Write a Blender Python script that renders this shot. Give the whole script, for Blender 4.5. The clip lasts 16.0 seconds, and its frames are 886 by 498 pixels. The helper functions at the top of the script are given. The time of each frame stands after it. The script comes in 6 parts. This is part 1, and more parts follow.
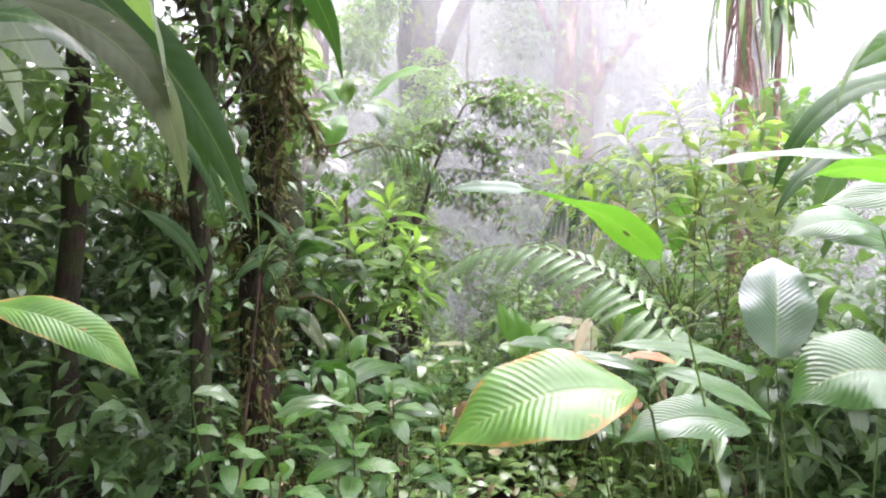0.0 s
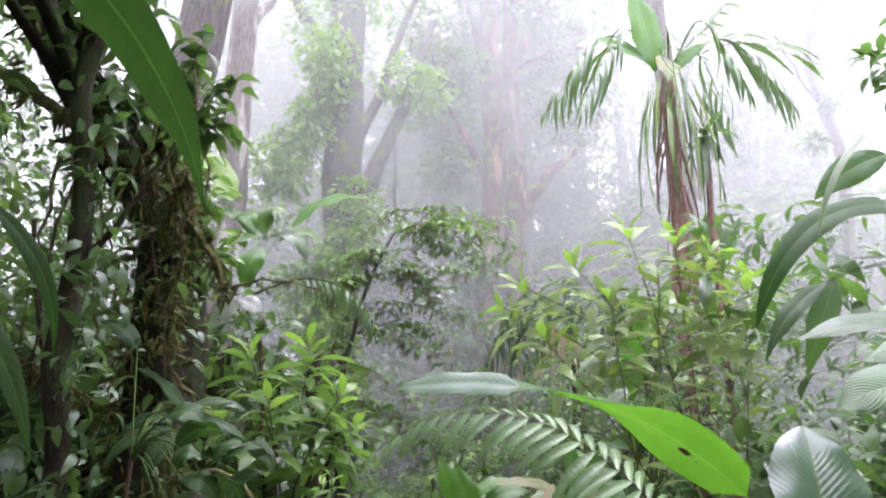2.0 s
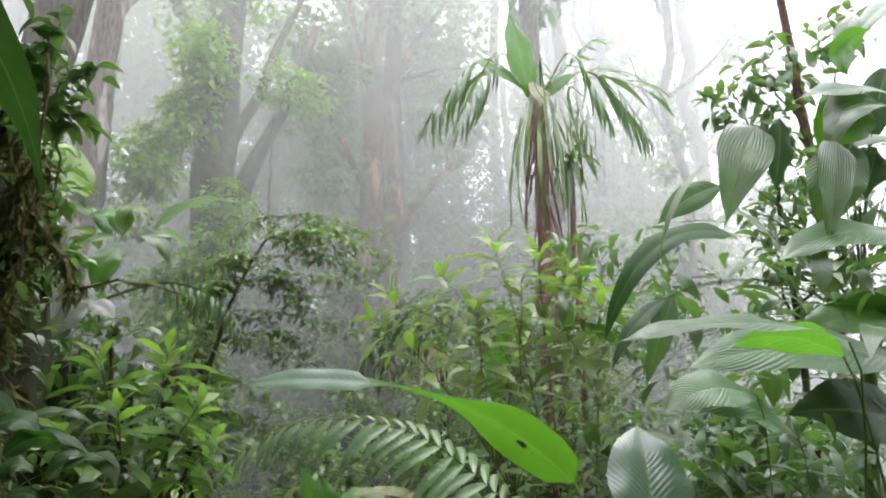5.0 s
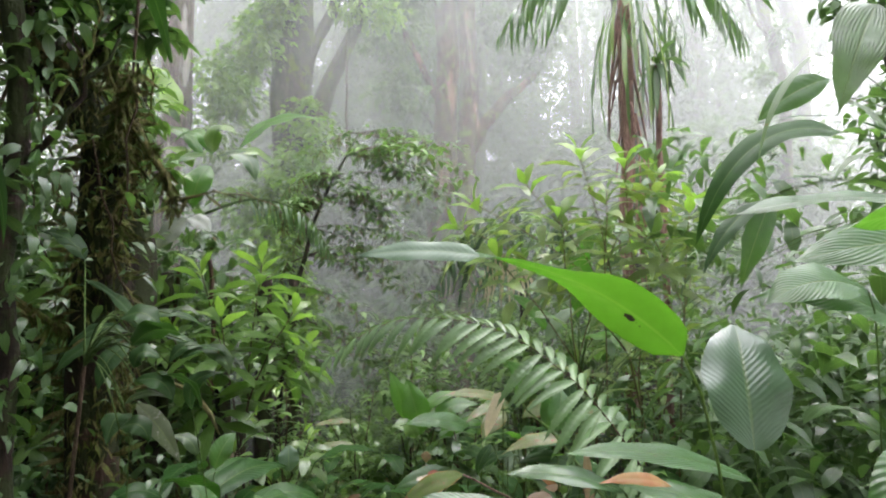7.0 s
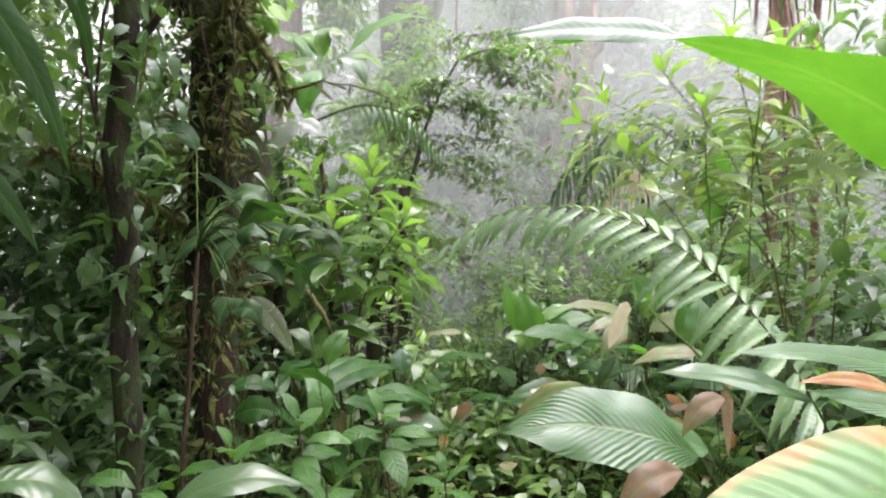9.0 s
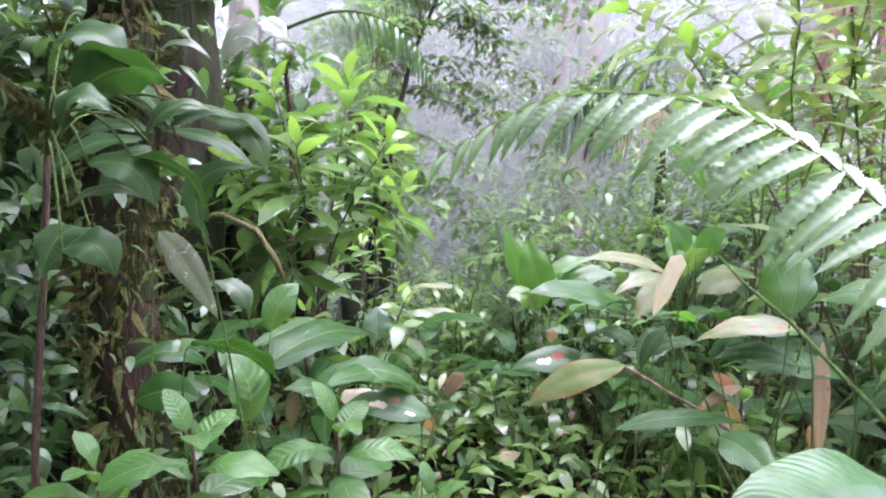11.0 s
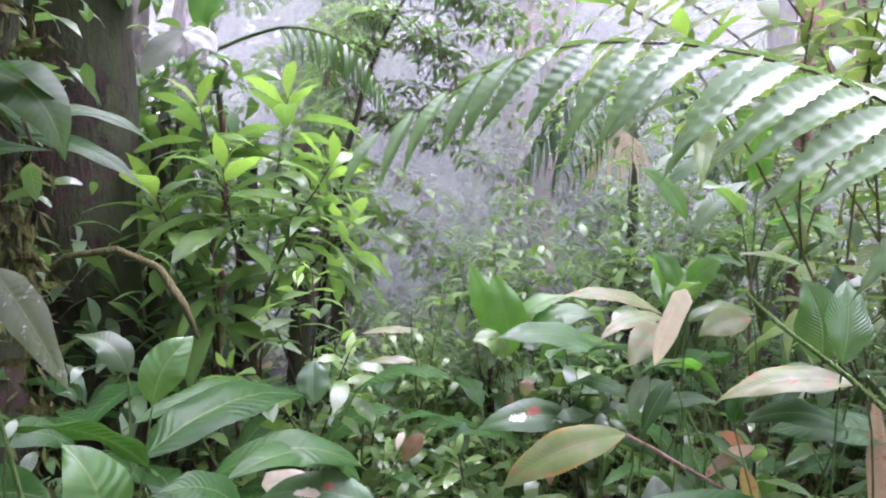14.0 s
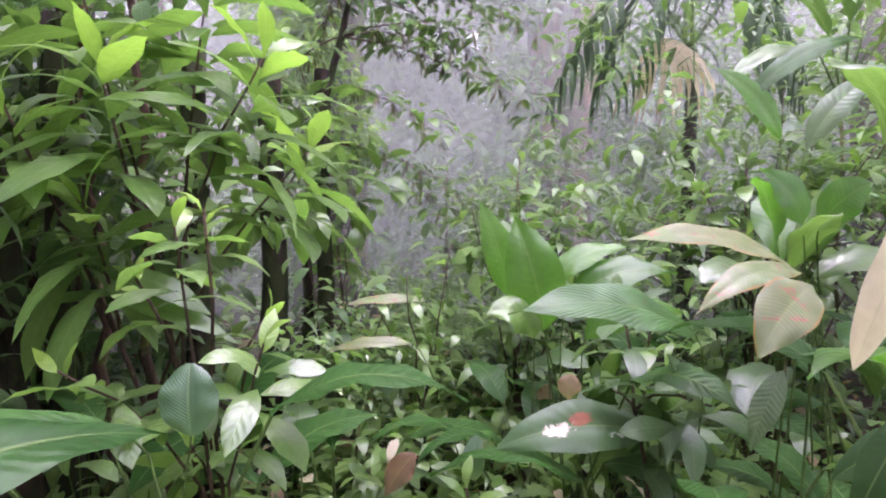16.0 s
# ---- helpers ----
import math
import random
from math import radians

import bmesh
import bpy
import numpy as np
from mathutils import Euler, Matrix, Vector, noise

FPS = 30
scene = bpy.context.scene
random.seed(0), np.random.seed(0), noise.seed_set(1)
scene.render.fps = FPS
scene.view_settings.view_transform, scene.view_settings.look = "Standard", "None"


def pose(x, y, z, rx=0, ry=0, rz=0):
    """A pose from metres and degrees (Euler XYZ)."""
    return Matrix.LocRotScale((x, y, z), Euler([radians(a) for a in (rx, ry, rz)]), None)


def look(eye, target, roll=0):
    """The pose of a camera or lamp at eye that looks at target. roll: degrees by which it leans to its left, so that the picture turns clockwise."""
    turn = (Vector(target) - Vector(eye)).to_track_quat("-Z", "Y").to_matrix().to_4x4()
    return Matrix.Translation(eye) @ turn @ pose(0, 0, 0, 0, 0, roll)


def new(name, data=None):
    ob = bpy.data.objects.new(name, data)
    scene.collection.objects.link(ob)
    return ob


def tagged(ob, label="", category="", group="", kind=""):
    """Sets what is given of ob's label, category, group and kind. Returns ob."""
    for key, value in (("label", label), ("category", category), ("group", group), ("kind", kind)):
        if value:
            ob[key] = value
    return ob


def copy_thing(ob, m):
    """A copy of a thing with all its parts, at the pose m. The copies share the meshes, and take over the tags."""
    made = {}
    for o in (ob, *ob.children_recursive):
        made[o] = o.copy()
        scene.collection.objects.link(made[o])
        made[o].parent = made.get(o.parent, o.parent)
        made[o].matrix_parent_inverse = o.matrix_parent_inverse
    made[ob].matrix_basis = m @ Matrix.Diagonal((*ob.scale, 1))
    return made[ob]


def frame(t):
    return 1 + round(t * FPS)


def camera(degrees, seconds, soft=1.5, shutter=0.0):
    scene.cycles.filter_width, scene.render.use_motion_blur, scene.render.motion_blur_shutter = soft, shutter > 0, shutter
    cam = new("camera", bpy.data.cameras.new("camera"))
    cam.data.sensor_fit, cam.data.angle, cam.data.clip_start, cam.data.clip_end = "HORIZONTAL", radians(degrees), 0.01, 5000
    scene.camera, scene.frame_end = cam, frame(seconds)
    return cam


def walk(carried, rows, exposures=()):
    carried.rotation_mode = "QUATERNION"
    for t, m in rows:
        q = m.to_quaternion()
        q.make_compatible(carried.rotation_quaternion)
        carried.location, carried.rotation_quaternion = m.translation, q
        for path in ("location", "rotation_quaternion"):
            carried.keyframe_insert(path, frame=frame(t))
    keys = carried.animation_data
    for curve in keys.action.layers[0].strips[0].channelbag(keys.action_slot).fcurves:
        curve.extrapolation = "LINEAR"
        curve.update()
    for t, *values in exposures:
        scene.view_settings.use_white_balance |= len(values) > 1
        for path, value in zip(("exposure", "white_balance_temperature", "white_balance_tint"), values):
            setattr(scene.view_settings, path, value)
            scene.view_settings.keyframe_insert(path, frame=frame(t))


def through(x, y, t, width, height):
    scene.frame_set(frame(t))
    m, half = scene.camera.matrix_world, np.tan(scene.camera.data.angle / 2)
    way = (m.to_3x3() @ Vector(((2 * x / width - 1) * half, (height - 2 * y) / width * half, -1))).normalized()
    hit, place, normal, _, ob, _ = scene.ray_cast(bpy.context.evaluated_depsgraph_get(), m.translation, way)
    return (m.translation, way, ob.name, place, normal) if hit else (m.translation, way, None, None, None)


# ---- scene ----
cam = camera(68.7, 16.0, soft=2.0)
METRES, EYE, TILT, LEAN, TURN = 3.0, 1.6, 0.0, 0.0, 0.0
ROWS = [
    (0.0, 0.0, 0.0, 0.0, 0.0, 0.0, -0.0),
    (0.5, -0.0009, 0.0703, 0.0108, -2.51, 2.39, -1.46),
    (1.0, -0.0051, 0.1223, 0.0265, -4.4, 5.18, 0.92),
    (1.5, -0.003, 0.1484, 0.034, -6.06, 8.01, -0.89),
    (2.0, -0.0054, 0.1598, 0.0436, -6.27, 10.81, 1.98),
    (2.5, -0.013, 0.1592, 0.0469, -8.71, 12.42, -0.34),
    (3.0, -0.0095, 0.1535, 0.0514, -10.48, 13.59, 1.75),
    (3.5, -0.0046, 0.1466, 0.0518, -13.36, 14.25, 1.13),
    (4.0, 0.0011, 0.1498, 0.0473, -17.39, 14.02, 2.23),
    (6.5, -0.0029, 0.1506, 0.0242, -14.39, 5.91, 2.25),
    (7.0, -0.012, 0.1561, 0.0187, -10.69, 4.72, 1.86),
    (7.5, -0.017, 0.1578, 0.0136, -7.87, 3.18, 1.15),
    (8.0, -0.0182, 0.1591, 0.0082, -5.87, 1.56, 1.39),
    (8.5, -0.0233, 0.1782, -0.0056, -3.84, 0.53, 1.15),
    (9.0, -0.0197, 0.2294, -0.0161, -1.34, -1.61, 0.92),
    (11.5, -0.0194, 0.477, -0.0483, -2.58, -7.01, -0.95),
    (12.0, -0.0174, 0.4776, -0.0482, -4.56, -8.05, 0.26),
    (12.5, -0.0222, 0.4764, -0.0432, -6.41, -6.49, 0.11),
    (13.0, -0.0184, 0.5167, -0.0472, -7.18, -2.78, 1.98),
    (13.5, -0.0089, 0.5699, -0.055, -7.09, -0.97, 0.57),
    (14.0, -0.0013, 0.5912, -0.0617, -5.61, -2.4, -0.05),
    (14.5, 0.0005, 0.6379, -0.0768, -5.13, -5.1, -0.03),
    (15.0, 0.0006, 0.7193, -0.0895, -6.98, -5.91, -3.37),
    (15.5, 0.0199, 0.7915, -0.0956, -7.5, -6.04, 0.18),
    (16.0, 0.0538, 0.8641, -0.1047, -3.2, -5.42, 1.7),
]
walk(cam, [(t, pose(0, 0, EYE, TILT, LEAN, TURN) @ pose(METRES * x, METRES * y, METRES * z, 90 + pitch, roll, yaw)) for t, x, y, z, yaw, pitch, roll in ROWS],
     [(0.0, 1.69, 6400, 37), (0.5, 1.45, 6400, 36), (1.0, 1.25, 6400, 35), (2.0, 0.97, 6250, 34), (3.0, 0.76, 6250, 36), (4.0, 0.43, 6450, 27), (6.5, 0.59, 6600, 19), (8.0, 0.94, 6650, 21), (9.0, 1.34, 6650, 24),
      (11.3, 1.82, 5900, 41), (12.5, 1.79, 5900, 44), (13.5, 1.67, 5900, 45), (14.5, 1.58, 5950, 47), (16.0, 1.53, 6200, 47)])


# ---- world, light ----
world = bpy.data.worlds.new("overcast_sky")
scene.world = world
world.use_nodes = True
wt = world.node_tree
wt.nodes.clear()
w_sky = wt.nodes.new("ShaderNodeTexSky")
w_sky.sky_type, w_sky.sun_disc = "NISHITA", False
w_sky.sun_elevation, w_sky.sun_rotation = radians(62), radians(15)
w_scale = wt.nodes.new("ShaderNodeVectorMath")
w_scale.operation = "SCALE"
w_scale.inputs["Scale"].default_value = 0.12
w_mix = wt.nodes.new("ShaderNodeMixRGB")
w_mix.inputs[0].default_value = 0.8
w_mix.inputs[2].default_value = (0.95, 0.98, 1.0, 1)
# an even cloud cover: twice as bright overhead as at the horizon
w_way = wt.nodes.new("ShaderNodeTexCoord")
w_sep = wt.nodes.new("ShaderNodeSeparateXYZ")
w_rise = wt.nodes.new("ShaderNodeMapRange")
w_rise.inputs["From Min"].default_value, w_rise.inputs["From Max"].default_value = 0.0, 1.0
w_rise.inputs["To Min"].default_value, w_rise.inputs["To Max"].default_value = 2.9, 6.0
wt.links.new(w_way.outputs["Generated"], w_sep.inputs[0])
wt.links.new(w_sep.outputs["Z"], w_rise.inputs["Value"])
w_bg = wt.nodes.new("ShaderNodeBackground")
wt.links.new(w_rise.outputs[0], w_bg.inputs["Strength"])
w_out = wt.nodes.new("ShaderNodeOutputWorld")
wt.links.new(w_sky.outputs[0], w_scale.inputs[0])
wt.links.new(w_scale.outputs[0], w_mix.inputs[1])
wt.links.new(w_mix.outputs[0], w_bg.inputs["Color"])
wt.links.new(w_bg.outputs[0], w_out.inputs["Surface"])

sun = new("sun", bpy.data.lights.new("sun", "SUN"))
sun.data.energy, sun.data.angle, sun.data.color = 1.4, radians(40), (1.0, 0.98, 0.94)
sun.matrix_world = look((4, 15, 30), (0, 0, 0))

# ---- materials ----


class Nodes:
    """A short way to write node materials."""

    def __init__(self, name):
        self.mat = bpy.data.materials.new(name)
        self.mat.use_nodes = True
        self.tree = self.mat.node_tree
        self.tree.nodes.clear()
        self.out = self.tree.nodes.new("ShaderNodeOutputMaterial")

    def node(self, kind, operation="", blend_type="", interpolation_type=""):
        n = self.tree.nodes.new(kind)
        if operation:
            n.operation = operation
        if blend_type:
            n.blend_type = blend_type
        if interpolation_type:
            n.interpolation_type = interpolation_type
        return n

    def put(self, value, socket):
        if isinstance(value, bpy.types.NodeSocket):
            self.tree.links.new(value, socket)
        elif isinstance(value, tuple) and len(value) == 3 and socket.type == "RGBA":
            socket.default_value = (*value, 1)
        else:
            socket.default_value = value

    def math(self, op, a, b=0.0, c=0.0):
        n = self.node("ShaderNodeMath", operation=op)
        for i, v in enumerate((a, b, c)):
            self.put(v, n.inputs[i])
        return n.outputs[0]

    def mix(self, fac, a, b, mode="MIX"):
        n = self.node("ShaderNodeMixRGB", blend_type=mode)
        for i, v in enumerate((fac, a, b)):
            self.put(v, n.inputs[i])
        return n.outputs[0]

    def noise(self, scale, detail=4.0, vector=None, rough=0.55):
        n = self.node("ShaderNodeTexNoise")
        n.inputs["Scale"].default_value, n.inputs["Detail"].default_value = scale, detail
        n.inputs["Roughness"].default_value = rough
        if vector is None:
            vector = self.node("ShaderNodeNewGeometry").outputs["Position"]
        self.put(vector, n.inputs["Vector"])
        return n.outputs["Fac"]

    def ramp(self, fac, lo, hi):
        n = self.node("ShaderNodeMapRange", interpolation_type="SMOOTHSTEP")
        self.put(fac, n.inputs["Value"])
        n.inputs["From Min"].default_value, n.inputs["From Max"].default_value = lo, hi
        return n.outputs["Result"]

    def bump(self, height, strength, distance):
        n = self.node("ShaderNodeBump")
        n.inputs["Strength"].default_value, n.inputs["Distance"].default_value = strength, distance
        self.put(height, n.inputs["Height"])
        return n.outputs["Normal"]

    def surface(self, color, rough, normal=None, spec=0.5, through_color=None, through=0.0, wet=0.0):
        p = self.node("ShaderNodeBsdfPrincipled")
        p.inputs["Coat Weight"].default_value, p.inputs["Coat Roughness"].default_value = wet, 0.27
        self.put(color, p.inputs["Base Color"])
        self.put(rough, p.inputs["Roughness"])
        p.inputs["Specular IOR Level"].default_value = spec
        if normal is not None:
            self.put(normal, p.inputs["Normal"])
        shader = p.outputs[0]
        if through > 0:
            tr = self.node("ShaderNodeBsdfTranslucent")
            self.put(through_color, tr.inputs["Color"])
            m = self.node("ShaderNodeMixShader")
            m.inputs[0].default_value = through
            self.tree.links.new(shader, m.inputs[1])
            self.tree.links.new(tr.outputs[0], m.inputs[2])
            shader = m.outputs[0]
        self.tree.links.new(shader, self.out.inputs["Surface"])
        return self.mat


def leaf_material(name, dark, light, veins=9.0, lean=1.1, pleat=0.25, rough=0.36, through=0.35, rib=0.22,
                  brown=0.0, browning=(0.23, 0.11, 0.04), edge=0.0, patches=(), grey=0.10, wet=0.4, glow=(0.15, 0.32, 0.045), second=None, lines=0.07):
    """A leaf: u runs from the stalk to the tip, v across. Side veins, midrib, dead spots, dry margins."""
    k = Nodes(name)
    uv = k.node("ShaderNodeTexCoord").outputs["UV"]
    sep = k.node("ShaderNodeSeparateXYZ")
    k.put(uv, sep.inputs[0])
    u, v = sep.outputs[0], sep.outputs[1]
    a = k.math("MULTIPLY", k.math("ABSOLUTE", k.math("SUBTRACT", v, 0.5)), 2.0)
    geo = k.node("ShaderNodeNewGeometry")
    rnd = k.math("FRACT", k.math("ADD", k.node("ShaderNodeObjectInfo").outputs["Random"], geo.outputs["Random Per Island"]))
    grain = k.noise(55.0, 3.0)
    blotch = k.noise(9.0, 3.0)
    along = k.math("ADD", k.math("SUBTRACT", k.math("MULTIPLY", u, veins), k.math("MULTIPLY", a, lean)), k.math("MULTIPLY", blotch, 1.6))
    wave = k.math("MULTIPLY", k.math("SINE", k.math("MULTIPLY", along, 6.2832)), k.ramp(k.noise(11.0, 3.0), 0.35, 0.72))
    col = k.mix(rnd, dark, light)
    col = k.mix(k.ramp(blotch, 0.35, 0.7), col, k.mix(0.5, col, light))
    if second:
        col = k.mix(k.ramp(k.noise(7.0, 4.0, rough=0.65), 0.45, 0.6), col, second)
    col = k.mix(k.math("MULTIPLY", k.ramp(wave, 0.3, 1.0), lines), col, tuple(min(1, 1.7 * c) for c in light))
    col = k.mix(k.math("MULTIPLY", k.ramp(grain, 0.3, 0.75), 0.3), col, tuple(0.6 * c for c in dark))
    col = k.mix(grey + 0.06, col, (0.17, 0.16, 0.13))
    midrib = k.math("SUBTRACT", 1.0, k.ramp(a, 0.02, 0.075))
    col = k.mix(k.math("MULTIPLY", midrib, rib), col, (0.28, 0.36, 0.13))
    thin = k.mix(0.5, col, glow)
    thin = k.mix(1.0, thin, (1.5, 1.5, 1.2), "MULTIPLY")
    if brown > 0:
        spots = k.ramp(k.noise(26.0, 5.0, rough=0.7), 0.72 - brown, 0.78 - brown)
        col = k.mix(spots, col, k.mix(blotch, browning, tuple(1.8 * c for c in browning)))
        thin = k.mix(spots, thin, browning)
    if edge > 0:
        rim = k.ramp(k.math("ADD", a, k.math("MULTIPLY", k.math("SUBTRACT", k.noise(14.0, 3.0), 0.5), 0.8)), 1.0 - edge, 1.08 - 0.4 * edge)
        col = k.mix(rim, col, k.mix(blotch, (0.42, 0.30, 0.05), browning))
        thin = k.mix(rim, thin, (0.40, 0.20, 0.03))
    for pu, pv, size, tone in patches:
        du = k.math("MULTIPLY", k.math("SUBTRACT", u, pu), 1.6)
        d = k.math("SQRT", k.math("ADD", k.math("POWER", k.math("ABSOLUTE", du), 2.0), k.math("POWER", k.math("ABSOLUTE", k.math("SUBTRACT", v, pv)), 2.0)))
        spot = k.math("SUBTRACT", 1.0, k.ramp(k.math("ADD", d, k.math("MULTIPLY", k.math("SUBTRACT", k.noise(38.0, 5.0, rough=0.7), 0.5), 0.42)), size * 0.75, size * 1.05))
        col = k.mix(spot, col, tone)
        thin = k.mix(spot, thin, tone)
    height = k.math("ADD", k.math("MULTIPLY", wave, 1.0), k.math("ADD", k.math("MULTIPLY", grain, 0.25), k.math("MULTIPLY", midrib, -1.2)))
    normal = k.bump(height, pleat, 0.004)
    gloss = k.math("ADD", rough - 0.12, k.math("MULTIPLY", k.noise(17.0, 3.0), 0.22))
    return k.surface(col, gloss, normal, 0.6 if wet > 0.2 else (0.4 if wet > 0.06 else 0.18), thin, through, wet if rough < 0.45 else 0.5 * wet)


def bark_material(name, dark, light, moss=(0.07, 0.09, 0.02), mossy=0.3, patch=(0.33, 0.17, 0.11), patchy=0.0, scale=1.0):
    k = Nodes(name)
    geo = k.node("ShaderNodeNewGeometry").outputs["Position"]
    flat = k.node("ShaderNodeMapping")
    flat.inputs["Scale"].default_value = (1, 1, 0.22)
    k.put(geo, flat.inputs["Vector"])
    fibres = k.noise(34.0 * scale, 6.0, flat.outputs[0], 0.65)
    coarse = k.noise(5.0 * scale, 4.0, flat.outputs[0])
    fine = k.noise(70.0 * scale, 3.0)
    col = k.mix(k.ramp(fibres, 0.3, 0.7), dark, light)
    col = k.mix(k.ramp(coarse, 0.6 - patchy, 0.7 - patchy), col, k.mix(fibres, patch, tuple(1.5 * c for c in patch))) if patchy else col
    col = k.mix(k.ramp(k.noise(6.0 * scale, 5.0, rough=0.7), 0.66 - 0.3 * mossy, 0.74 - 0.3 * mossy), col, k.mix(fine, moss, tuple(2.0 * c for c in moss)))
    h = k.math("ADD", fibres, k.math("MULTIPLY", coarse, 1.5))
    return k.surface(col, 0.85, k.bump(k.math("ADD", h, k.math("MULTIPLY", fine, 0.3)), 0.9, 0.02), 0.25)


def earth_material():
    k = Nodes("forest_soil")
    big, small = k.noise(2.5, 5.0), k.noise(38.0, 5.0, rough=0.7)
    col = k.mix(k.ramp(small, 0.3, 0.75), (0.016, 0.011, 0.007), (0.075, 0.048, 0.028))
    col = k.mix(k.ramp(big, 0.45, 0.7), col, (0.035, 0.045, 0.014))
    return k.surface(col, 0.9, k.bump(small, 0.9, 0.03), 0.2)


def mist_material(density):
    """A thin bank of droplets: most light goes straight through, some is scattered both ways."""
    k = Nodes("mist_droplets")
    geo = k.node("ShaderNodeNewGeometry").outputs["Position"]
    n = k.noise(0.22, 3.0, geo)
    fac = k.math("MULTIPLY", k.math("ADD", 0.55, k.math("MULTIPLY", n, 0.9)), density)
    dif, tr = k.node("ShaderNodeBsdfDiffuse"), k.node("ShaderNodeBsdfTranslucent")
    clear, half, m = k.node("ShaderNodeBsdfTransparent"), k.node("ShaderNodeMixShader"), k.node("ShaderNodeMixShader")
    dif.inputs["Color"].default_value = tr.inputs["Color"].default_value = (0.955, 0.98, 0.97, 1)
    k.tree.links.new(dif.outputs[0], half.inputs[1])
    k.tree.links.new(tr.outputs[0], half.inputs[2])
    k.put(fac, m.inputs[0])
    k.tree.links.new(clear.outputs[0], m.inputs[1])
    k.tree.links.new(half.outputs[0], m.inputs[2])
    k.tree.links.new(m.outputs[0], k.out.inputs["Surface"])
    return k.mat


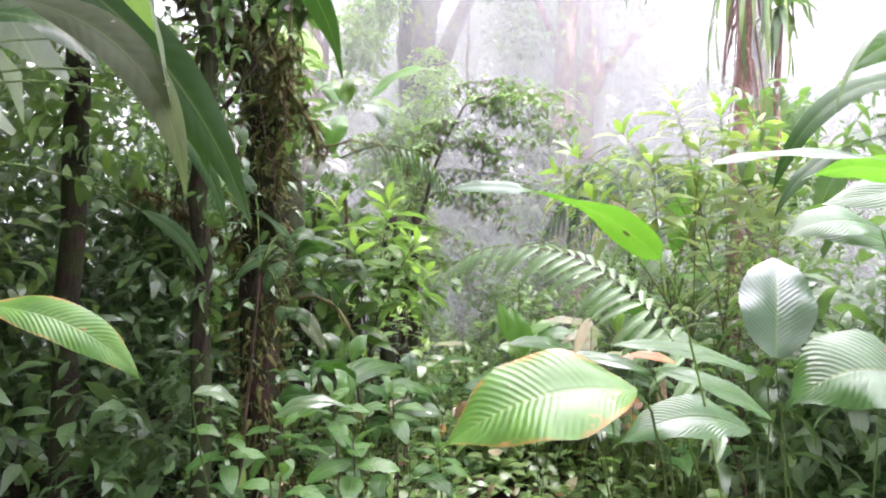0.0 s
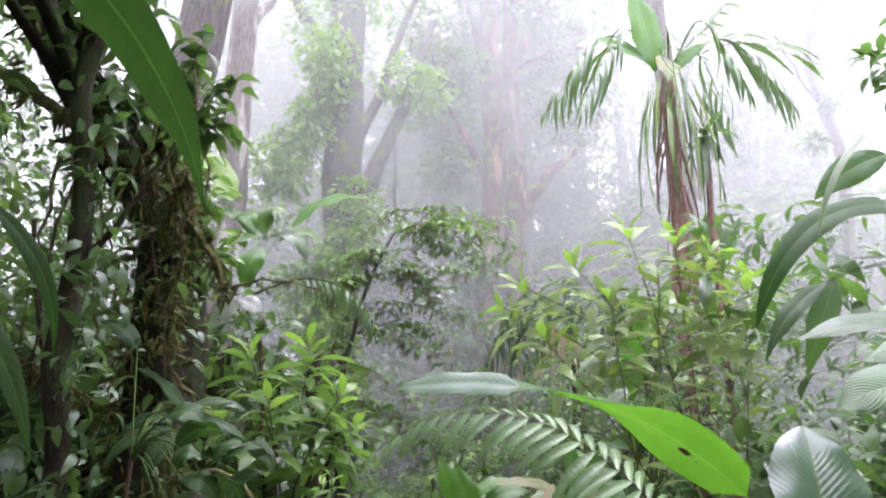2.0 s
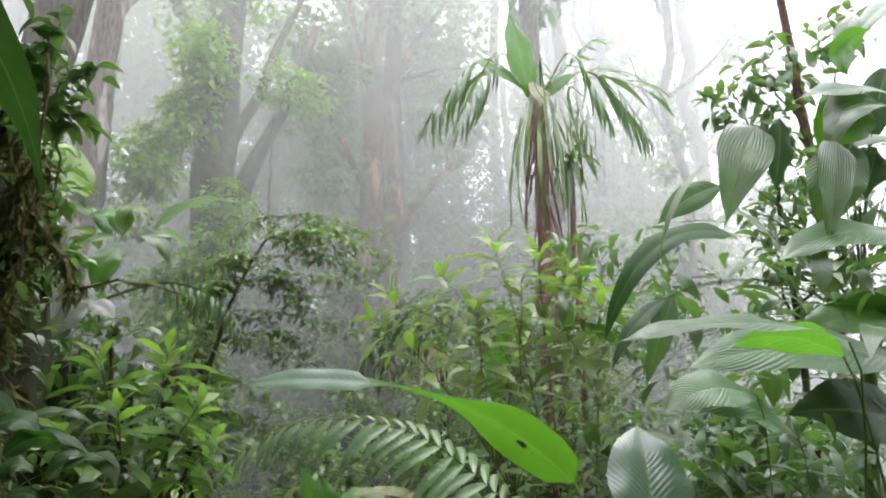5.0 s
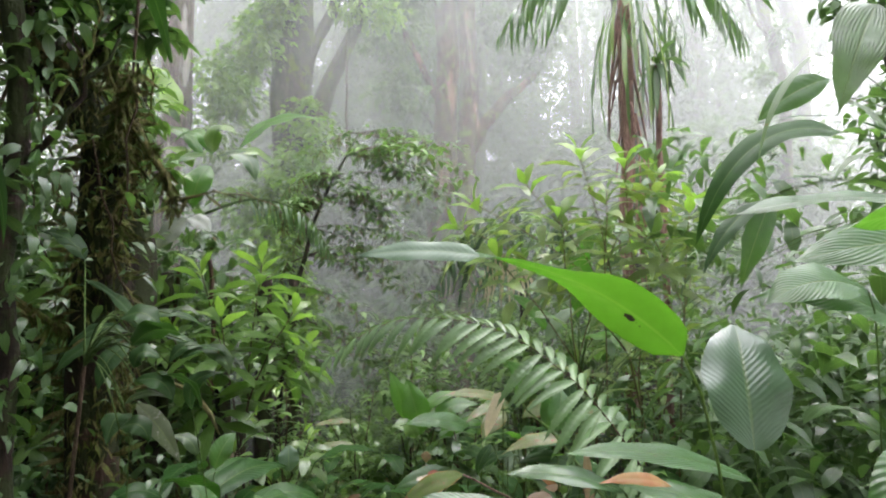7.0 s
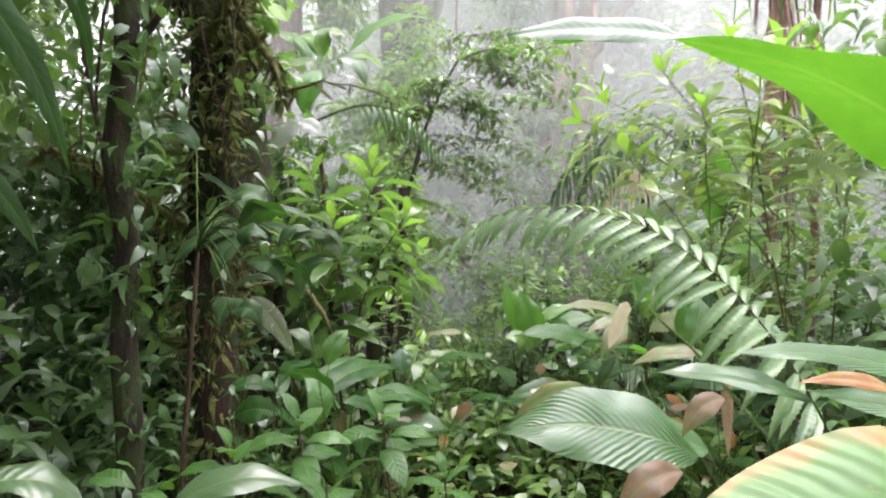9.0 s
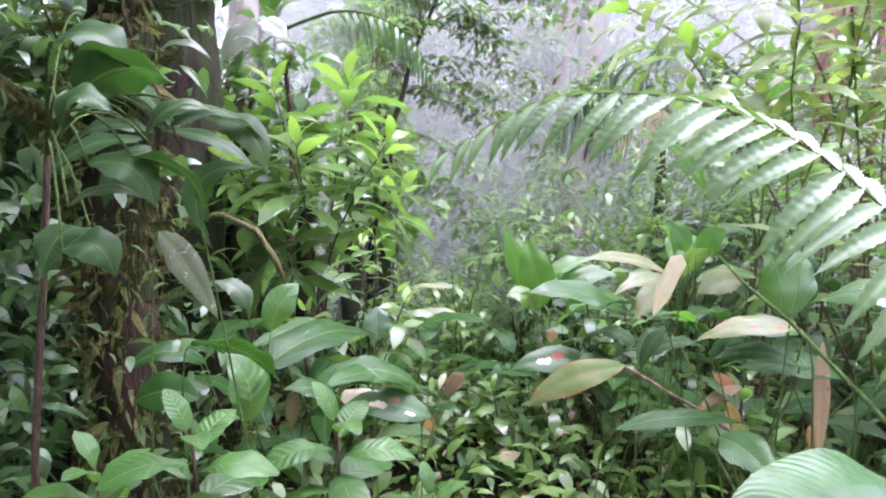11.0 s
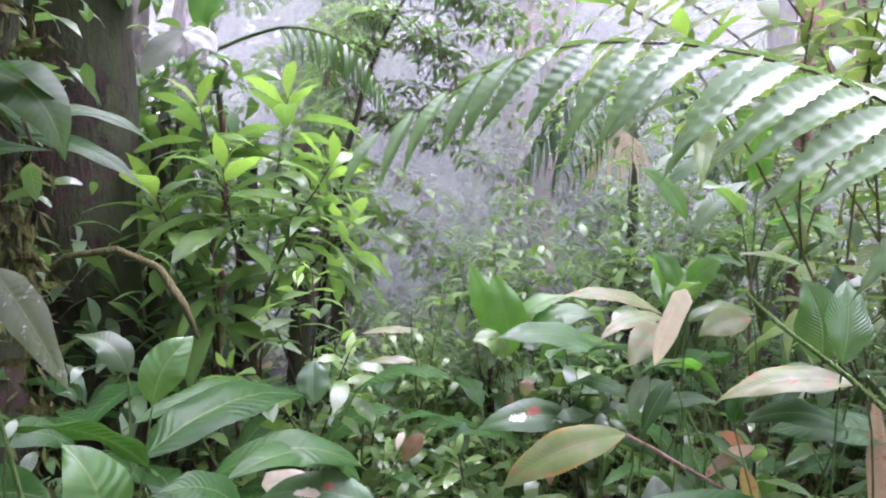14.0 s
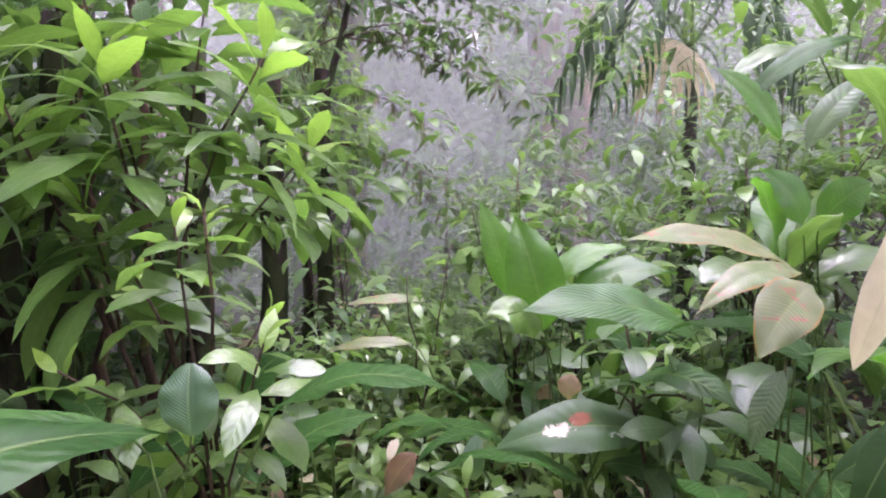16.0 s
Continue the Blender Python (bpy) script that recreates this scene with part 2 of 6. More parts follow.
LEAF = {
    "big": leaf_material("leaf_bright", (0.035, 0.13, 0.012), (0.085, 0.24, 0.022), 14, 1.6, 0.15, 0.38, 0.45, grey=0.03, wet=0.25, glow=(0.09, 0.30, 0.02)),
    "holed": leaf_material("leaf_bright_holed", (0.025, 0.13, 0.008), (0.06, 0.22, 0.015), 14, 1.6, 0.08, 0.42, 0.5, rib=0.12, grey=0.0, wet=0.1, glow=(0.07, 0.19, 0.008), patches=((0.19, 0.62, 0.045, (0.015, 0.012, 0.01)),)),
    "oval": leaf_material("leaf_waxy", (0.035, 0.10, 0.05), (0.06, 0.15, 0.07), 20, 6.0, 0.22, 0.34, 0.2, brown=0.04, wet=0.45, lines=0.10),
    "pleat": leaf_material("leaf_pleated", (0.02, 0.09, 0.016), (0.042, 0.145, 0.027), 22, 6.0, 0.55, 0.36, 0.28, brown=0.06, grey=0.0, wet=0.22, second=(0.035, 0.12, 0.02), lines=0.12),
    "hanging": leaf_material("leaf_hanging", (0.05, 0.12, 0.045), (0.10, 0.19, 0.08), 2, 8.0, 1.0, 0.34, 0.25, grey=0.08, wet=0.6),
    "arch": leaf_material("leaf_arching", (0.014, 0.055, 0.010), (0.028, 0.085, 0.016), 2, 7.0, 0.3, 0.45, 0.15, grey=-0.03, wet=0.05, glow=(0.04, 0.15, 0.01)),
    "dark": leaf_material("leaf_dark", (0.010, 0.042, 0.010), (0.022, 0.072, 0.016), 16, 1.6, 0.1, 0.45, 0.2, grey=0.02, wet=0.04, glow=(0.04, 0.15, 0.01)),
    "pale": leaf_material("leaf_underside", (0.12, 0.20, 0.11), (0.20, 0.28, 0.15), 16, 1.6, 0.3, 0.5, 0.3, brown=0.06),
    "dim": leaf_material("leaf_dim", (0.022, 0.055, 0.018), (0.045, 0.085, 0.032), 16, 1.6, 0.1, 0.45, 0.2, brown=0.08, grey=0.0, wet=0.08),
    "edge": leaf_material("leaf_dry_margin", (0.048, 0.17, 0.018), (0.08, 0.225, 0.03), 26, 4.0, 0.25, 0.38, 0.3, brown=0.12, edge=0.14, browning=(0.30, 0.17, 0.06), grey=0.0, wet=0.2, second=(0.10, 0.26, 0.035)),
    "mott": leaf_material("leaf_mottled", (0.15, 0.18, 0.075), (0.25, 0.265, 0.125), 28, 2.8, 0.10, 0.42, 0.3, brown=0.14, edge=0.12, browning=(0.24, 0.13, 0.07), second=(0.13, 0.21, 0.05), wet=0.2),
    "dead": leaf_material("leaf_straw", (0.60, 0.50, 0.35), (0.76, 0.66, 0.50), 7, 0.4, 0.10, 0.6, 0.45, brown=0.06, glow=(0.6, 0.5, 0.33)),
    "rose": leaf_material("leaf_withered", (0.34, 0.17, 0.11), (0.45, 0.27, 0.19), 10, 1.0, 0.12, 0.6, 0.3, brown=0.15),
    "rust": leaf_material("leaf_rust", (0.26, 0.06, 0.015), (0.48, 0.16, 0.03), 6, 0.6, 0.08, 0.6, 0.3, brown=0.12, second=(0.40, 0.22, 0.05)),
    "hole": leaf_material("leaf_blotched", (0.03, 0.085, 0.03), (0.05, 0.12, 0.04), 14, 1.6, 0.12, 0.38, 0.2, brown=0.04, wet=0.1, grey=0.03,
                          patches=((0.42, 0.62, 0.11, (0.30, 0.10, 0.05)), (0.58, 0.45, 0.15, (0.72, 0.62, 0.50)), (0.22, 0.3, 0.06, (0.6, 0.6, 0.5)))),
    "white": leaf_material("leaf_bleached", (0.26, 0.28, 0.25), (0.38, 0.39, 0.35), 14, 1.6, 0.1, 0.4, 0.3, brown=0.05),
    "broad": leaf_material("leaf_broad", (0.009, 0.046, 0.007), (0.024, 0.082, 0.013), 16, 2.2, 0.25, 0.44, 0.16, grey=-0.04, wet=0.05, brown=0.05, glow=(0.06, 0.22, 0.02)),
    "shrub": leaf_material("leaf_shrub", (0.05, 0.13, 0.018), (0.16, 0.30, 0.05), 8, 1.4, 0.2, 0.34, 0.4, grey=0.12, wet=0.5),
    "whorl": leaf_material("leaf_whorl", (0.035, 0.10, 0.015), (0.11, 0.23, 0.035), 8, 1.4, 0.2, 0.36, 0.38, grey=0.05, wet=0.45),
    "fresh": leaf_material("leaf_fresh", (0.020, 0.082, 0.012), (0.048, 0.138, 0.024), 9, 1.6, 0.3, 0.42, 0.26, grey=-0.02, wet=0.07, brown=0.04),
    # pale green that paints the sky's sheen on the bright leaf's bent tip
    "wet": leaf_material("leaf_tip_sheen", (0.08, 0.17, 0.09), (0.13, 0.22, 0.13), 16, 1.8, 0.08, 0.4, 0.2, grey=0.0, wet=0.2, brown=0.04, browning=(0.3, 0.32, 0.25)),
    "lichen": leaf_material("leaf_lichen", (0.07, 0.09, 0.055), (0.12, 0.14, 0.09), 16, 1.6, 0.15, 0.5, 0.2, brown=0.12, browning=(0.30, 0.29, 0.25), wet=0.1),
    "brown": leaf_material("leaf_brown", (0.09, 0.035, 0.014), (0.20, 0.085, 0.03), 5, 0.6, 0.08, 0.6, 0.25, brown=0.12, second=(0.16, 0.10, 0.05)),
    "lime": leaf_material("leaf_lime", (0.12, 0.26, 0.02), (0.24, 0.42, 0.04), 10, 1.2, 0.3, 0.38, 0.45),
    "olive": leaf_material("leaf_olive", (0.10, 0.19, 0.035), (0.25, 0.37, 0.085), 10, 1.2, 0.35, 0.38, 0.4, brown=0.03, browning=(0.27, 0.20, 0.10), glow=(0.20, 0.31, 0.05)),
    "mid": leaf_material("leaf_mid", (0.038, 0.11, 0.02), (0.15, 0.28, 0.055), 9, 1.4, 0.2, 0.34, 0.35, grey=0.08, wet=0.5),
    "deep": leaf_material("leaf_deep", (0.02, 0.072, 0.018), (0.055, 0.15, 0.035), 9, 1.4, 0.18, 0.38, 0.28, grey=0.10, wet=0.35),
    "fern": leaf_material("leaf_frond", (0.06, 0.14, 0.045), (0.13, 0.25, 0.085), 12, 0.7, 0.2, 0.44, 0.22, grey=0.06, wet=0.35),
    "far": leaf_material("leaf_canopy", (0.03, 0.07, 0.025), (0.07, 0.13, 0.04), 6, 1.0, 0.2, 0.5, 0.35),
}
BARK_RED = bark_material("bark_red", (0.035, 0.021, 0.016), (0.12, 0.07, 0.05), mossy=0.42, patch=(0.16, 0.09, 0.065), patchy=0.05)
BARK_GREY = bark_material("bark_grey", (0.045, 0.04, 0.035), (0.13, 0.11, 0.095), mossy=0.45)
BARK_PALE = bark_material("bark_pale", (0.075, 0.052, 0.042), (0.21, 0.16, 0.14), mossy=0.15, patch=(0.36, 0.33, 0.30), patchy=0.06)
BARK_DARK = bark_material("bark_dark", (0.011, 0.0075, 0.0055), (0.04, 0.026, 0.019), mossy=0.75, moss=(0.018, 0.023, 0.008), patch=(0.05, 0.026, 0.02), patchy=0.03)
STALK_GREEN = bark_material("stalk_green", (0.05, 0.10, 0.02), (0.10, 0.17, 0.04), mossy=0.1, scale=4)
STALK_FRESH = bark_material("stalk_fresh", (0.14, 0.26, 0.05), (0.22, 0.36, 0.08), mossy=0.05, scale=4)
STALK_OLIVE = bark_material("stalk_olive", (0.08, 0.08, 0.03), (0.17, 0.15, 0.06), mossy=0.1, scale=4)
STALK_BROWN = bark_material("stalk_brown", (0.035, 0.022, 0.014), (0.11, 0.07, 0.045), mossy=0.15, scale=4)
STRAW = bark_material("dry_sheath", (0.13, 0.07, 0.055), (0.32, 0.205, 0.165), mossy=0.0, scale=2)
MOSS = bark_material("hanging_moss", (0.05, 0.05, 0.016), (0.17, 0.15, 0.05), mossy=0.6, moss=(0.07, 0.09, 0.02), scale=3)
SOIL = earth_material()

# ---- builders ----
UP = Vector((0, 0, 1))


def mesh_of(name, verts, faces, mat, uvs=None, smooth=True):
    me = bpy.data.meshes.new(name)
    me.from_pydata([tuple(v) for v in verts], [], [tuple(f) for f in faces])
    if uvs is not None:
        layer = me.uv_layers.new(name="UVMap")
        loops = np.empty(len(me.loops), dtype=np.int32)
        me.loops.foreach_get("vertex_index", loops)
        layer.data.foreach_set("uv", np.asarray(uvs, dtype=np.float32)[loops].ravel())
    if smooth:
        me.polygons.foreach_set("use_smooth", [True] * len(me.polygons))
    me.materials.append(mat)
    me.update()
    return me


def part(name, me, parent, label="", m=None):
    ob = new(name, me)
    ob.parent = parent
    if m is not None:
        ob.matrix_basis = m
    if label:
        ob["label"] = label
    return ob


def thing(name, place, label, category, group="", kind=""):
    ob = new(name)
    ob.location = place
    ob.empty_display_size = 0.05
    return tagged(ob, label, category, group, kind)


def width_at(u, shape):
    if shape == "strap":
        return min(1.0, (u * 9 + 0.1)) * (1 - max(0.0, (u - 0.5) / 0.5) ** 2.2)
    if shape == "oval":
        return math.sin(math.pi * min(1, u * 0.97 + 0.02)) ** 0.62
    if shape == "obovate":
        return max(0.03, math.sin(math.pi * u ** 1.35) ** 0.8)
    if shape == "ovate":
        return max(0.04, math.sin(math.pi * min(1.0, u / 0.97) ** 0.55) ** 0.8) * (1 - 0.35 * max(0.0, u - 0.3))
    if shape == "lance":
        return max(0.02, math.sin(math.pi * u ** 0.85) ** 0.95) * (1 - 0.25 * u)
    core = math.sin(math.pi * min(1.0, u / 0.94) ** 0.85) ** 0.85
    return max(core, 0.07 * (1 - u) / 0.25 if u > 0.75 else 0.05)      # blade with a drawn-out tip


def blade_mesh(name, base, ctrl, tip, width, n0, n1, mat, shape="blade", nu=16, nv=6, fold=0.18, ripple=0.03, seed=0):
    """A curved leaf blade from base over ctrl to tip; n0 and n1 are the ways its upper side faces at both ends."""
    rnd = random.Random(seed)
    ph = rnd.uniform(0, 6.28)
    verts, uvs, faces = [], [], []
    for i in range(nu + 1):
        u = i / nu
        c = base * (1 - u) ** 2 + ctrl * (2 * u * (1 - u)) + tip * u * u
        tan = (ctrl - base) * (2 * (1 - u)) + (tip - ctrl) * (2 * u)
        tan.normalize()
        n = n0.lerp(n1, u)
        side = tan.cross(n)
        if side.length < 1e-4:
            side = tan.cross(UP + Vector((0.1, 0.05, 0)))
        side.normalize()
        nn = side.cross(tan).normalized()
        w = width * 0.5 * width_at(u, shape)
        for j in range(nv + 1):
            s = 2 * j / nv - 1
            lift = fold * abs(s) * w * (1.0 - 0.9 * abs(s)) * 2 + ripple * width * math.sin(u * 17 + ph + (0 if s > 0 else 2.0)) * abs(s) ** 2
            verts.append(c + side * (w * s) + nn * lift)
            uvs.append((u, j / nv))
    for i in range(nu):
        for j in range(nv):
            k = i * (nv + 1) + j
            faces.append((k, k + 1, k + nv + 2, k + nv + 1))
    return mesh_of(name, verts, faces, mat, uvs)


def leaf_mesh(name, mat, shape="blade", width=0.36, droop=0.25, nu=6, nv=2, fold=0.2, seed=0):
    """A unit leaf along +y with its upper side to +z."""
    return blade_mesh(name, Vector((0, 0, 0)), Vector((0, 0.5, 0.12 + droop * 0.35)), Vector((0, 1, -droop)), width, UP, UP, mat, shape, nu, nv, fold, 0.04, seed)


def tube(name, pts, radii, mat, sides=8, rough=0.0, seed=0, close=True):
    """A bent, tapering round stem through the points."""
    rnd = random.Random(seed)
    off = rnd.uniform(0, 50)
    verts, faces, uvs = [], [], []
    pts = [Vector(p) for p in pts]
    for i, p in enumerate(pts):
        a, b = pts[max(0, i - 1)], pts[min(len(pts) - 1, i + 1)]
        t = (b - a).normalized()
        x = t.cross(Vector((0.3, 0.9, 0.2))).normalized()
        y = t.cross(x)
        for j in range(sides):
            an = 2 * math.pi * j / sides
            d = x * math.cos(an) + y * math.sin(an)
            r = radii[i]
            if rough:
                q = p + d * r
                r *= 1 + rough * (noise.noise(Vector((q.x * 5 + off, q.y * 5, q.z * 1.6))) + 0.5 * noise.noise(Vector((q.x * 14, q.y * 14 + off, q.z * 5))))
            verts.append(p + d * r)
            uvs.append((i / (len(pts) - 1), j / sides))
    for i in range(len(pts) - 1):
        for j in range(sides):
            k, l = i * sides + j, i * sides + (j + 1) % sides
            faces.append((k, l, l + sides, k + sides))
    if close:
        faces.append(tuple(range(sides - 1, -1, -1)))
        faces.append(tuple(range((len(pts) - 1) * sides, len(pts) * sides)))
    return mesh_of(name, verts, faces, mat, uvs)


def bend(a, b, n=6, sag=None, wob=0.0, seed=0):
    """Points from a to b over the bowed-out middle sag, a little crooked."""
    rnd = random.Random(seed)
    a, b = Vector(a), Vector(b)
    c = (a + b) / 2 + (Vector(sag) if sag else Vector())
    out = []
    for i in range(n + 1):
        u = i / n
        p = a * (1 - u) ** 2 + c * (2 * u * (1 - u)) + b * u * u
        if wob and 0 < i < n:
            p = p + Vector((rnd.uniform(-wob, wob), rnd.uniform(-wob, wob), rnd.uniform(-wob, wob) * 0.3))
        out.append(p)
    return out


def curve_at(pts, u):
    x = u * (len(pts) - 1)
    i = min(len(pts) - 2, int(x))
    s = x - i
    p = [Vector(pts[max(0, min(len(pts) - 1, i + d))]) for d in (-1, 0, 1, 2)]
    return 0.5 * ((2 * p[1]) + (p[2] - p[0]) * s + (2 * p[0] - 5 * p[1] + 4 * p[2] - p[3]) * s * s + (3 * p[1] - p[0] - 3 * p[2] + p[3]) * s ** 3)


def taper(r0, r1, n):
    return [r0 + (r1 - r0) * i / n for i in range(n + 1)]


def mass(name, templates, placed, parent=None):
    """Many leaves joined into one mesh. templates: meshes; placed: (template number, matrix) for each leaf."""
    vs, fs, us, base = [], [], [], 0
    tv, tf, tu = [], [], []
    for me in templates:
        v = np.empty(len(me.vertices) * 3)
        me.vertices.foreach_get("co", v)
        tv.append(np.hstack([v.reshape(-1, 3), np.ones((len(me.vertices), 1))]))
        f = np.array([p.vertices[:] for p in me.polygons])
        tf.append(f)
        uv = np.zeros((len(me.vertices), 2))
        for lp, d in zip(me.loops, me.uv_layers[0].data):
            uv[lp.vertex_index] = d.uv
        tu.append(uv)
    for k, m in placed:
        vs.append((tv[k] @ np.array(m.transposed()))[:, :3])
        fs.append(tf[k] + base)
        us.append(tu[k])
        base += len(tv[k])
    v, f, u = np.vstack(vs), np.vstack(fs), np.vstack(us)
    me = bpy.data.meshes.new(name)
    me.vertices.add(len(v))
    me.vertices.foreach_set("co", v.ravel())
    me.loops.add(f.size)
    me.loops.foreach_set("vertex_index", f.ravel().astype(np.int32))
    me.polygons.add(len(f))
    me.polygons.foreach_set("loop_start", np.arange(0, f.size, f.shape[1], dtype=np.int32))
    me.polygons.foreach_set("use_smooth", np.ones(len(f), dtype=bool))
    me.uv_layers.new(name="UVMap").data.foreach_set("uv", u[f.ravel()].astype(np.float32).ravel())
    me.materials.append(templates[0].materials[0])
    me.update(calc_edges=True)
    me.validate()
    ob = new(name, me)
    if parent:
        ob.parent = parent
        ob.matrix_parent_inverse = Matrix.Translation(parent.location).inverted()
        ob["kind"] = "stuff"
    return ob


def aim(place, way, up=UP, size=1.0, wide=1.0):
    """The pose of a unit leaf at place that points along way with its upper side towards up."""
    y = Vector(way).normalized()
    x = y.cross(up)
    if x.length < 1e-3:
        x = y.cross(Vector((1, 0.2, 0)))
    x.normalize()
    z = x.cross(y)
    m = Matrix((x * wide, y, z)).transposed().to_4x4()
    return Matrix.Translation(place) @ m @ Matrix.Scale(size, 4)


def random_way(rnd, lo, hi):
    az, el = rnd.uniform(0, 2 * math.pi), radians(rnd.uniform(lo, hi))
    return Vector((math.cos(az) * math.cos(el), math.sin(az) * math.cos(el), math.sin(el)))


# ---- the ground ----
def ground_height(x, y):
    return 0.05 * noise.noise(Vector((x * 0.5, y * 0.5, 0))) + 0.02 * noise.noise(Vector((x * 2.1, y * 2.1, 3))) - 0.03


def build_ground():
    xs = np.concatenate([[-300, -120, -50, -25], np.linspace(-12, 14, 66), [26, 50, 120, 300]])
    ys = np.concatenate([[-300, -120, -50, -20, -8], np.linspace(-3, 22, 64), [30, 60, 120, 300]])
    verts = [(x, y, ground_height(x, y)) for y in ys for x in xs]
    n = len(xs)
    faces = [(j * n + i, j * n + i + 1, (j + 1) * n + i + 1, (j + 1) * n + i) for j in range(len(ys) - 1) for i in range(n - 1)]
    tagged(new("ground", mesh_of("ground", verts, faces, SOIL)), "dark damp forest soil under the plants", "ground", kind="structure")


build_ground()

# ---- mist between the trees ----
MIST = {d: mist_material(d) for d in (0.03, 0.07, 0.12, 0.16, 0.20)}


def mist_bank(radius, density, top):
    n, h = 40, 14
    verts = []
    for j in range(h + 1):      # the banks lean inwards with their height
        z = -0.2 + (top + 0.2) * j / h
        r = radius - 0.22 * max(0.0, z - 1.5)
        verts += [(r * math.sin(radians(-100 + 200 * i / n)), r * math.cos(radians(-100 + 200 * i / n)) - 0.5, z) for i in range(n + 1)]
    faces = [(j * (n + 1) + i, j * (n + 1) + i + 1, (j + 1) * (n + 1) + i + 1, (j + 1) * (n + 1) + i) for j in range(h) for i in range(n)]
    tagged(new("mist", mesh_of("mist", verts, faces, MIST[density])), "thin white mist drifting between the trees", "mist", "mist banks", "stuff")


for mist_radius, mist_density in ((6.8, 0.03), (7.6, 0.07), (8.3, 0.12), (9.1, 0.16), (10.4, 0.20), (12.0, 0.20), (14.0, 0.20), (17.0, 0.20), (21.0, 0.20)):
    mist_bank(mist_radius, mist_density, 2.5 + 0.7 * mist_radius)

# ---- trees ----
CANOPY = [leaf_mesh("canopy_leaf", LEAF["far"], "oval", 0.55, 0.25, 2, 1, seed=s) for s in range(2)]
CLIMBER = [leaf_mesh("climber_leaf", LEAF["lime"], "oval", 0.5, 0.3, 3, 2, seed=s) for s in range(2)]
DEEP_LEAF = [leaf_mesh("clinging_leaf", LEAF["deep"], "blade", 0.42, 0.35, 4, 2, seed=s) for s in range(2)]
EPIPHYTE = [leaf_mesh("epiphyte_leaf", LEAF["mid"], "oval", 0.45, 0.3, 3, 2, seed=s) for s in range(2)]


def clumps(name, parent, centres, leaves, size, templates, seed, squash=0.7):
    """A crown: loose clumps of leaves with gaps."""
    rnd = random.Random(seed)
    placed = []
    for c, r in centres:
        for _ in range(leaves):
            d = random_way(rnd, -90, 90)
            p = Vector(c) + Vector((d.x, d.y, d.z * squash)) * (r * rnd.random() ** 0.45)
            way = (d + random_way(rnd, -60, 30)).normalized()
            placed.append((rnd.randrange(len(templates)), aim(p, way, random_way(rnd, 30, 90), size * rnd.uniform(0.6, 1.3))))
    ob = mass(name, templates, placed, parent)
    return ob


def tree(name, foot, top, r0, r1, bark, label, limbs=(), crown=(), leaves=160, leaf=0.16, templates=None, sway=0.05, seed=0, group="forest trees", bow=-0.12):
    """foot and top: the trunk's ends; limbs: (height share, end point, radius); crown: (centre, radius)."""
    t = thing(name, (foot[0], foot[1], ground_height(foot[0], foot[1]) - 0.05), label, "tree", group)
    o = Vector(t.location)
    f, tp = Vector(foot), Vector(top)
    pts = bend(f - o + Vector((0, 0, o.z)), tp - o, 16, wob=sway, seed=seed)
    pts[0] = Vector((0, 0, -0.1))
    radii = [(r0 + (r1 - r0) * i / 16) * (1 + 0.5 * math.exp(-i * 1.3)) for i in range(17)]
    part("trunk", tube("trunk", pts, radii, bark, 14, 0.16, seed), t)
    for i, (share, end, rad) in enumerate(limbs):
        a = pts[min(15, int(share * 16))]
        b = Vector(end) - o
        part("limb", tube("limb", bend(a, b, 8, (0, 0, bow * (b - a).length), 0.03, seed + i), taper(rad, rad * 0.35, 8), bark, 8, 0.15, seed + i), t)
    if crown:
        clumps("crown", t, crown, leaves, leaf, templates or CANOPY, seed)
    return t


# the pair of reddish trunks with a forked limb
tree("tree", (1.45, 9.0, 0), (2.06, 9.1, 11.5), 0.17, 0.13, BARK_RED, "slender tree with reddish-brown bark patched with lichen",
     limbs=((0.42, (0.7, 8.9, 6.6), 0.06), (0.55, (1.2, 8.9, 8.4), 0.06)),
     crown=[((1.25, 8.8, 2.2), 0.4), ((1.45, 8.8, 1.4), 0.4), ((1.3, 8.8, 3.0), 0.3), ((1.05, 8.9, 4.5), 0.4), ((0.95, 8.9, 5.3), 0.5), ((1.3, 8.9, 5.9), 0.4), ((0.8, 8.9, 6.5), 0.6), ((1.4, 9.3, 6.9), 0.6), ((1.9, 9.2, 7.3), 0.6), ((1.2, 9.0, 7.8), 0.8), ((2.0, 9.4, 8.4), 0.9), ((1.0, 9.2, 9.4), 0.9)], leaves=330, leaf=0.12, seed=1)
tree("tree", (1.78, 9.0, 0), (2.42, 9.2, 12.0), 0.15, 0.11, BARK_RED, "slender reddish-brown tree with a crooked side limb",
     limbs=((0.34, (3.05, 9.1, 4.85), 0.12), (0.56, (3.3, 9.3, 7.9), 0.07), (0.5, (3.2, 9.1, 6.4), 0.05)), bow=0.16,
     crown=[((3.0, 9.2, 5.15), 0.4), ((3.3, 9.2, 5.6), 0.45), ((2.5, 9.2, 5.6), 0.35), ((3.1, 9.3, 6.2), 0.5), ((2.6, 9.5, 6.6), 0.6), ((2.4, 9.0, 7.3), 0.6), ((3.2, 9.2, 7.1), 0.6), ((2.5, 9.4, 8.0), 0.8), ((3.4, 9.6, 8.6), 0.9), ((2.2, 9.2, 9.8), 1.0)], leaves=330, leaf=0.12, seed=2)
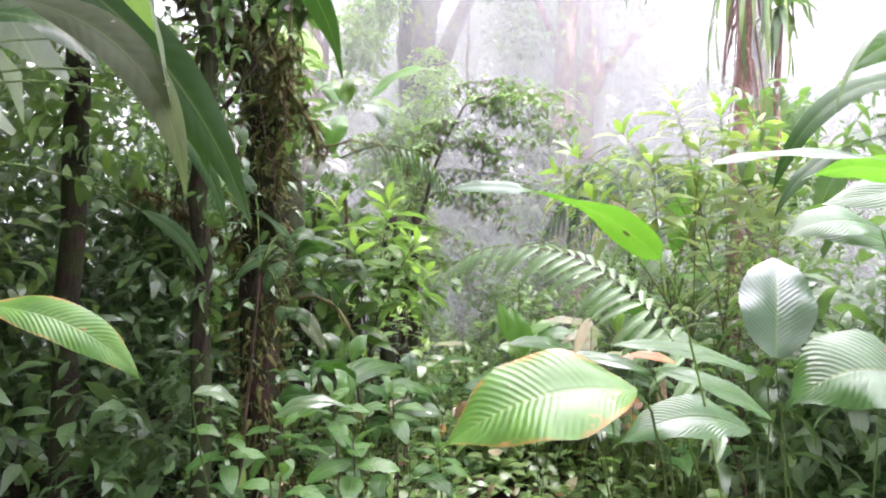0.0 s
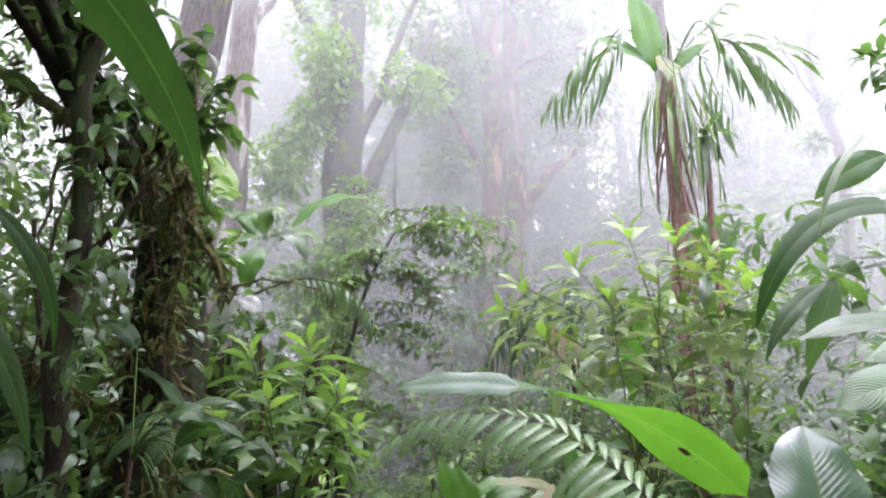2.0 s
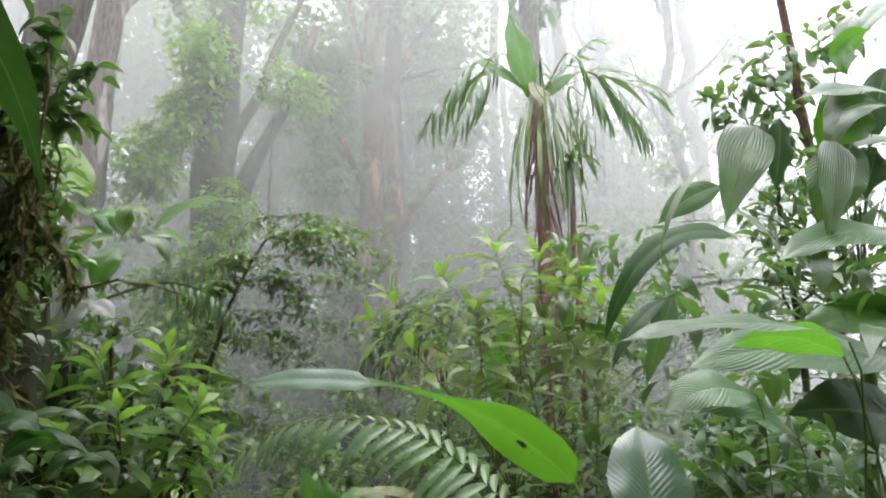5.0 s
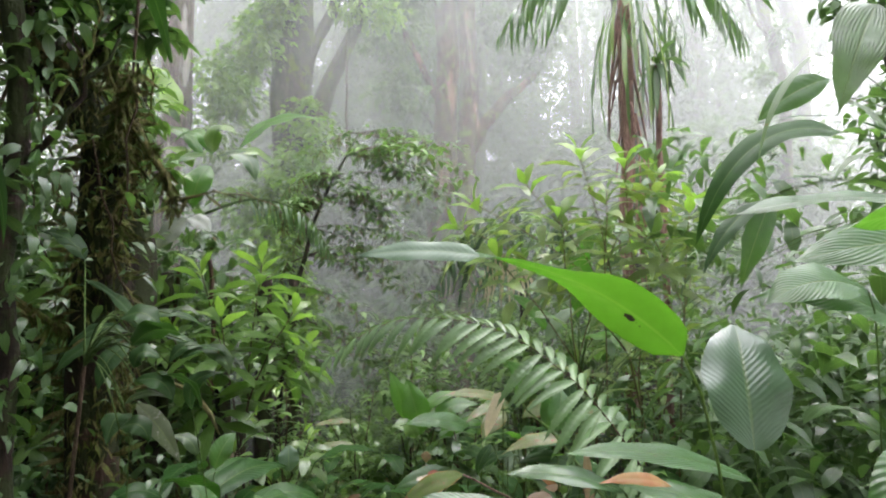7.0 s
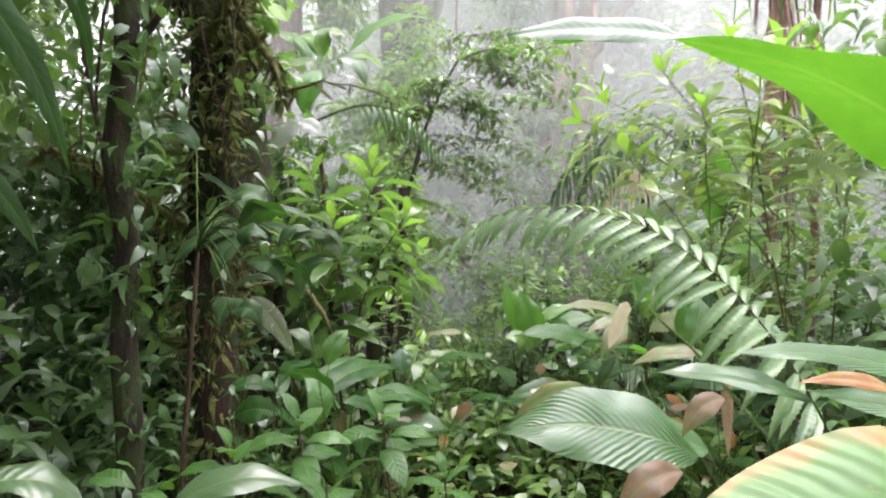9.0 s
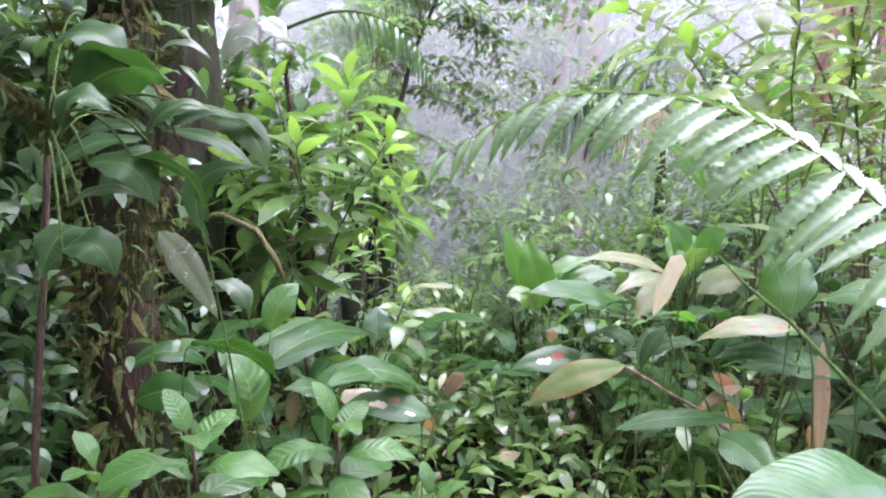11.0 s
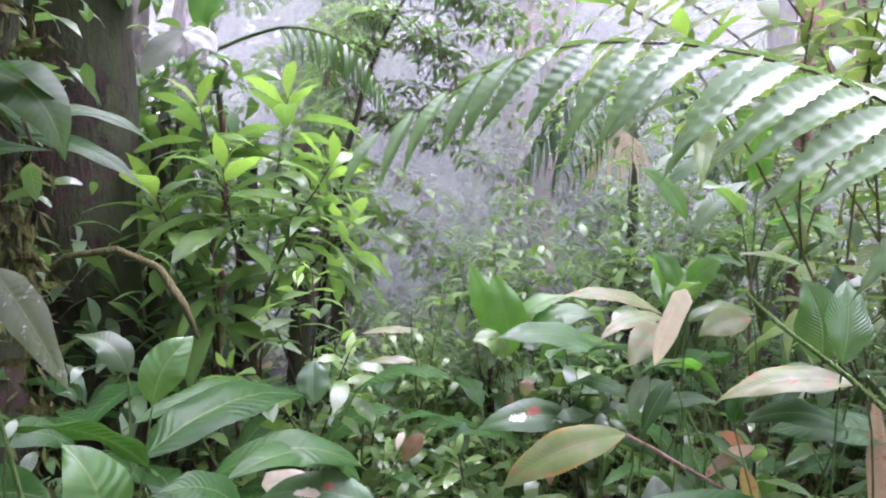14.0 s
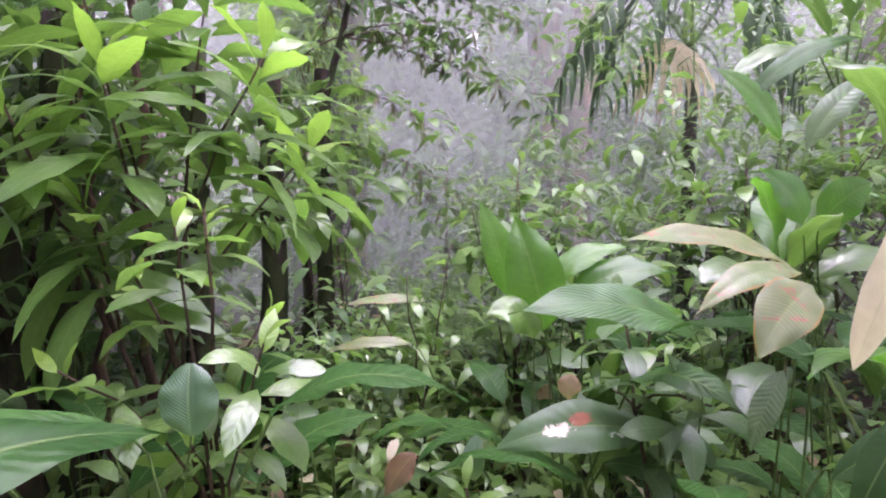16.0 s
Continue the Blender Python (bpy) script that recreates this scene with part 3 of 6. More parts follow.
# the tree wrapped in climbing plants
mantle = random.Random(5)
tree("tree", (-0.47, 8.0, 0), (-0.05, 8.3, 11), 0.27, 0.19, BARK_GREY, "thick grey tree wrapped in bright climbing plants",
     limbs=((0.36, (0.85, 8.1, 6.2), 0.14), (0.42, (0.95, 8.2, 7.6), 0.09), (0.55, (-1.6, 8.4, 8.2), 0.1)),
     crown=[((-0.45 + mantle.uniform(-1.0, 0.35) * (1.0 - 0.1 * abs(k - 12)), 7.75 + mantle.uniform(-0.1, 0.2), 1.6 + 0.17 * k), mantle.uniform(0.26, 0.46)) for k in range(25)]
     + [((0.4, 8.0, 5.3), 0.4), ((0.75, 8.0, 5.2), 0.35), ((-0.6, 8, 6.1), 0.5), ((0.1, 8.2, 6.6), 0.5), ((-0.9, 8.0, 6.9), 0.6), ((0.6, 8.2, 7.4), 0.7), ((-0.3, 8.2, 7.9), 0.7)], leaves=230, leaf=0.10, templates=CLIMBER, seed=3)
# pale pinkish trunk and the grey one before it
tree("tree", (-1.75, 7.6, 0), (-1.25, 7.7, 10), 0.17, 0.13, BARK_PALE, "pale pinkish-brown trunk leaning among the mist", limbs=((0.62, (-0.7, 7.9, 7.4), 0.07),),
     crown=[((-1.0, 8, 7.6), 0.8), ((-2.0, 8, 8.2), 0.9)], leaves=120, seed=4)
tree("tree", (-2.05, 6.5, 0), (-1.35, 6.7, 9), 0.24, 0.2, BARK_GREY, "stout dark grey trunk behind the mossy tree", crown=[((-2.6, 6.6, 7.5), 0.8), ((-1.5, 6.8, 8.2), 0.8)], leaves=90, seed=5)
# far trees on the right
tree("tree", (5.60, 7.5, 0), (5.78, 7.6, 9.8), 0.075, 0.06, BARK_GREY, "tall crooked tree draped with moss, deep in the mist", limbs=((0.6, (6.9, 7.6, 6.6), 0.05), (0.52, (5.0, 7.5, 6.1), 0.03), (0.72, (5.1, 7.5, 7.6), 0.05)),
     crown=[((5.95, 7.6, 7.8), 0.8), ((5.2, 7.5, 7.5), 0.55), ((6.6, 7.5, 8.4), 0.9), ((6.9, 7.6, 6.5), 0.3), ((5.45, 7.5, 4.35), 0.14), ((5.78, 7.5, 4.9), 0.15), ((5.5, 7.5, 3.3), 0.16)], leaves=90, leaf=0.1, sway=0.12, seed=6)
tree("tree", (4.12, 4.0, 0), (3.95, 4.0, 4.9), 0.042, 0.03, BARK_RED, "thin pinkish trunk with whorled dark leaves", limbs=((0.6, (3.35, 4.0, 3.75), 0.012), (0.7, (3.7, 4.0, 4.05), 0.012), (0.72, (4.6, 4.0, 4.4), 0.012)),
     crown=[((3.28, 4.0, 3.60), 0.16), ((3.51, 4.0, 3.81), 0.17), ((3.69, 4.0, 3.69), 0.15), ((3.81, 4.0, 3.50), 0.2), ((4.05, 4.0, 3.91), 0.2), ((4.28, 4.0, 4.22), 0.22), ((3.81, 4.0, 4.04), 0.18), ((4.6, 4.0, 4.36), 0.25), ((3.42, 4.0, 3.42), 0.14)], leaves=26, leaf=0.14, templates=DEEP_LEAF, seed=7)


def far_forest():
    rnd = random.Random(41)
    spots = []
    for i in range(17):
        for _ in range(60):
            x, y = rnd.uniform(-15, 17), rnd.uniform(10.5, 23)
            if math.hypot(x - 9.4, y - 12) < 2.5 or (0.6 < x / y < 0.95 and y < 15):
                continue
            if all(math.hypot(x - a, y - b) > 2.2 for a, b in spots):
                break
        spots.append((x, y))
        h = rnd.uniform(12, 17)
        r = rnd.uniform(0.12, 0.28)
        top = (x + rnd.uniform(-0.9, 0.9), y + rnd.uniform(-0.4, 0.4), h)
        cr = [((x + rnd.uniform(-1.8, 1.8), y + rnd.uniform(-1.2, 1.2), rnd.uniform(3.5, h)), rnd.uniform(0.7, 1.7)) for _ in range(20)]
        lb = tuple((rnd.uniform(0.3, 0.8), c[0], 0.05) for c in cr[:3])
        tree("tree", (x, y, 0), top, r, r * 0.7, rnd.choice((BARK_GREY, BARK_GREY, BARK_RED)), "tall forest tree fading into white mist", lb, cr, 330, 0.17, sway=0.12, seed=100 + i, group="misty trees")


far_forest()
for far_i, (fx, fy, low_end, high_end) in enumerate(((2.45, 12.2, 1.0, 8), (-0.6, 12.5, 1.2, 9), (0.6, 15.5, 1.2, 9), (1.6, 19.0, 1.2, 9), (-2.2, 16.0, 1.2, 9), (5.0, 9.8, 1.0, 4.0), (6.5, 10.8, 1.0, 4.4), (7.6, 12.8, 1.2, 5.2), (4.9, 12.5, 1.2, 5.5), (7.4, 9.4, 0.8, 3.6))):
    far_rnd = random.Random(300 + far_i)
    tree("tree", (fx, fy, 0), (fx + 0.4, fy, 13), 0.13, 0.09, BARK_GREY, "tall forest tree fading into white mist", sway=0.12, seed=300 + far_i, group="misty trees", leaves=380, leaf=0.18,
         crown=[((fx + far_rnd.uniform(-1.3, 1.3), fy + far_rnd.uniform(-1, 1), far_rnd.uniform(low_end, high_end)), far_rnd.uniform(0.6, 1.1)) for _ in range(18)])


def hazy_canopy():
    """Leafy trees deep in the mist that close the view up to the gap in the canopy."""
    rnd = random.Random(47)
    for i in range(7):
        y = rnd.uniform(10.8, 15.5)
        x = y * math.tan(radians(-19 + 40 * (i + 0.5) / 7 + rnd.uniform(-1.5, 1.5)))
        h = rnd.uniform(11, 15)
        cr = [((x + rnd.uniform(-1.4, 1.4), y + rnd.uniform(-1, 1), rnd.uniform(2.5, 0.74 * y)), rnd.uniform(0.4, 0.9)) for _ in range(18)]
        tree("tree", (x, y, 0), (x + rnd.uniform(-0.7, 0.9), y, h), rnd.uniform(0.1, 0.24), 0.09, BARK_GREY, "tall leafy forest tree fading into white mist",
             tuple((rnd.uniform(0.3, 0.7), c[0], 0.05) for c in cr[:4]), cr, 120, 0.17, sway=0.14, seed=400 + i, group="misty trees", bow=0.1)


def gap_trees():
    """Lower trees in the mist under the gap in the canopy."""
    rnd = random.Random(48)
    for i in range(7):
        y = rnd.uniform(10.5, 14.5)
        x = y * math.tan(radians(25 + 19 * (i + 0.5) / 7 + rnd.uniform(-1, 1)))
        far = math.hypot(x, y)
        cr = [((x + rnd.uniform(-1.1, 1.1), y + rnd.uniform(-0.8, 0.8), rnd.uniform(1.5, 1.7 + far * rnd.uniform(0.2, 0.52))), rnd.uniform(0.4, 0.8)) for _ in range(26 if i < 5 else 15)]
        tree("tree", (x, y, 0), (x + rnd.uniform(-0.4, 0.4), y, rnd.uniform(9, 12)), rnd.uniform(0.07, 0.14), 0.05, BARK_GREY, "slim forest tree fading into white mist",
             tuple((rnd.uniform(0.3, 0.6), c[0], 0.04) for c in cr[:3]), cr, 130, 0.16, sway=0.16, seed=440 + i, group="misty trees", bow=0.1)


def thin_poles():
    """Slim brown young trunks behind the whorled shrub."""
    rnd = random.Random(49)
    for i, x in enumerate((-1.72, -1.42, -1.20, -0.98, -0.80)):
        y, h = 5.0 + rnd.uniform(-0.2, 0.5), rnd.uniform(1.8, 2.15)
        tip = (x + rnd.uniform(-0.15, 0.15), y, h)
        tree("young_tree", (x, y, 0), tip, rnd.uniform(0.022, 0.034), 0.012, BARK_RED, "slim young tree with a reddish-brown stem",
             crown=[((tip[0] + rnd.uniform(-0.2, 0.2), y, h - rnd.uniform(-0.1, 0.5)), 0.2) for _ in range(4)], leaves=16, leaf=0.12, templates=DEEP_LEAF, sway=0.03, seed=470 + i, group="young trees")


hazy_canopy()
gap_trees()
thin_poles()
tree("tree", (3.45, 7.0, 0), (3.3, 7.0, 10), 0.12, 0.10, BARK_GREY, "grey-brown trunk rising behind the palm", crown=[((3.4, 7, 6.4), 0.5), ((3.7, 7.1, 6.9), 0.5), ((3.0, 7.1, 7.4), 0.8), ((3.6, 7.0, 8.2), 0.9)], leaves=130, leaf=0.18, seed=12)


def unseen_shade_trees():
    """Unseen trees added on both sides and behind the walk to shade it."""
    rnd = random.Random(43)
    for i, (x, y) in enumerate(((-3.2, 1.2), (-2.6, -1.2), (-4.6, 3.6), (-1.0, -3.6), (1.6, -3.4), (4.2, -1.6), (-4.2, -3.0), (-6.4, 5.0), (-3.9, 2.2), (5.6, 0.6), (-6.5, 0.6), (0.3, -6.0))):
        h = rnd.uniform(7, 9)
        low = 1.6 if y < -1.0 else (3.2 if x < 0 else 4.6)
        cr = [((x + rnd.uniform(-1.6, 1.6), y + rnd.uniform(-1.6, 1.6), rnd.uniform(low, h)), rnd.uniform(0.7, 1.3)) for _ in range(30 if y < -1.0 else (15 if x < 0 else 8))]
        tree("tree", (x, y, 0), (x + rnd.uniform(-0.5, 0.5), y, h), rnd.uniform(0.12, 0.22), 0.09, BARK_DARK, "dark tree added out of view, its leafy crown shading the walk", tuple((rnd.uniform(0.4, 0.8), c[0], 0.04) for c in cr[:3]), cr, 170, 0.2, seed=200 + i, group="shading trees")


unseen_shade_trees()
side_rnd = random.Random(46)
# two more trees added out of view, leafy low down, to darken the left
for sx, sy in ((-3.2, 1.6), (-3.9, 3.0)):
    tree("tree", (sx, sy, 0), (sx - 0.3, sy, 6), 0.12, 0.08, BARK_DARK, "dark tree added out of view, its leafy crown shading the walk", seed=int(250 - 10 * sx), group="shading trees", leaves=170, leaf=0.2,
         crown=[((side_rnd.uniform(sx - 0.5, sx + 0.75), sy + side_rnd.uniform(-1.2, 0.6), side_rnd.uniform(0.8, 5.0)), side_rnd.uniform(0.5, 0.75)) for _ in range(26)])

# the mossy tree beside the path
MOSS_TUFT = [blade_mesh("moss_tuft", Vector((0, 0, 0)), Vector((0.05, 0.5, 0.1)), Vector((0, 1, 0)), 0.16, UP, UP, MOSS, "lance", 4, 2, 0.3, 0.2, s) for s in range(3)]


def mossy_tree():
    rnd = random.Random(8)
    t = thing("mossy_tree", (-0.95, 3.4, -0.02), "dark mossy tree with hanging moss and clinging leafy epiphytes", "tree")
    o = t.location
    main = [Vector((0.03 * math.sin(1.7 * k) - 0.5 * max(0.0, 0.5 * k - 2.5), 0.02 * math.cos(2.3 * k), 0.5 * k - 0.1)) for k in range(15)]
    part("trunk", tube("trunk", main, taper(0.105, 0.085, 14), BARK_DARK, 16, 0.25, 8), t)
    branches = [((-0.05, 0.0, 2.85), (0.32, -0.12, 2.13), 0.026), ((0.18, -0.06, 2.42), (0.12, -0.2, 1.9), 0.012), ((0.32, -0.12, 2.13), (0.75, -0.1, 2.1), 0.006), ((0, 0, 2.6), (-0.6, -0.5, 3.0), 0.03), ((0, 0, 2.2), (0.25, -0.4, 2.55), 0.025), ((0, 0, 1.5), (-0.5, -0.3, 1.9), 0.02)]
    tufts = []
    for i, (a, b, r) in enumerate(branches):
        pts = bend(a, b, 8, (0, -0.02, 0.1), 0.02, 20 + i)
        part("branch", tube("branch", pts, taper(r, r * 0.5, 8), MOSS, 8, 0.5, i), t)
        for p in pts[1:]:
            for _ in range(40 if r > 0.01 else 3):
                way = (random_way(rnd, -90, 60) + Vector((0, 0, -0.5))).normalized()
                tufts.append((rnd.randrange(3), aim(o + p + random_way(rnd, -90, 90) * r, way, random_way(rnd, -20, 90), rnd.choice((0.03, 0.045, 0.06, 0.1)), 1.2)))
    for p in main:
        for _ in range(110 if p.z < 2.8 else 70):
            d = random_way(rnd, -5, 5)
            way = (d * 1.1 + Vector((0, 0, -0.7)) + random_way(rnd, -90, 90) * 0.9).normalized()
            tufts.append((rnd.randrange(3), aim(o + p + d * 0.09 + Vector((0, 0, rnd.uniform(-0.25, 0.25))), way, d, rnd.uniform(0.04, 0.15), 1.3)))
    for _ in range(70):      # thick cushions and beards of moss round the trunk
        d = random_way(rnd, -5, 5)
        c = Vector((0, 0, rnd.uniform(0.5, 3.0))) + d * rnd.uniform(0.07, 0.15)
        drop = rnd.uniform(0.05, 0.25)
        for _ in range(34):
            q = c + random_way(rnd, -90, 90) * 0.06 - Vector((0, 0, drop * rnd.random()))
            tufts.append((rnd.randrange(3), aim(o + q, random_way(rnd, -90, 10) + Vector((0, 0, -0.8)), random_way(rnd, -20, 90), rnd.uniform(0.03, 0.08), 1.2)))
    for i in range(16):      # thin aerial roots that hang in loops
        a = Vector((rnd.uniform(-0.55, 0.3), rnd.uniform(-0.3, 0.05), rnd.uniform(2.3, 3.1)))
        b = a + Vector((rnd.uniform(-0.25, 0.25), rnd.uniform(-0.1, 0.1), -rnd.uniform(0.3, 1.2)))
        part("aerial_root", tube("aerial_root", bend(a, b, 8, (rnd.uniform(-0.12, 0.12), 0, -0.1), 0.02, 40 + i), taper(rnd.uniform(0.004, 0.010), 0.003, 8), MOSS if i % 2 else STALK_BROWN, 6, 0.3, i), t)
    twigs = [(-0.08, -0.2, 3.35), (0.23, -0.2, 3.22), (0.36, -0.2, 3.02), (0.34, -0.2, 2.82), (0.1, -0.2, 3.05), (-0.3, -0.3, 3.2), (-0.1, -0.3, 2.9)]
    leaves = []
    for i, e in enumerate(twigs):
        pts = bend((-0.05, 0, 2.75), e, 7, (0, 0, 0.08), 0.02, 60 + i)
        part("branch", tube("branch", pts, taper(0.009, 0.002, 7), BARK_DARK, 6), t)
        for p in pts[3:]:
            for _ in range(7):
                leaves.append((rnd.randrange(2), aim(o + p + random_way(rnd, -90, 90) * 0.04, random_way(rnd, -40, 25), UP + random_way(rnd, 0, 90) * 0.5, rnd.uniform(0.08, 0.15))))
    mass("twig_leaves", DEEP_LEAF, leaves, t)
    mass("moss", MOSS_TUFT, tufts, t)["label"] = "yellow-brown hanging moss"
    # wide crown added above the view to shade the whole left side
    cr = [((rnd.uniform(-3.2, -0.4), rnd.uniform(0.2, 4.2), rnd.uniform(5.0, 6.6)), rnd.uniform(0.5, 0.8)) for _ in range(74)]
    for c, r in cr[:5]:
        part("limb", tube("limb", bend(main[10], Vector(c) - o, 8, (0, 0, 0.2), 0.03, 4), taper(0.06, 0.02, 8), BARK_DARK, 8, 0.2, 4), t)
    clumps("crown", t, cr, 150, 0.16, CANOPY, 77)
    # leafy branches, partly in view, also added to shade the herbs below
    low = [((rnd.uniform(-1.9, -0.88), rnd.uniform(1.7, 3.2), rnd.uniform(2.75, 4.2)), rnd.uniform(0.2, 0.32)) for _ in range(18)]
    for c, r in low[:6]:
        part("branch", tube("branch", bend(main[6], Vector(c) - o, 8, (0, 0, 0.15), 0.03, 6), taper(0.03, 0.008, 8), BARK_DARK, 6, 0.2, 6), t)
    clumps("low_foliage", t, low, 60, 0.12, DEEP_LEAF, 78)
    lv = []
    for _ in range(1100):
        p = Vector((rnd.uniform(-0.75, 0.35), rnd.uniform(-0.45, 0.1), rnd.choice((rnd.uniform(1.9, 3.0), rnd.uniform(0.2, 2.4), rnd.uniform(0.1, 1.2)))))
        p.x -= 0.2 * max(0.0, p.z - 2.2)
        lv.append((rnd.randrange(2), aim(o + p, random_way(rnd, -50, 25), random_way(rnd, 40, 90), rnd.choice((0.03, 0.04, 0.05, 0.075)))))
    mass("epiphyte_growth", [leaf_mesh("epiphyte", LEAF["deep"], "oval", 0.45, 0.3, 4, 2, seed=s) for s in range(2)], lv, t)["label"] = "dark glossy clinging leaves"


mossy_tree()
tree("young_tree", (-1.10, 2.86, 0), (-0.98, 2.84, 5.0), 0.043, 0.034, BARK_DARK, "thin dark brown trunk with peeling bark and clinging leaves", crown=[((-1.08 + 0.012 * k, 2.8, 0.5 + 0.17 * k), 0.16) for k in range(17)], leaves=20, leaf=0.075, templates=DEEP_LEAF, limbs=((0.45, (-0.7, 2.8, 2.6), 0.015),), sway=0.035, seed=9)
tree("young_tree", (-1.9, 3.2, 0), (-1.75, 3.3, 5.5), 0.06, 0.05, BARK_DARK, "thin dark trunk in the shade", crown=[((-1.9, 3.2, 2.5), 0.4), ((-1.7, 3.0, 2.2), 0.4), ((-2.1, 3.0, 1.6), 0.4), ((-2.2, 3.6, 2.6), 0.45), ((-2.5, 4.0, 2.9), 0.5), ((-1.9, 3.9, 2.2), 0.4), ((-2.8, 4.2, 2.4), 0.5), ((-2.3, 4.4, 3.1), 0.5), ((-3.1, 4.6, 3.2), 0.55)], leaves=90, leaf=0.11, templates=EPIPHYTE, sway=0.02, seed=10)

tree("young_tree", (3.45, 3.75, 0), (3.3, 3.65, 3.3), 0.03, 0.015, BARK_DARK, "slim tree with a ragged crown of dark leaves", limbs=((0.6, (3.15, 3.6, 2.6), 0.012), (0.65, (3.75, 3.6, 2.8), 0.012)),
     crown=[((3.17, 3.6, 2.68), 0.2), ((3.41, 3.6, 2.85), 0.22), ((3.39, 3.6, 2.5), 0.2), ((3.2, 3.6, 2.38), 0.2), ((3.69, 3.6, 2.65), 0.25), ((3.6, 3.7, 3.0), 0.22), ((3.45, 3.6, 2.15), 0.2), ((3.75, 3.6, 2.3), 0.25)], leaves=46, leaf=0.11, templates=DEEP_LEAF, sway=0.02, seed=13)

# trunks and stems low behind the left shrub
for stem_i, (sx, sy, sr) in enumerate(((-0.75, 5.3, 0.06), (-0.5, 5.6, 0.07), (-1.75, 4.6, 0.07), (-0.3, 5.9, 0.045), (-1.05, 4.8, 0.05))):
    tree("young_tree", (sx, sy, 0), (sx + 0.05, sy + 0.1, 1.9), sr, sr * 0.8, BARK_DARK, "dark brown stem among the undergrowth", sway=0.01, seed=60 + stem_i, group="understory stems",
         crown=[((sx, sy, 1.6), 0.3), ((sx + 0.2, sy, 1.3), 0.3)], leaves=60, leaf=0.12, templates=EPIPHYTE)
tree("tree", (-1.13, 4.45, 0), (-1.20, 4.5, 2.95), 0.215, 0.18, BARK_DARK, "thick dark brown broken trunk overgrown with leaves", sway=0.02, seed=68, crown=[((-1.6, 4.6, 2.6), 0.4), ((-1.5, 4.5, 1.9), 0.4), ((-1.3, 4.4, 2.95), 0.35), ((-1.05, 4.35, 2.8), 0.25), ((-1.2, 4.5, 3.15), 0.3), ((-0.98, 4.4, 2.45), 0.18)], leaves=110, leaf=0.10, templates=EPIPHYTE)
tagged(new("liana", tube("liana", bend((0.30, 8.0, 3.45), (0.33, 8.02, 4.9), 10, wob=0.012, seed=3), [0.014] * 11, STALK_BROWN, 6)), "thin straight liana hanging down from a limb", "liana")

# ---- shrubs with leaf rosettes ----
SHRUB_LEAF = {k: [leaf_mesh("leaf", LEAF[k], s, w, d, 7, 4, seed=i) for i, (s, w, d) in enumerate((("obovate", 0.40, 0.12), ("obovate", 0.36, 0.26), ("blade", 0.36, 0.10)))] for k in ("lime", "mid", "deep", "pale")}
SHRUB_LEAF["whorl"] = [leaf_mesh("leaf", LEAF["whorl"], s, w, d, 8, 4, seed=i) for i, (s, w, d) in enumerate((("obovate", 0.27, 0.10), ("obovate", 0.24, 0.24), ("lance", 0.24, 0.18)))]
SHRUB_LEAF["round"] = [leaf_mesh("leaf", LEAF["fresh"], sh, w, d, 8, 4, seed=i) for i, (sh, w, d) in enumerate((("oval", 0.50, 0.12), ("obovate", 0.54, 0.22), ("oval", 0.46, 0.30)))]
SHRUB_LEAF["olive"] = [leaf_mesh("leaf", LEAF["olive"], s, w, d, 8, 4, seed=i) for i, (s, w, d) in enumerate((("lance", 0.24, 0.08), ("blade", 0.22, 0.22), ("lance", 0.26, 0.14)))]


def rosette(parent, centre, axis, n, size, rnd, young="lime", old="mid"):
    """Leaves in whorls round a shoot: young ones upright in the middle, old ones spread below."""
    axis = Vector(axis).normalized()
    x = axis.cross(Vector((0.3, 1, 0.1))).normalized()
    y = axis.cross(x)
    az = rnd.uniform(0, 6.28)
    for i in range(n):
        s = i / max(1, n - 1)
        az += 2.4 + rnd.uniform(-0.25, 0.25)
        el = radians(66 * (1 - s) ** 3.0 - 5 * s + rnd.uniform(-7, 7))
        d = (x * math.cos(az) + y * math.sin(az)) * math.cos(el) + axis * math.sin(el)
        me = rnd.choice(SHRUB_LEAF[young if s < 0.24 else old])
        p = Vector(centre) - axis * (0.012 + s * size * 0.95) + d * 0.008
        part("leaf", me, parent, "", aim(p, d, axis + random_way(rnd, -30, 30) * 0.3, size * (0.55 + 0.55 * min(1, s * 2.2)) * rnd.uniform(0.85, 1.1)))


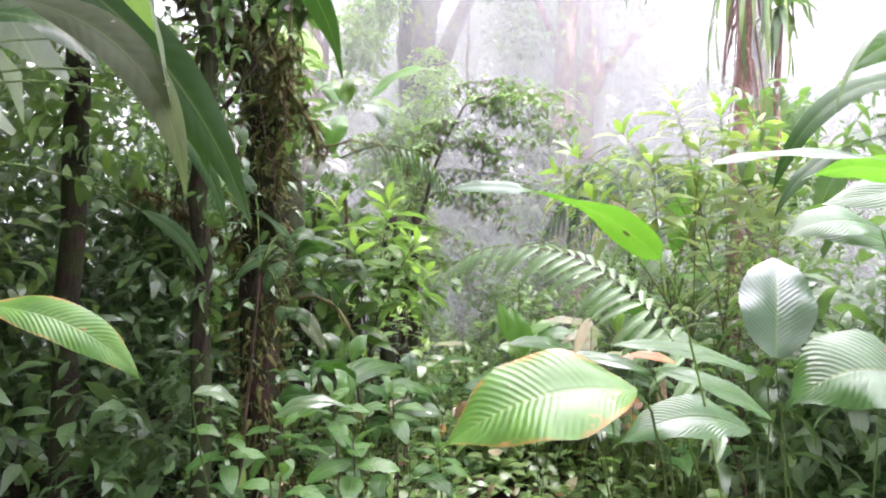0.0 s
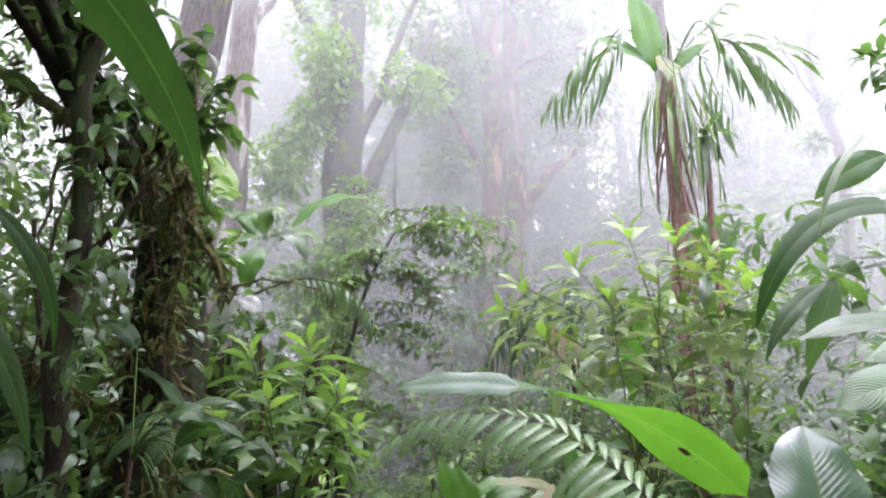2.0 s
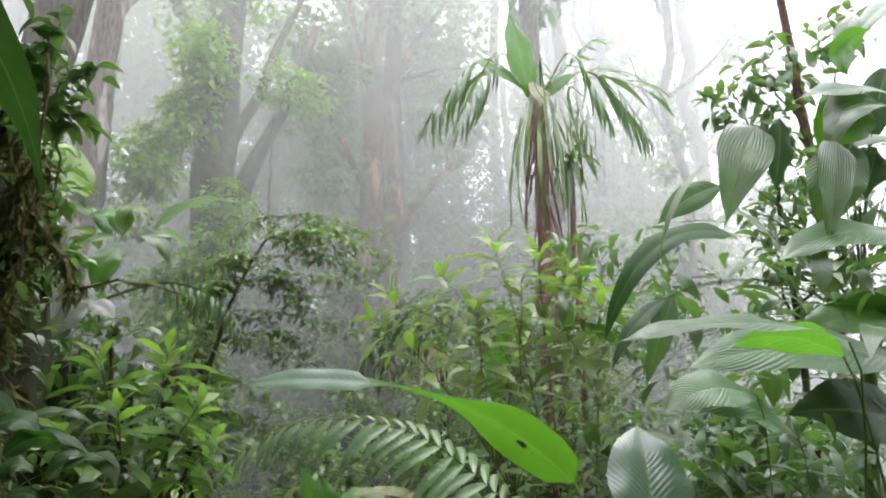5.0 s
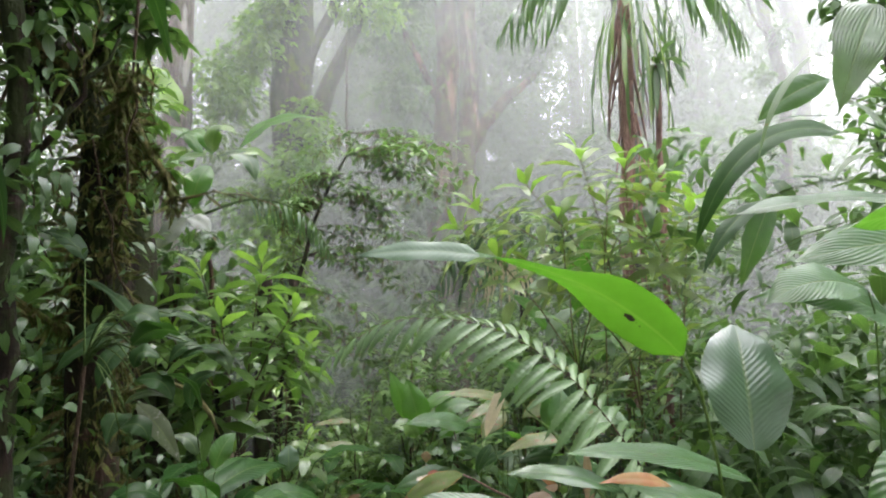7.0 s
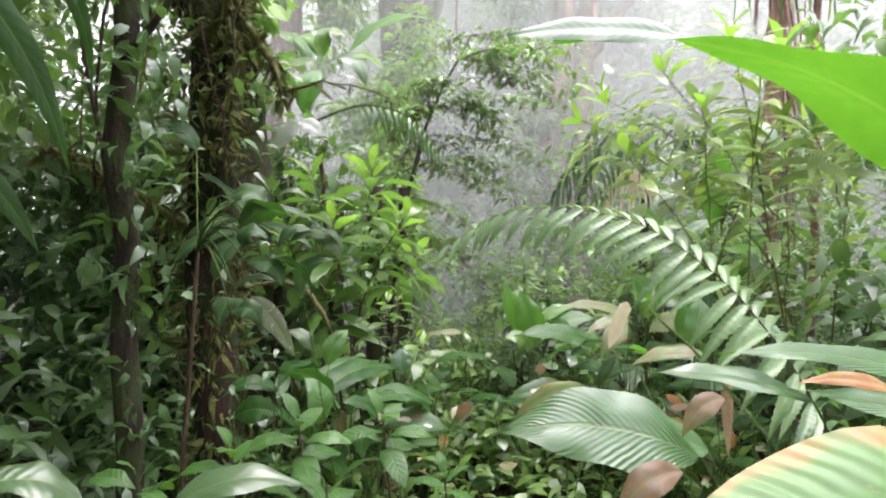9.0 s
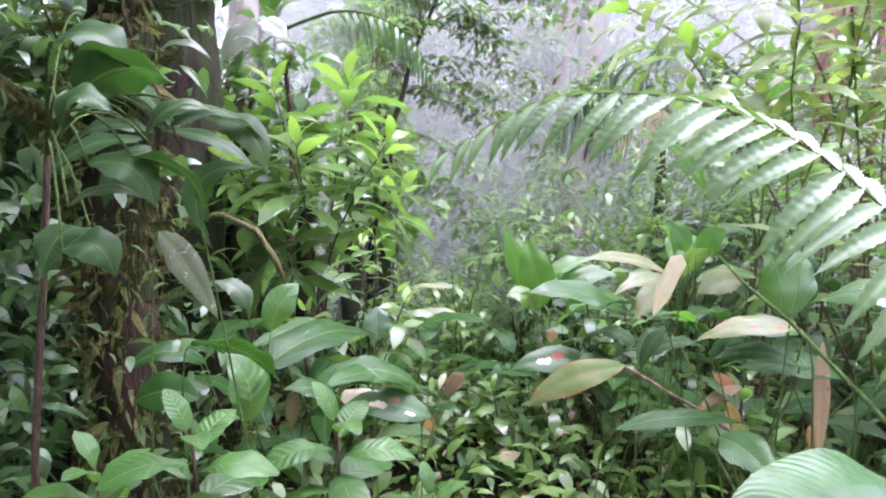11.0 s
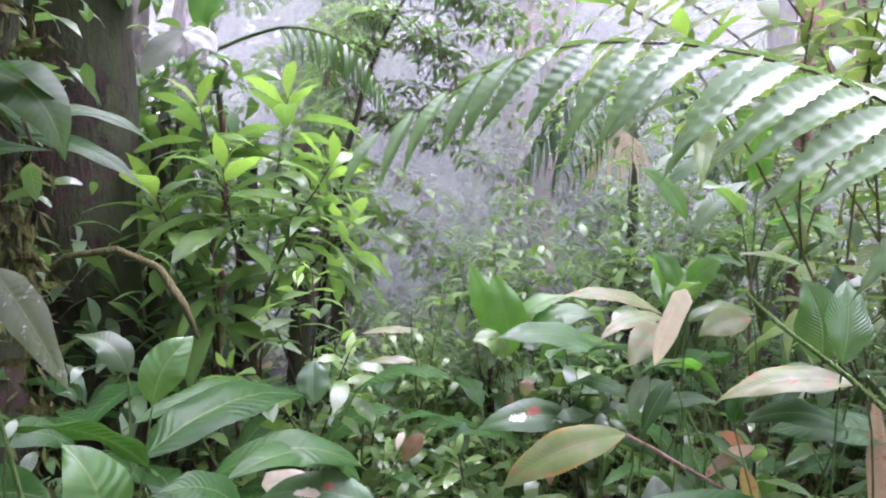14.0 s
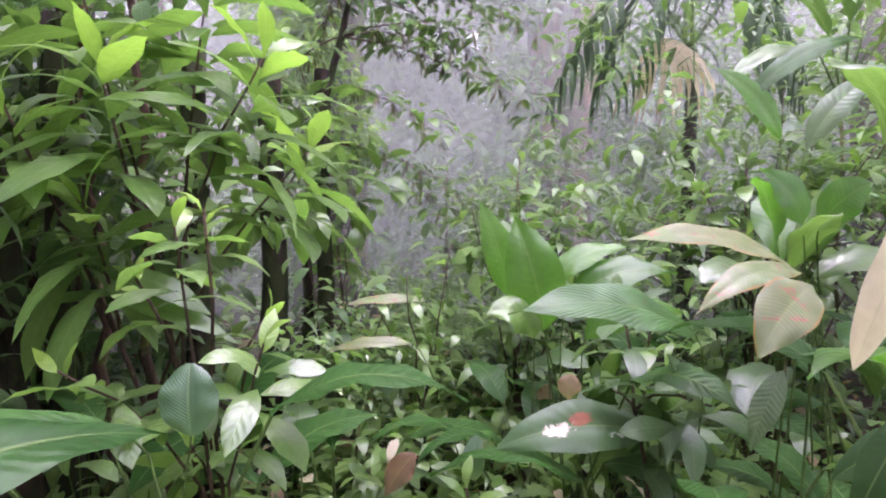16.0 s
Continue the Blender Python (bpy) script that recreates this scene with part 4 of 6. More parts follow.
def shrub(name, foot, tops, n, size, label, seed, young="lime", old="mid", stem=0.012, group="", lean=0.12, side_leaves=(5, 4), tiers=0):
    rnd = random.Random(seed)
    t = thing(name, (foot[0], foot[1], ground_height(foot[0], foot[1]) - 0.01), label, "shrub", group)
    o = t.location
    main = None
    for i, tp in enumerate(tops):
        b = Vector(tp) - o
        if i % 4 == 0:
            main = None
        a = main[rnd.choice((3, 4, 5))] if main else Vector((rnd.uniform(-0.06, 0.06), rnd.uniform(-0.06, 0.06), -0.03))
        pts = bend(a, b, 7, (-(b - a).x * lean * 2, -(b - a).y * lean * 2, 0.05), 0.012, seed + i)
        part("stem", tube("stem", pts, taper(stem * (0.5 if main else 1.0), 0.003, 7), STALK_OLIVE if old == "olive" else STALK_BROWN, 6), t)
        main = main or pts
        axis = (pts[-1] - pts[-2]).normalized() + Vector((0, 0, 0.8))
        rosette(t, b, axis, n, size, rnd, young, old)
        if tiers:
            rosette(t, pts[5], axis, tiers, size * 1.05, rnd, old, old)
        for q in side_leaves:
            for _ in range(3):
                d = random_way(rnd, -45, 20)
                part("leaf", rnd.choice(SHRUB_LEAF[old]), t, "", aim(pts[q], d, UP + random_way(rnd, 0, 90) * 0.4, size * rnd.uniform(0.7, 1.1)))
    return t


shrub("shrub", (-0.42, 4.45, 0), [(-0.58, 4.25, 1.62), (-0.19, 4.3, 1.63), (-0.38, 4.55, 1.93), (-0.73, 4.5, 1.90), (-0.85, 4.3, 1.55), (-0.12, 4.6, 1.42), (-0.62, 4.2, 1.28)], 17, 0.285,
      "leafy shrub with lime-green rosettes above darker leaves", 11, old="whorl", side_leaves=(5,))
shrub("shrub", (-0.22, 3.82, 0), [(-0.21, 3.8, 1.26), (-0.36, 3.85, 1.13), (-0.12, 3.9, 1.05)], 6, 0.10, "young shrub with a few fresh green leaves", 12, stem=0.006, side_leaves=(5,))
shrub("shrub", (1.85, 3.8, 0), [(1.21, 3.4, 2.38), (1.50, 3.5, 2.36), (0.95, 3.45, 2.22), (0.62, 3.5, 2.02), (0.78, 3.4, 1.86), (1.05, 3.3, 2.05), (1.35, 3.4, 2.18), (1.75, 3.6, 2.30), (1.95, 3.65, 2.15), (0.72, 3.6, 2.15), (1.6, 3.45, 1.95)], 14, 0.22,
      "tall arching shrub with yellow-green spreading leaves", 13, old="olive", stem=0.007, side_leaves=(4,), tiers=7)
shrub("shrub", (1.85, 4.3, 0), [(1.9, 4.2, 1.95), (1.6, 4.3, 1.75), (2.2, 4.3, 2.0), (2.0, 4.25, 1.5), (2.4, 4.4, 1.8), (1.75, 4.2, 1.4)], 13, 0.15, "green shrub with narrow spreading leaves", 14, old="olive", stem=0.007, side_leaves=(5, 4, 3), tiers=6)
shrub("shrub", (1.40, 5.0, 0), [(1.45, 5.0, 1.38), (1.25, 5.0, 1.28), (1.65, 5.05, 1.40), (1.1, 5.1, 1.15), (1.85, 5.1, 1.3)], 13, 0.14, "low shrub with pale narrow leaves", 15, young="pale", old="mid")
for rx, ry, rz, rs in ((-0.40, 2.35, 1.08, 0.13), (-0.19, 2.45, 1.06, 0.13), (-0.62, 2.5, 0.95, 0.14), (-0.30, 2.15, 0.98, 0.13), (-0.02, 2.75, 0.78, 0.12), (-0.75, 2.2, 1.0, 0.13), (-0.5, 2.0, 0.9, 0.13)):
    shrub("sapling", (rx + 0.03, ry + 0.05, 0), [(rx, ry, rz)], 9, rs, "slim sapling topped by a rosette of rounded green leaves", int(900 + 100 * rz + 10 * rx), "round", "round", 0.004, "rosette saplings", side_leaves=())
shrub("shrub", (1.75, 5.2, 0), [(1.6, 4.9, 1.25), (1.9, 5.0, 1.35), (2.1, 5.1, 1.45), (1.75, 4.8, 1.05), (2.3, 5.2, 1.3), (1.35, 4.85, 1.1)], 11, 0.14, "low shrub with many light green leaves", 17, stem=0.006, side_leaves=(6, 5))
shrub("sapling", (0.6, 5.25, 0), [(0.61, 5.2, 1.34), (0.45, 5.2, 1.12), (0.80, 5.3, 1.18), (0.3, 5.1, 1.05), (0.62, 5.1, 1.0)], 9, 0.15, "slender sapling with drooping pale leaves", 16, young="pale", old="mid", stem=0.007)

# ---- slim saplings with many small hanging leaves ----
SMALL_LEAF = {k: [leaf_mesh("leaf", LEAF[k], sh, w, d, 5, 2, seed=i) for i, (sh, w, d) in enumerate((("oval", 0.44, 0.3), ("blade", 0.40, 0.45)))] for k in ("mid", "shrub", "pale", "deep")}


def leafy_sapling(foot, tops, n, size, label, seed, style=("mid", "shrub"), category="sapling", group="leafy saplings"):
    """Thin twigs with small leaves set along their upper part, hanging a little."""
    rnd = random.Random(seed)
    t = thing("leafy_sapling", (foot[0], foot[1], ground_height(foot[0], foot[1]) - 0.01), label, category, group)
    for i, tp in enumerate(tops):
        b = Vector(tp) - t.location
        a = Vector((rnd.uniform(-0.05, 0.05), rnd.uniform(-0.05, 0.05), -0.03))
        pts = bend(a, b, 10, (-0.3 * b.x, -0.3 * b.y, 0.12), 0.012, seed + i)
        part("stem", tube("stem", pts, taper(0.006, 0.002, 10), STALK_BROWN, 5), t)
        for k in range(n):
            u = 0.38 + 0.62 * (k + rnd.random()) / n
            p = curve_at(pts, u)
            d = random_way(rnd, -28, 22)
            q = p + d * rnd.uniform(0.0, 0.10)
            part("leaf", rnd.choice(SMALL_LEAF[rnd.choice(style)]), t, "", aim(q, d, UP + random_way(rnd, 0, 90) * 0.45, size * rnd.uniform(0.7, 1.25)))
    return t


leafy_sapling((0.60, 5.3, 0), [(0.62, 5.2, 1.40), (0.42, 5.2, 1.20), (0.82, 5.25, 1.22), (0.55, 5.0, 1.08), (0.95, 5.3, 1.0)], 17, 0.105, "slim sapling with pale green hanging leaves", 501, ("mid", "pale", "shrub"))
leafy_sapling((0.20, 5.0, 0), [(0.15, 4.9, 0.98), (0.32, 5.0, 1.08), (0.02, 5.1, 0.85)], 14, 0.10, "slim sapling with small green leaves", 502)
leafy_sapling((1.55, 5.1, 0), [(1.45, 5.0, 1.42), (1.62, 5.05, 1.62), (1.30, 5.0, 1.28), (1.80, 5.1, 1.55), (1.15, 5.1, 1.2), (1.98, 5.0, 1.42)], 20, 0.115, "bushy sapling with many light green leaves", 503, ("mid", "shrub", "pale"))
leafy_sapling((2.1, 4.7, 0), [(2.0, 4.6, 1.55), (2.25, 4.7, 1.7), (1.85, 4.7, 1.3), (2.4, 4.6, 1.4)], 18, 0.115, "bushy sapling with many light green leaves", 504)
leafy_sapling((-0.15, 5.4, 0), [(-0.1, 5.3, 0.95), (-0.3, 5.4, 1.1), (0.08, 5.4, 0.8)], 14, 0.10, "slim sapling with small green leaves", 505, ("mid", "deep"))

# ---- broad-leaved herbs beside the path ----
SHAPE = {"hanging": "ovate", "fresh": "blade", "arch": "strap", "big": "blade", "oval": "oval", "pleat": "blade", "dark": "lance", "pale": "lance", "edge": "blade", "mott": "blade", "dead": "strap", "rose": "lance", "rust": "lance", "hole": "blade", "mid": "blade", "deep": "blade", "dim": "lance", "lime": "blade", "holed": "ovate", "white": "blade", "broad": "blade", "wet": "strap", "lichen": "lance", "brown": "lance"}
LEAF_LABEL = {"mott": "mottled yellowing leaf", "dead": "dry straw-coloured leaf", "edge": "leaf with dry yellow margins", "rose": "withered pinkish leaf", "rust": "rust-brown dead leaf", "hole": "dark leaf with a pale rotten patch", "pale": "pale leaf underside", "wet": "torn leaf tip with its pale sky sheen put into the colour", "lichen": "grey lichen-spotted old leaf", "brown": "curled brown dead leaf"}
blade_count = 0
CROWN = {}      # plants whose leaves spring from the top of a shoot


def blade(plant, style, base, tip, width, arch, n0, n1=None, stalk=True):
    """One large leaf of a herb, in the world's metres, with its stalk."""
    global blade_count
    blade_count += 1
    o = plant.location
    b, t = Vector(base) - o, Vector(tip) - o
    n0 = Vector(n0).normalized()
    n1 = Vector(n1).normalized() if n1 else n0
    chord = t - b
    out = n0 * 0.5 + UP
    out = out - chord * (out.dot(chord) / chord.length_squared)
    ctrl = (b + t) / 2 + out.normalized() * (2 * arch)
    me = blade_mesh("leaf", b, ctrl, t, width, n0, n1, LEAF[style], SHAPE[style], 20, 8, 0.16, 0.035, blade_count)
    ob = part("leaf", me, plant, LEAF_LABEL.get(style, ""))
    if stalk:
        jit = random.Random(blade_count)
        near = 0.2 if style == "holed" else 0.75
        foot = Vector((b.x * near + jit.uniform(-0.15, 0.15), b.y * near + jit.uniform(-0.1, 0.15), 0.0))
        way = (b - ctrl).normalized()
        mid = b + way * 0.22 * chord.length
        low = foot + (b - foot) * 0.35 + Vector((0, 0, 0.18 * b.z))
        if plant in CROWN:
            foot = CROWN[plant]
            way = (foot - b).normalized() + Vector((0, 0, 0.6))
            mid = b + way * 0.25 * (b - foot).length
            low = foot + (b - foot) * 0.3 + Vector((0, 0, 0.3 * (b - foot).length))
        pts = []
        for i in range(9):
            u = i / 8
            pts.append(b * (1 - u) ** 3 + mid * (3 * u * (1 - u) ** 2) + low * (3 * u * u * (1 - u)) + foot * u ** 3)
        part("stalk", tube("stalk", pts, taper(0.0018, 0.003, 8), STALK_FRESH if style == "holed" else STALK_GREEN, 6), plant)
    return ob


herb_right = thing("broadleaf_herb", (1.15, 1.8, 0), "broad-leaved herb with glossy pleated wet leaves", "plant", "path herbs")
herb_left = thing("broadleaf_herb", (-0.9, 0.75, 0), "herb with long drooping dark leaves", "plant", "path herbs")
arching_right = thing("arching_palm", (2.1, 2.5, 0), "young palm with big arching pleated leaves", "plant", "path herbs")
herb_front_left = thing("broadleaf_herb", (-0.45, 3.1, 0), "low broad-leaved herb with glossy green leaves", "plant", "path herbs")
herb_center = thing("broadleaf_herb", (0.8, 3.85, 0), "clump of broad leaves, some mottled and dry", "plant", "path herbs")
herb_side_left = thing("broadleaf_herb", (-0.95, 2.7, 0), "dark green broad-leaved herb in the shade", "plant", "path herbs")
herb_far_right = thing("broadleaf_herb", (1.2, 3.1, 0), "herb with large glossy leaves and a long leaning stalk", "plant", "path herbs")
broom_palm = thing("broadleaf_palm", (-0.95, 5.5, 0), "young palm with broad pale shining leaves", "palm")
pale_herb = thing("pale_herb", (-0.9, 4.85, 0), "herb with two bleached whitish leaves", "plant")
for side_herb, side_top in ((broom_palm, (-0.93, 5.5, 2.35)), (herb_side_left, (-0.74, 2.62, 1.5)), (herb_left, (-0.95, 0.75, 1.55))):
    CROWN[side_herb] = Vector(side_top) - side_herb.location
    part("shoot", tube("shoot", bend((0, 0, -0.03), CROWN[side_herb], 8, (0.03, 0, 0), 0.01, 5), taper(0.009, 0.006, 8), STALK_BROWN, 8), side_herb)
CROWN[arching_right] = Vector((2.3, 2.35, 1.85)) - arching_right.location
part("shoot", tube("shoot", bend((0, 0, -0.03), CROWN[arching_right], 8, (0.05, 0, 0), 0.01, 4), taper(0.035, 0.022, 8), STALK_GREEN, 10), arching_right)
blade(herb_right, "holed", (0.41, 1.22, 1.58), (0.05, 1.24, 1.71), 0.095, 0.05, (0, .65, .75), (0, -.5, .85))
blade(herb_right, "oval", (0.95, 1.85, 1.29), (1.04, 2.02, 1.57), 0.215, 0.02, (-.1, -.8, .6))
blade(herb_right, "pleat", (1.98, 1.90, 2.11), (1.44, 1.90, 2.00), 0.16, 0.05, (0, -.6, .8))
blade(herb_right, "pleat", (1.84, 1.85, 1.71), (1.00, 1.80, 1.71), 0.22, 0.06, (0, -.65, .75))
blade(herb_right, "pleat", (1.30, 1.75, 1.55), (0.89, 1.75, 1.64), 0.15, 0.05, (0, -.6, .8))
blade(herb_right, "dark", (2.08, 2.00, 1.84), (1.67, 2.10, 1.82), 0.2, 0.06, (0, .5, .8))
blade(herb_right, "pleat", (0.55, 1.70, 1.27), (0.30, 1.75, 1.31), 0.06, 0.02, (0, -.4, .9))
blade(herb_right, "pleat", (0.83, 1.70, 1.27), (0.42, 1.75, 1.34), 0.075, 0.03, (0, -.4, .9))
blade(herb_right, "pleat", (0.81, 1.60, 1.18), (0.51, 1.70, 1.29), 0.085, 0.03, (0, -.4, .9))
blade(herb_right, "pleat", (0.35, 1.66, 1.20), (0.03, 1.66, 1.24), 0.15, 0.035, (0, -.6, .8))
blade(herb_right, "edge", (0.30, 1.00, 1.38), (-0.01, 0.95, 1.30), 0.17, 0.04, (0, -.6, .8))
blade(herb_right, "pleat", (0.90, 1.20, 1.34), (0.63, 1.20, 1.30), 0.2, 0.06, (0, -.6, .8))
blade(herb_right, "pleat", (0.64, 1.35, 1.22), (0.34, 1.30, 1.20), 0.11, 0.05, (0, -.6, .8))
blade(herb_right, "pleat", (0.93, 1.25, 1.75), (0.46, 1.20, 1.75), 0.1, 0.03, (0, -.3, .95))
blade(herb_right, "big", (0.97, 1.30, 1.73), (0.72, 1.30, 1.74), 0.08, 0.03, (0, .5, .85))
blade(herb_right, "pleat", (1.15, 1.70, 1.65), (0.88, 1.70, 1.62), 0.13, 0.04, (0, -.6, .8))
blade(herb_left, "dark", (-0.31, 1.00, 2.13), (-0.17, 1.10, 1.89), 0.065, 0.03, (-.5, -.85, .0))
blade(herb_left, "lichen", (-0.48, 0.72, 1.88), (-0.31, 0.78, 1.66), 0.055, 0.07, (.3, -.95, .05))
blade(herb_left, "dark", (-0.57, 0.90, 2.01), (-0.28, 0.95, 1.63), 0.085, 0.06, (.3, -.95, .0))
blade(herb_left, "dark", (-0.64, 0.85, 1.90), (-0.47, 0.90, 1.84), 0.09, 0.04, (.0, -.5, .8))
blade(herb_left, "edge", (-0.57, 0.80, 1.53), (-0.39, 0.85, 1.42), 0.06, 0.03, (.0, -.7, .7))
blade(arching_right, "arch", (2.05, 2.70, 2.29), (1.38, 2.72, 1.84), 0.105, 0.19, (-.2, -.75, .6), (-.7, -.6, .3))
# backlit half of the same arching leaf, its light put into a greener blade
blade(arching_right, "fresh", (2.03, 2.72, 2.52), (1.67, 2.72, 2.32), 0.13, 0.03, (.1, -.9, .4), stalk=False)
blade(arching_right, "dark", (1.60, 2.60, 2.00), (1.33, 2.60, 1.73), 0.084, 0.04, (-.5, -.6, .6))
blade(arching_right, "pleat", (1.64, 2.60, 2.02), (1.47, 2.60, 1.66), 0.108, 0.03, (.1, -.9, .3))
blade(arching_right, "hanging", (1.55, 2.0, 2.47), (1.37, 1.98, 2.13), 0.17, 0.03, (-.25, -.9, .3))
blade(arching_right, "dark", (1.74, 2.08, 2.55), (1.67, 2.08, 2.28), 0.14, 0.02, (.2, -.9, .2))
blade(arching_right, "hanging", (2.04, 1.95, 2.58), (1.74, 1.93, 2.33), 0.16, 0.09, (-.5, -.7, .5))
blade(arching_right, "big", (2.08, 2.02, 2.60), (1.80, 2.02, 2.42), 0.20, 0.03, (.1, -.9, .3))
blade(arching_right, "hanging", (1.76, 1.9, 2.40), (1.66, 1.9, 2.06), 0.13, 0.03, (-.1, -.9, .2))
blade(arching_right, "big", (1.98, 2.0, 1.86), (1.58, 2.0, 1.80), 0.15, 0.03, (0, -.6, .7))
blade(arching_right, "pale", (1.78, 2.5, 2.53), (1.51, 2.5, 2.12), 0.03, 0.06, (-.5, -.6, .5))
blade(arching_right, "dark", (2.13, 2.10, 2.72), (1.93, 2.10, 2.44), 0.19, 0.03, (.1, -.9, .2))
blade(arching_right, "pleat", (2.23, 1.95, 2.57), (1.66, 1.95, 2.54), 0.168, 0.06, (.0, -.6, .8))
blade(arching_right, "pleat", (1.95, 2.00, 2.45), (1.76, 2.00, 2.11), 0.18, 0.04, (-.2, -.75, .6))
blade(arching_right, "dark", (2.19, 2.10, 2.48), (2.09, 2.10, 2.29), 0.156, 0.03, (.0, -.9, .3))
blade(arching_right, "pale", (1.58, 2.20, 2.26), (1.80, 2.20, 2.08), 0.12, 0.03, (.0, -.6, .7))
blade(arching_right, "dark", (1.92, 2.50, 1.99), (1.64, 2.60, 2.06), 0.072, 0.05, (.0, -.3, .9))
blade(arching_right, "dark", (2.05, 2.40, 2.17), (1.60, 2.60, 2.29), 0.072, 0.06, (.0, -.3, .9))
blade(arching_right, "big", (1.50, 2.30, 1.76), (1.86, 2.30, 1.77), 0.12, 0.03, (.0, .3, .9))
blade(arching_right, "big", (2.38, 2.20, 3.03), (2.24, 2.20, 2.81), 0.12, 0.05, (.5, .3, .6))
blade(arching_right, "dark", (0.98, 3.10, 1.11), (0.99, 3.10, 1.32), 0.144, 0.02, (.1, -.9, .3))
blade(arching_right, "pleat", (0.89, 3.00, 1.13), (0.84, 3.00, 1.31), 0.12, 0.02, (-.1, -.9, .3))
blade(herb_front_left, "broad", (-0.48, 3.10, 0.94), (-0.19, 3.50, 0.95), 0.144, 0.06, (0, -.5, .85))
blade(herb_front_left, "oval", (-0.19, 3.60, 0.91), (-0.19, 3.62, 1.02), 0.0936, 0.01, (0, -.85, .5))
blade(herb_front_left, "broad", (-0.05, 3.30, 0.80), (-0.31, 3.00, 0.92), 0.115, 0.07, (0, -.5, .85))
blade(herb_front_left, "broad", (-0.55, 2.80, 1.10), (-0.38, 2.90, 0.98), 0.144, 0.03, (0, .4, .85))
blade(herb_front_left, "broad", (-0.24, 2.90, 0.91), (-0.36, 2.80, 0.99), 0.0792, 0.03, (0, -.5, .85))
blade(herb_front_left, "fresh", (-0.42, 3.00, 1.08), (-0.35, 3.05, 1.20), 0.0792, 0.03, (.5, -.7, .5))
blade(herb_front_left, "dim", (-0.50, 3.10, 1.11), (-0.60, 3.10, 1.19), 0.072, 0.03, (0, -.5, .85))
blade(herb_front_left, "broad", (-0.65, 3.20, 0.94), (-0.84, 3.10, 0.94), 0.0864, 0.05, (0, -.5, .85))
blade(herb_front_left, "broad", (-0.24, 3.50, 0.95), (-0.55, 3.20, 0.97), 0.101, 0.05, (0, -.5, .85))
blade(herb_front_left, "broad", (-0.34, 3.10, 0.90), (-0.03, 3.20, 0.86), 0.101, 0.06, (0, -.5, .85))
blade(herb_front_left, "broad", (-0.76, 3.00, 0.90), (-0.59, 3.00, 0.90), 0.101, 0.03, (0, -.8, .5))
blade(herb_front_left, "fresh", (-0.42, 2.75, 0.94), (-0.47, 2.75, 1.10), 0.101, 0.04, (.6, -.6, .5))
blade(herb_front_left, "dark", (-0.39, 2.40, 1.38), (-0.30, 2.40, 1.48), 0.0504, 0.05, (.4, -.6, .6))
blade(herb_front_left, "lichen", (-0.69, 3.00, 1.33), (-0.52, 2.90, 1.13), 0.085, 0.03, (-.3, -.85, .4))
blade(herb_front_left, "deep", (-0.52, 1.35, 1.30), (-0.44, 1.40, 1.25), 0.0648, 0.02, (0, -.3, .95))
blade(herb_front_left, "deep", (-0.38, 1.45, 1.22), (-0.21, 1.50, 1.23), 0.0612, 0.03, (0, -.3, .95))
blade(herb_center, "pleat", (0.80, 4.00, 0.94), (0.36, 3.90, 1.02), 0.145, 0.05, (0, -.5, .85))
blade(herb_center, "mott", (0.96, 3.90, 1.10), (0.55, 3.80, 1.17), 0.085, 0.04, (0, -.5, .85))
blade(herb_center, "mott", (0.92, 3.80, 1.10), (0.66, 3.70, 1.04), 0.068, 0.04, (0, -.5, .85))
blade(herb_center, "mott", (0.88, 3.70, 1.09), (0.72, 3.60, 0.98), 0.102, 0.03, (-.2, -.8, .5))
blade(herb_center, "pale", (0.83, 3.70, 0.94), (0.77, 3.70, 0.79), 0.0595, 0.02, (-.2, -.9, .3))
blade(herb_center, "dead", (0.75, 3.30, 1.25), (0.67, 3.30, 1.06), 0.051, 0.01, (-.2, -.95, .1))
blade(herb_center, "mott", (0.52, 3.10, 0.96), (0.26, 3.20, 0.80), 0.0935, 0.03, (-.1, -.7, .7))
blade(herb_center, "hole", (0.74, 4.10, 0.67), (0.33, 4.10, 0.64), 0.136, 0.05, (-.1, -.7, .7))
blade(herb_center, "rose", (1.12, 3.60, 0.74), (0.95, 3.60, 0.64), 0.051, 0.02, (-.1, -.9, .3))
blade(herb_center, "big", (0.89, 3.50, 1.00), (0.68, 3.40, 1.02), 0.102, 0.03, (0, .2, .9))
blade(herb_center, "mott", (1.10, 3.60, 1.13), (0.93, 3.60, 1.07), 0.0935, 0.02, (0, -.8, .6))
blade(herb_center, "pleat", (0.95, 3.00, 1.08), (0.72, 3.00, 1.06), 0.085, 0.03, (0, -.5, .85))
blade(herb_center, "dark", (0.95, 3.00, 0.99), (0.72, 3.00, 1.01), 0.085, 0.03, (0, -.5, .85))
blade(herb_center, "broad", (0.47, 3.00, 0.82), (0.83, 3.00, 0.83), 0.06, 0.03, (0, -.5, .85))
blade(herb_center, "big", (0.47, 4.60, 0.94), (0.38, 4.60, 1.25), 0.111, 0.02, (.2, -.9, .3))
blade(herb_center, "big", (0.57, 4.50, 0.98), (0.83, 4.50, 1.09), 0.102, 0.04, (0, -.5, .85))
blade(herb_center, "big", (0.57, 4.50, 0.95), (0.48, 4.50, 1.14), 0.102, 0.04, (.2, -.9, .3))
blade(herb_center, "big", (1.11, 4.10, 1.17), (1.00, 4.10, 1.31), 0.102, 0.02, (.2, -.9, .3))
blade(herb_center, "big", (1.15, 4.10, 1.17), (1.29, 4.10, 1.27), 0.102, 0.02, (.2, -.9, .3))
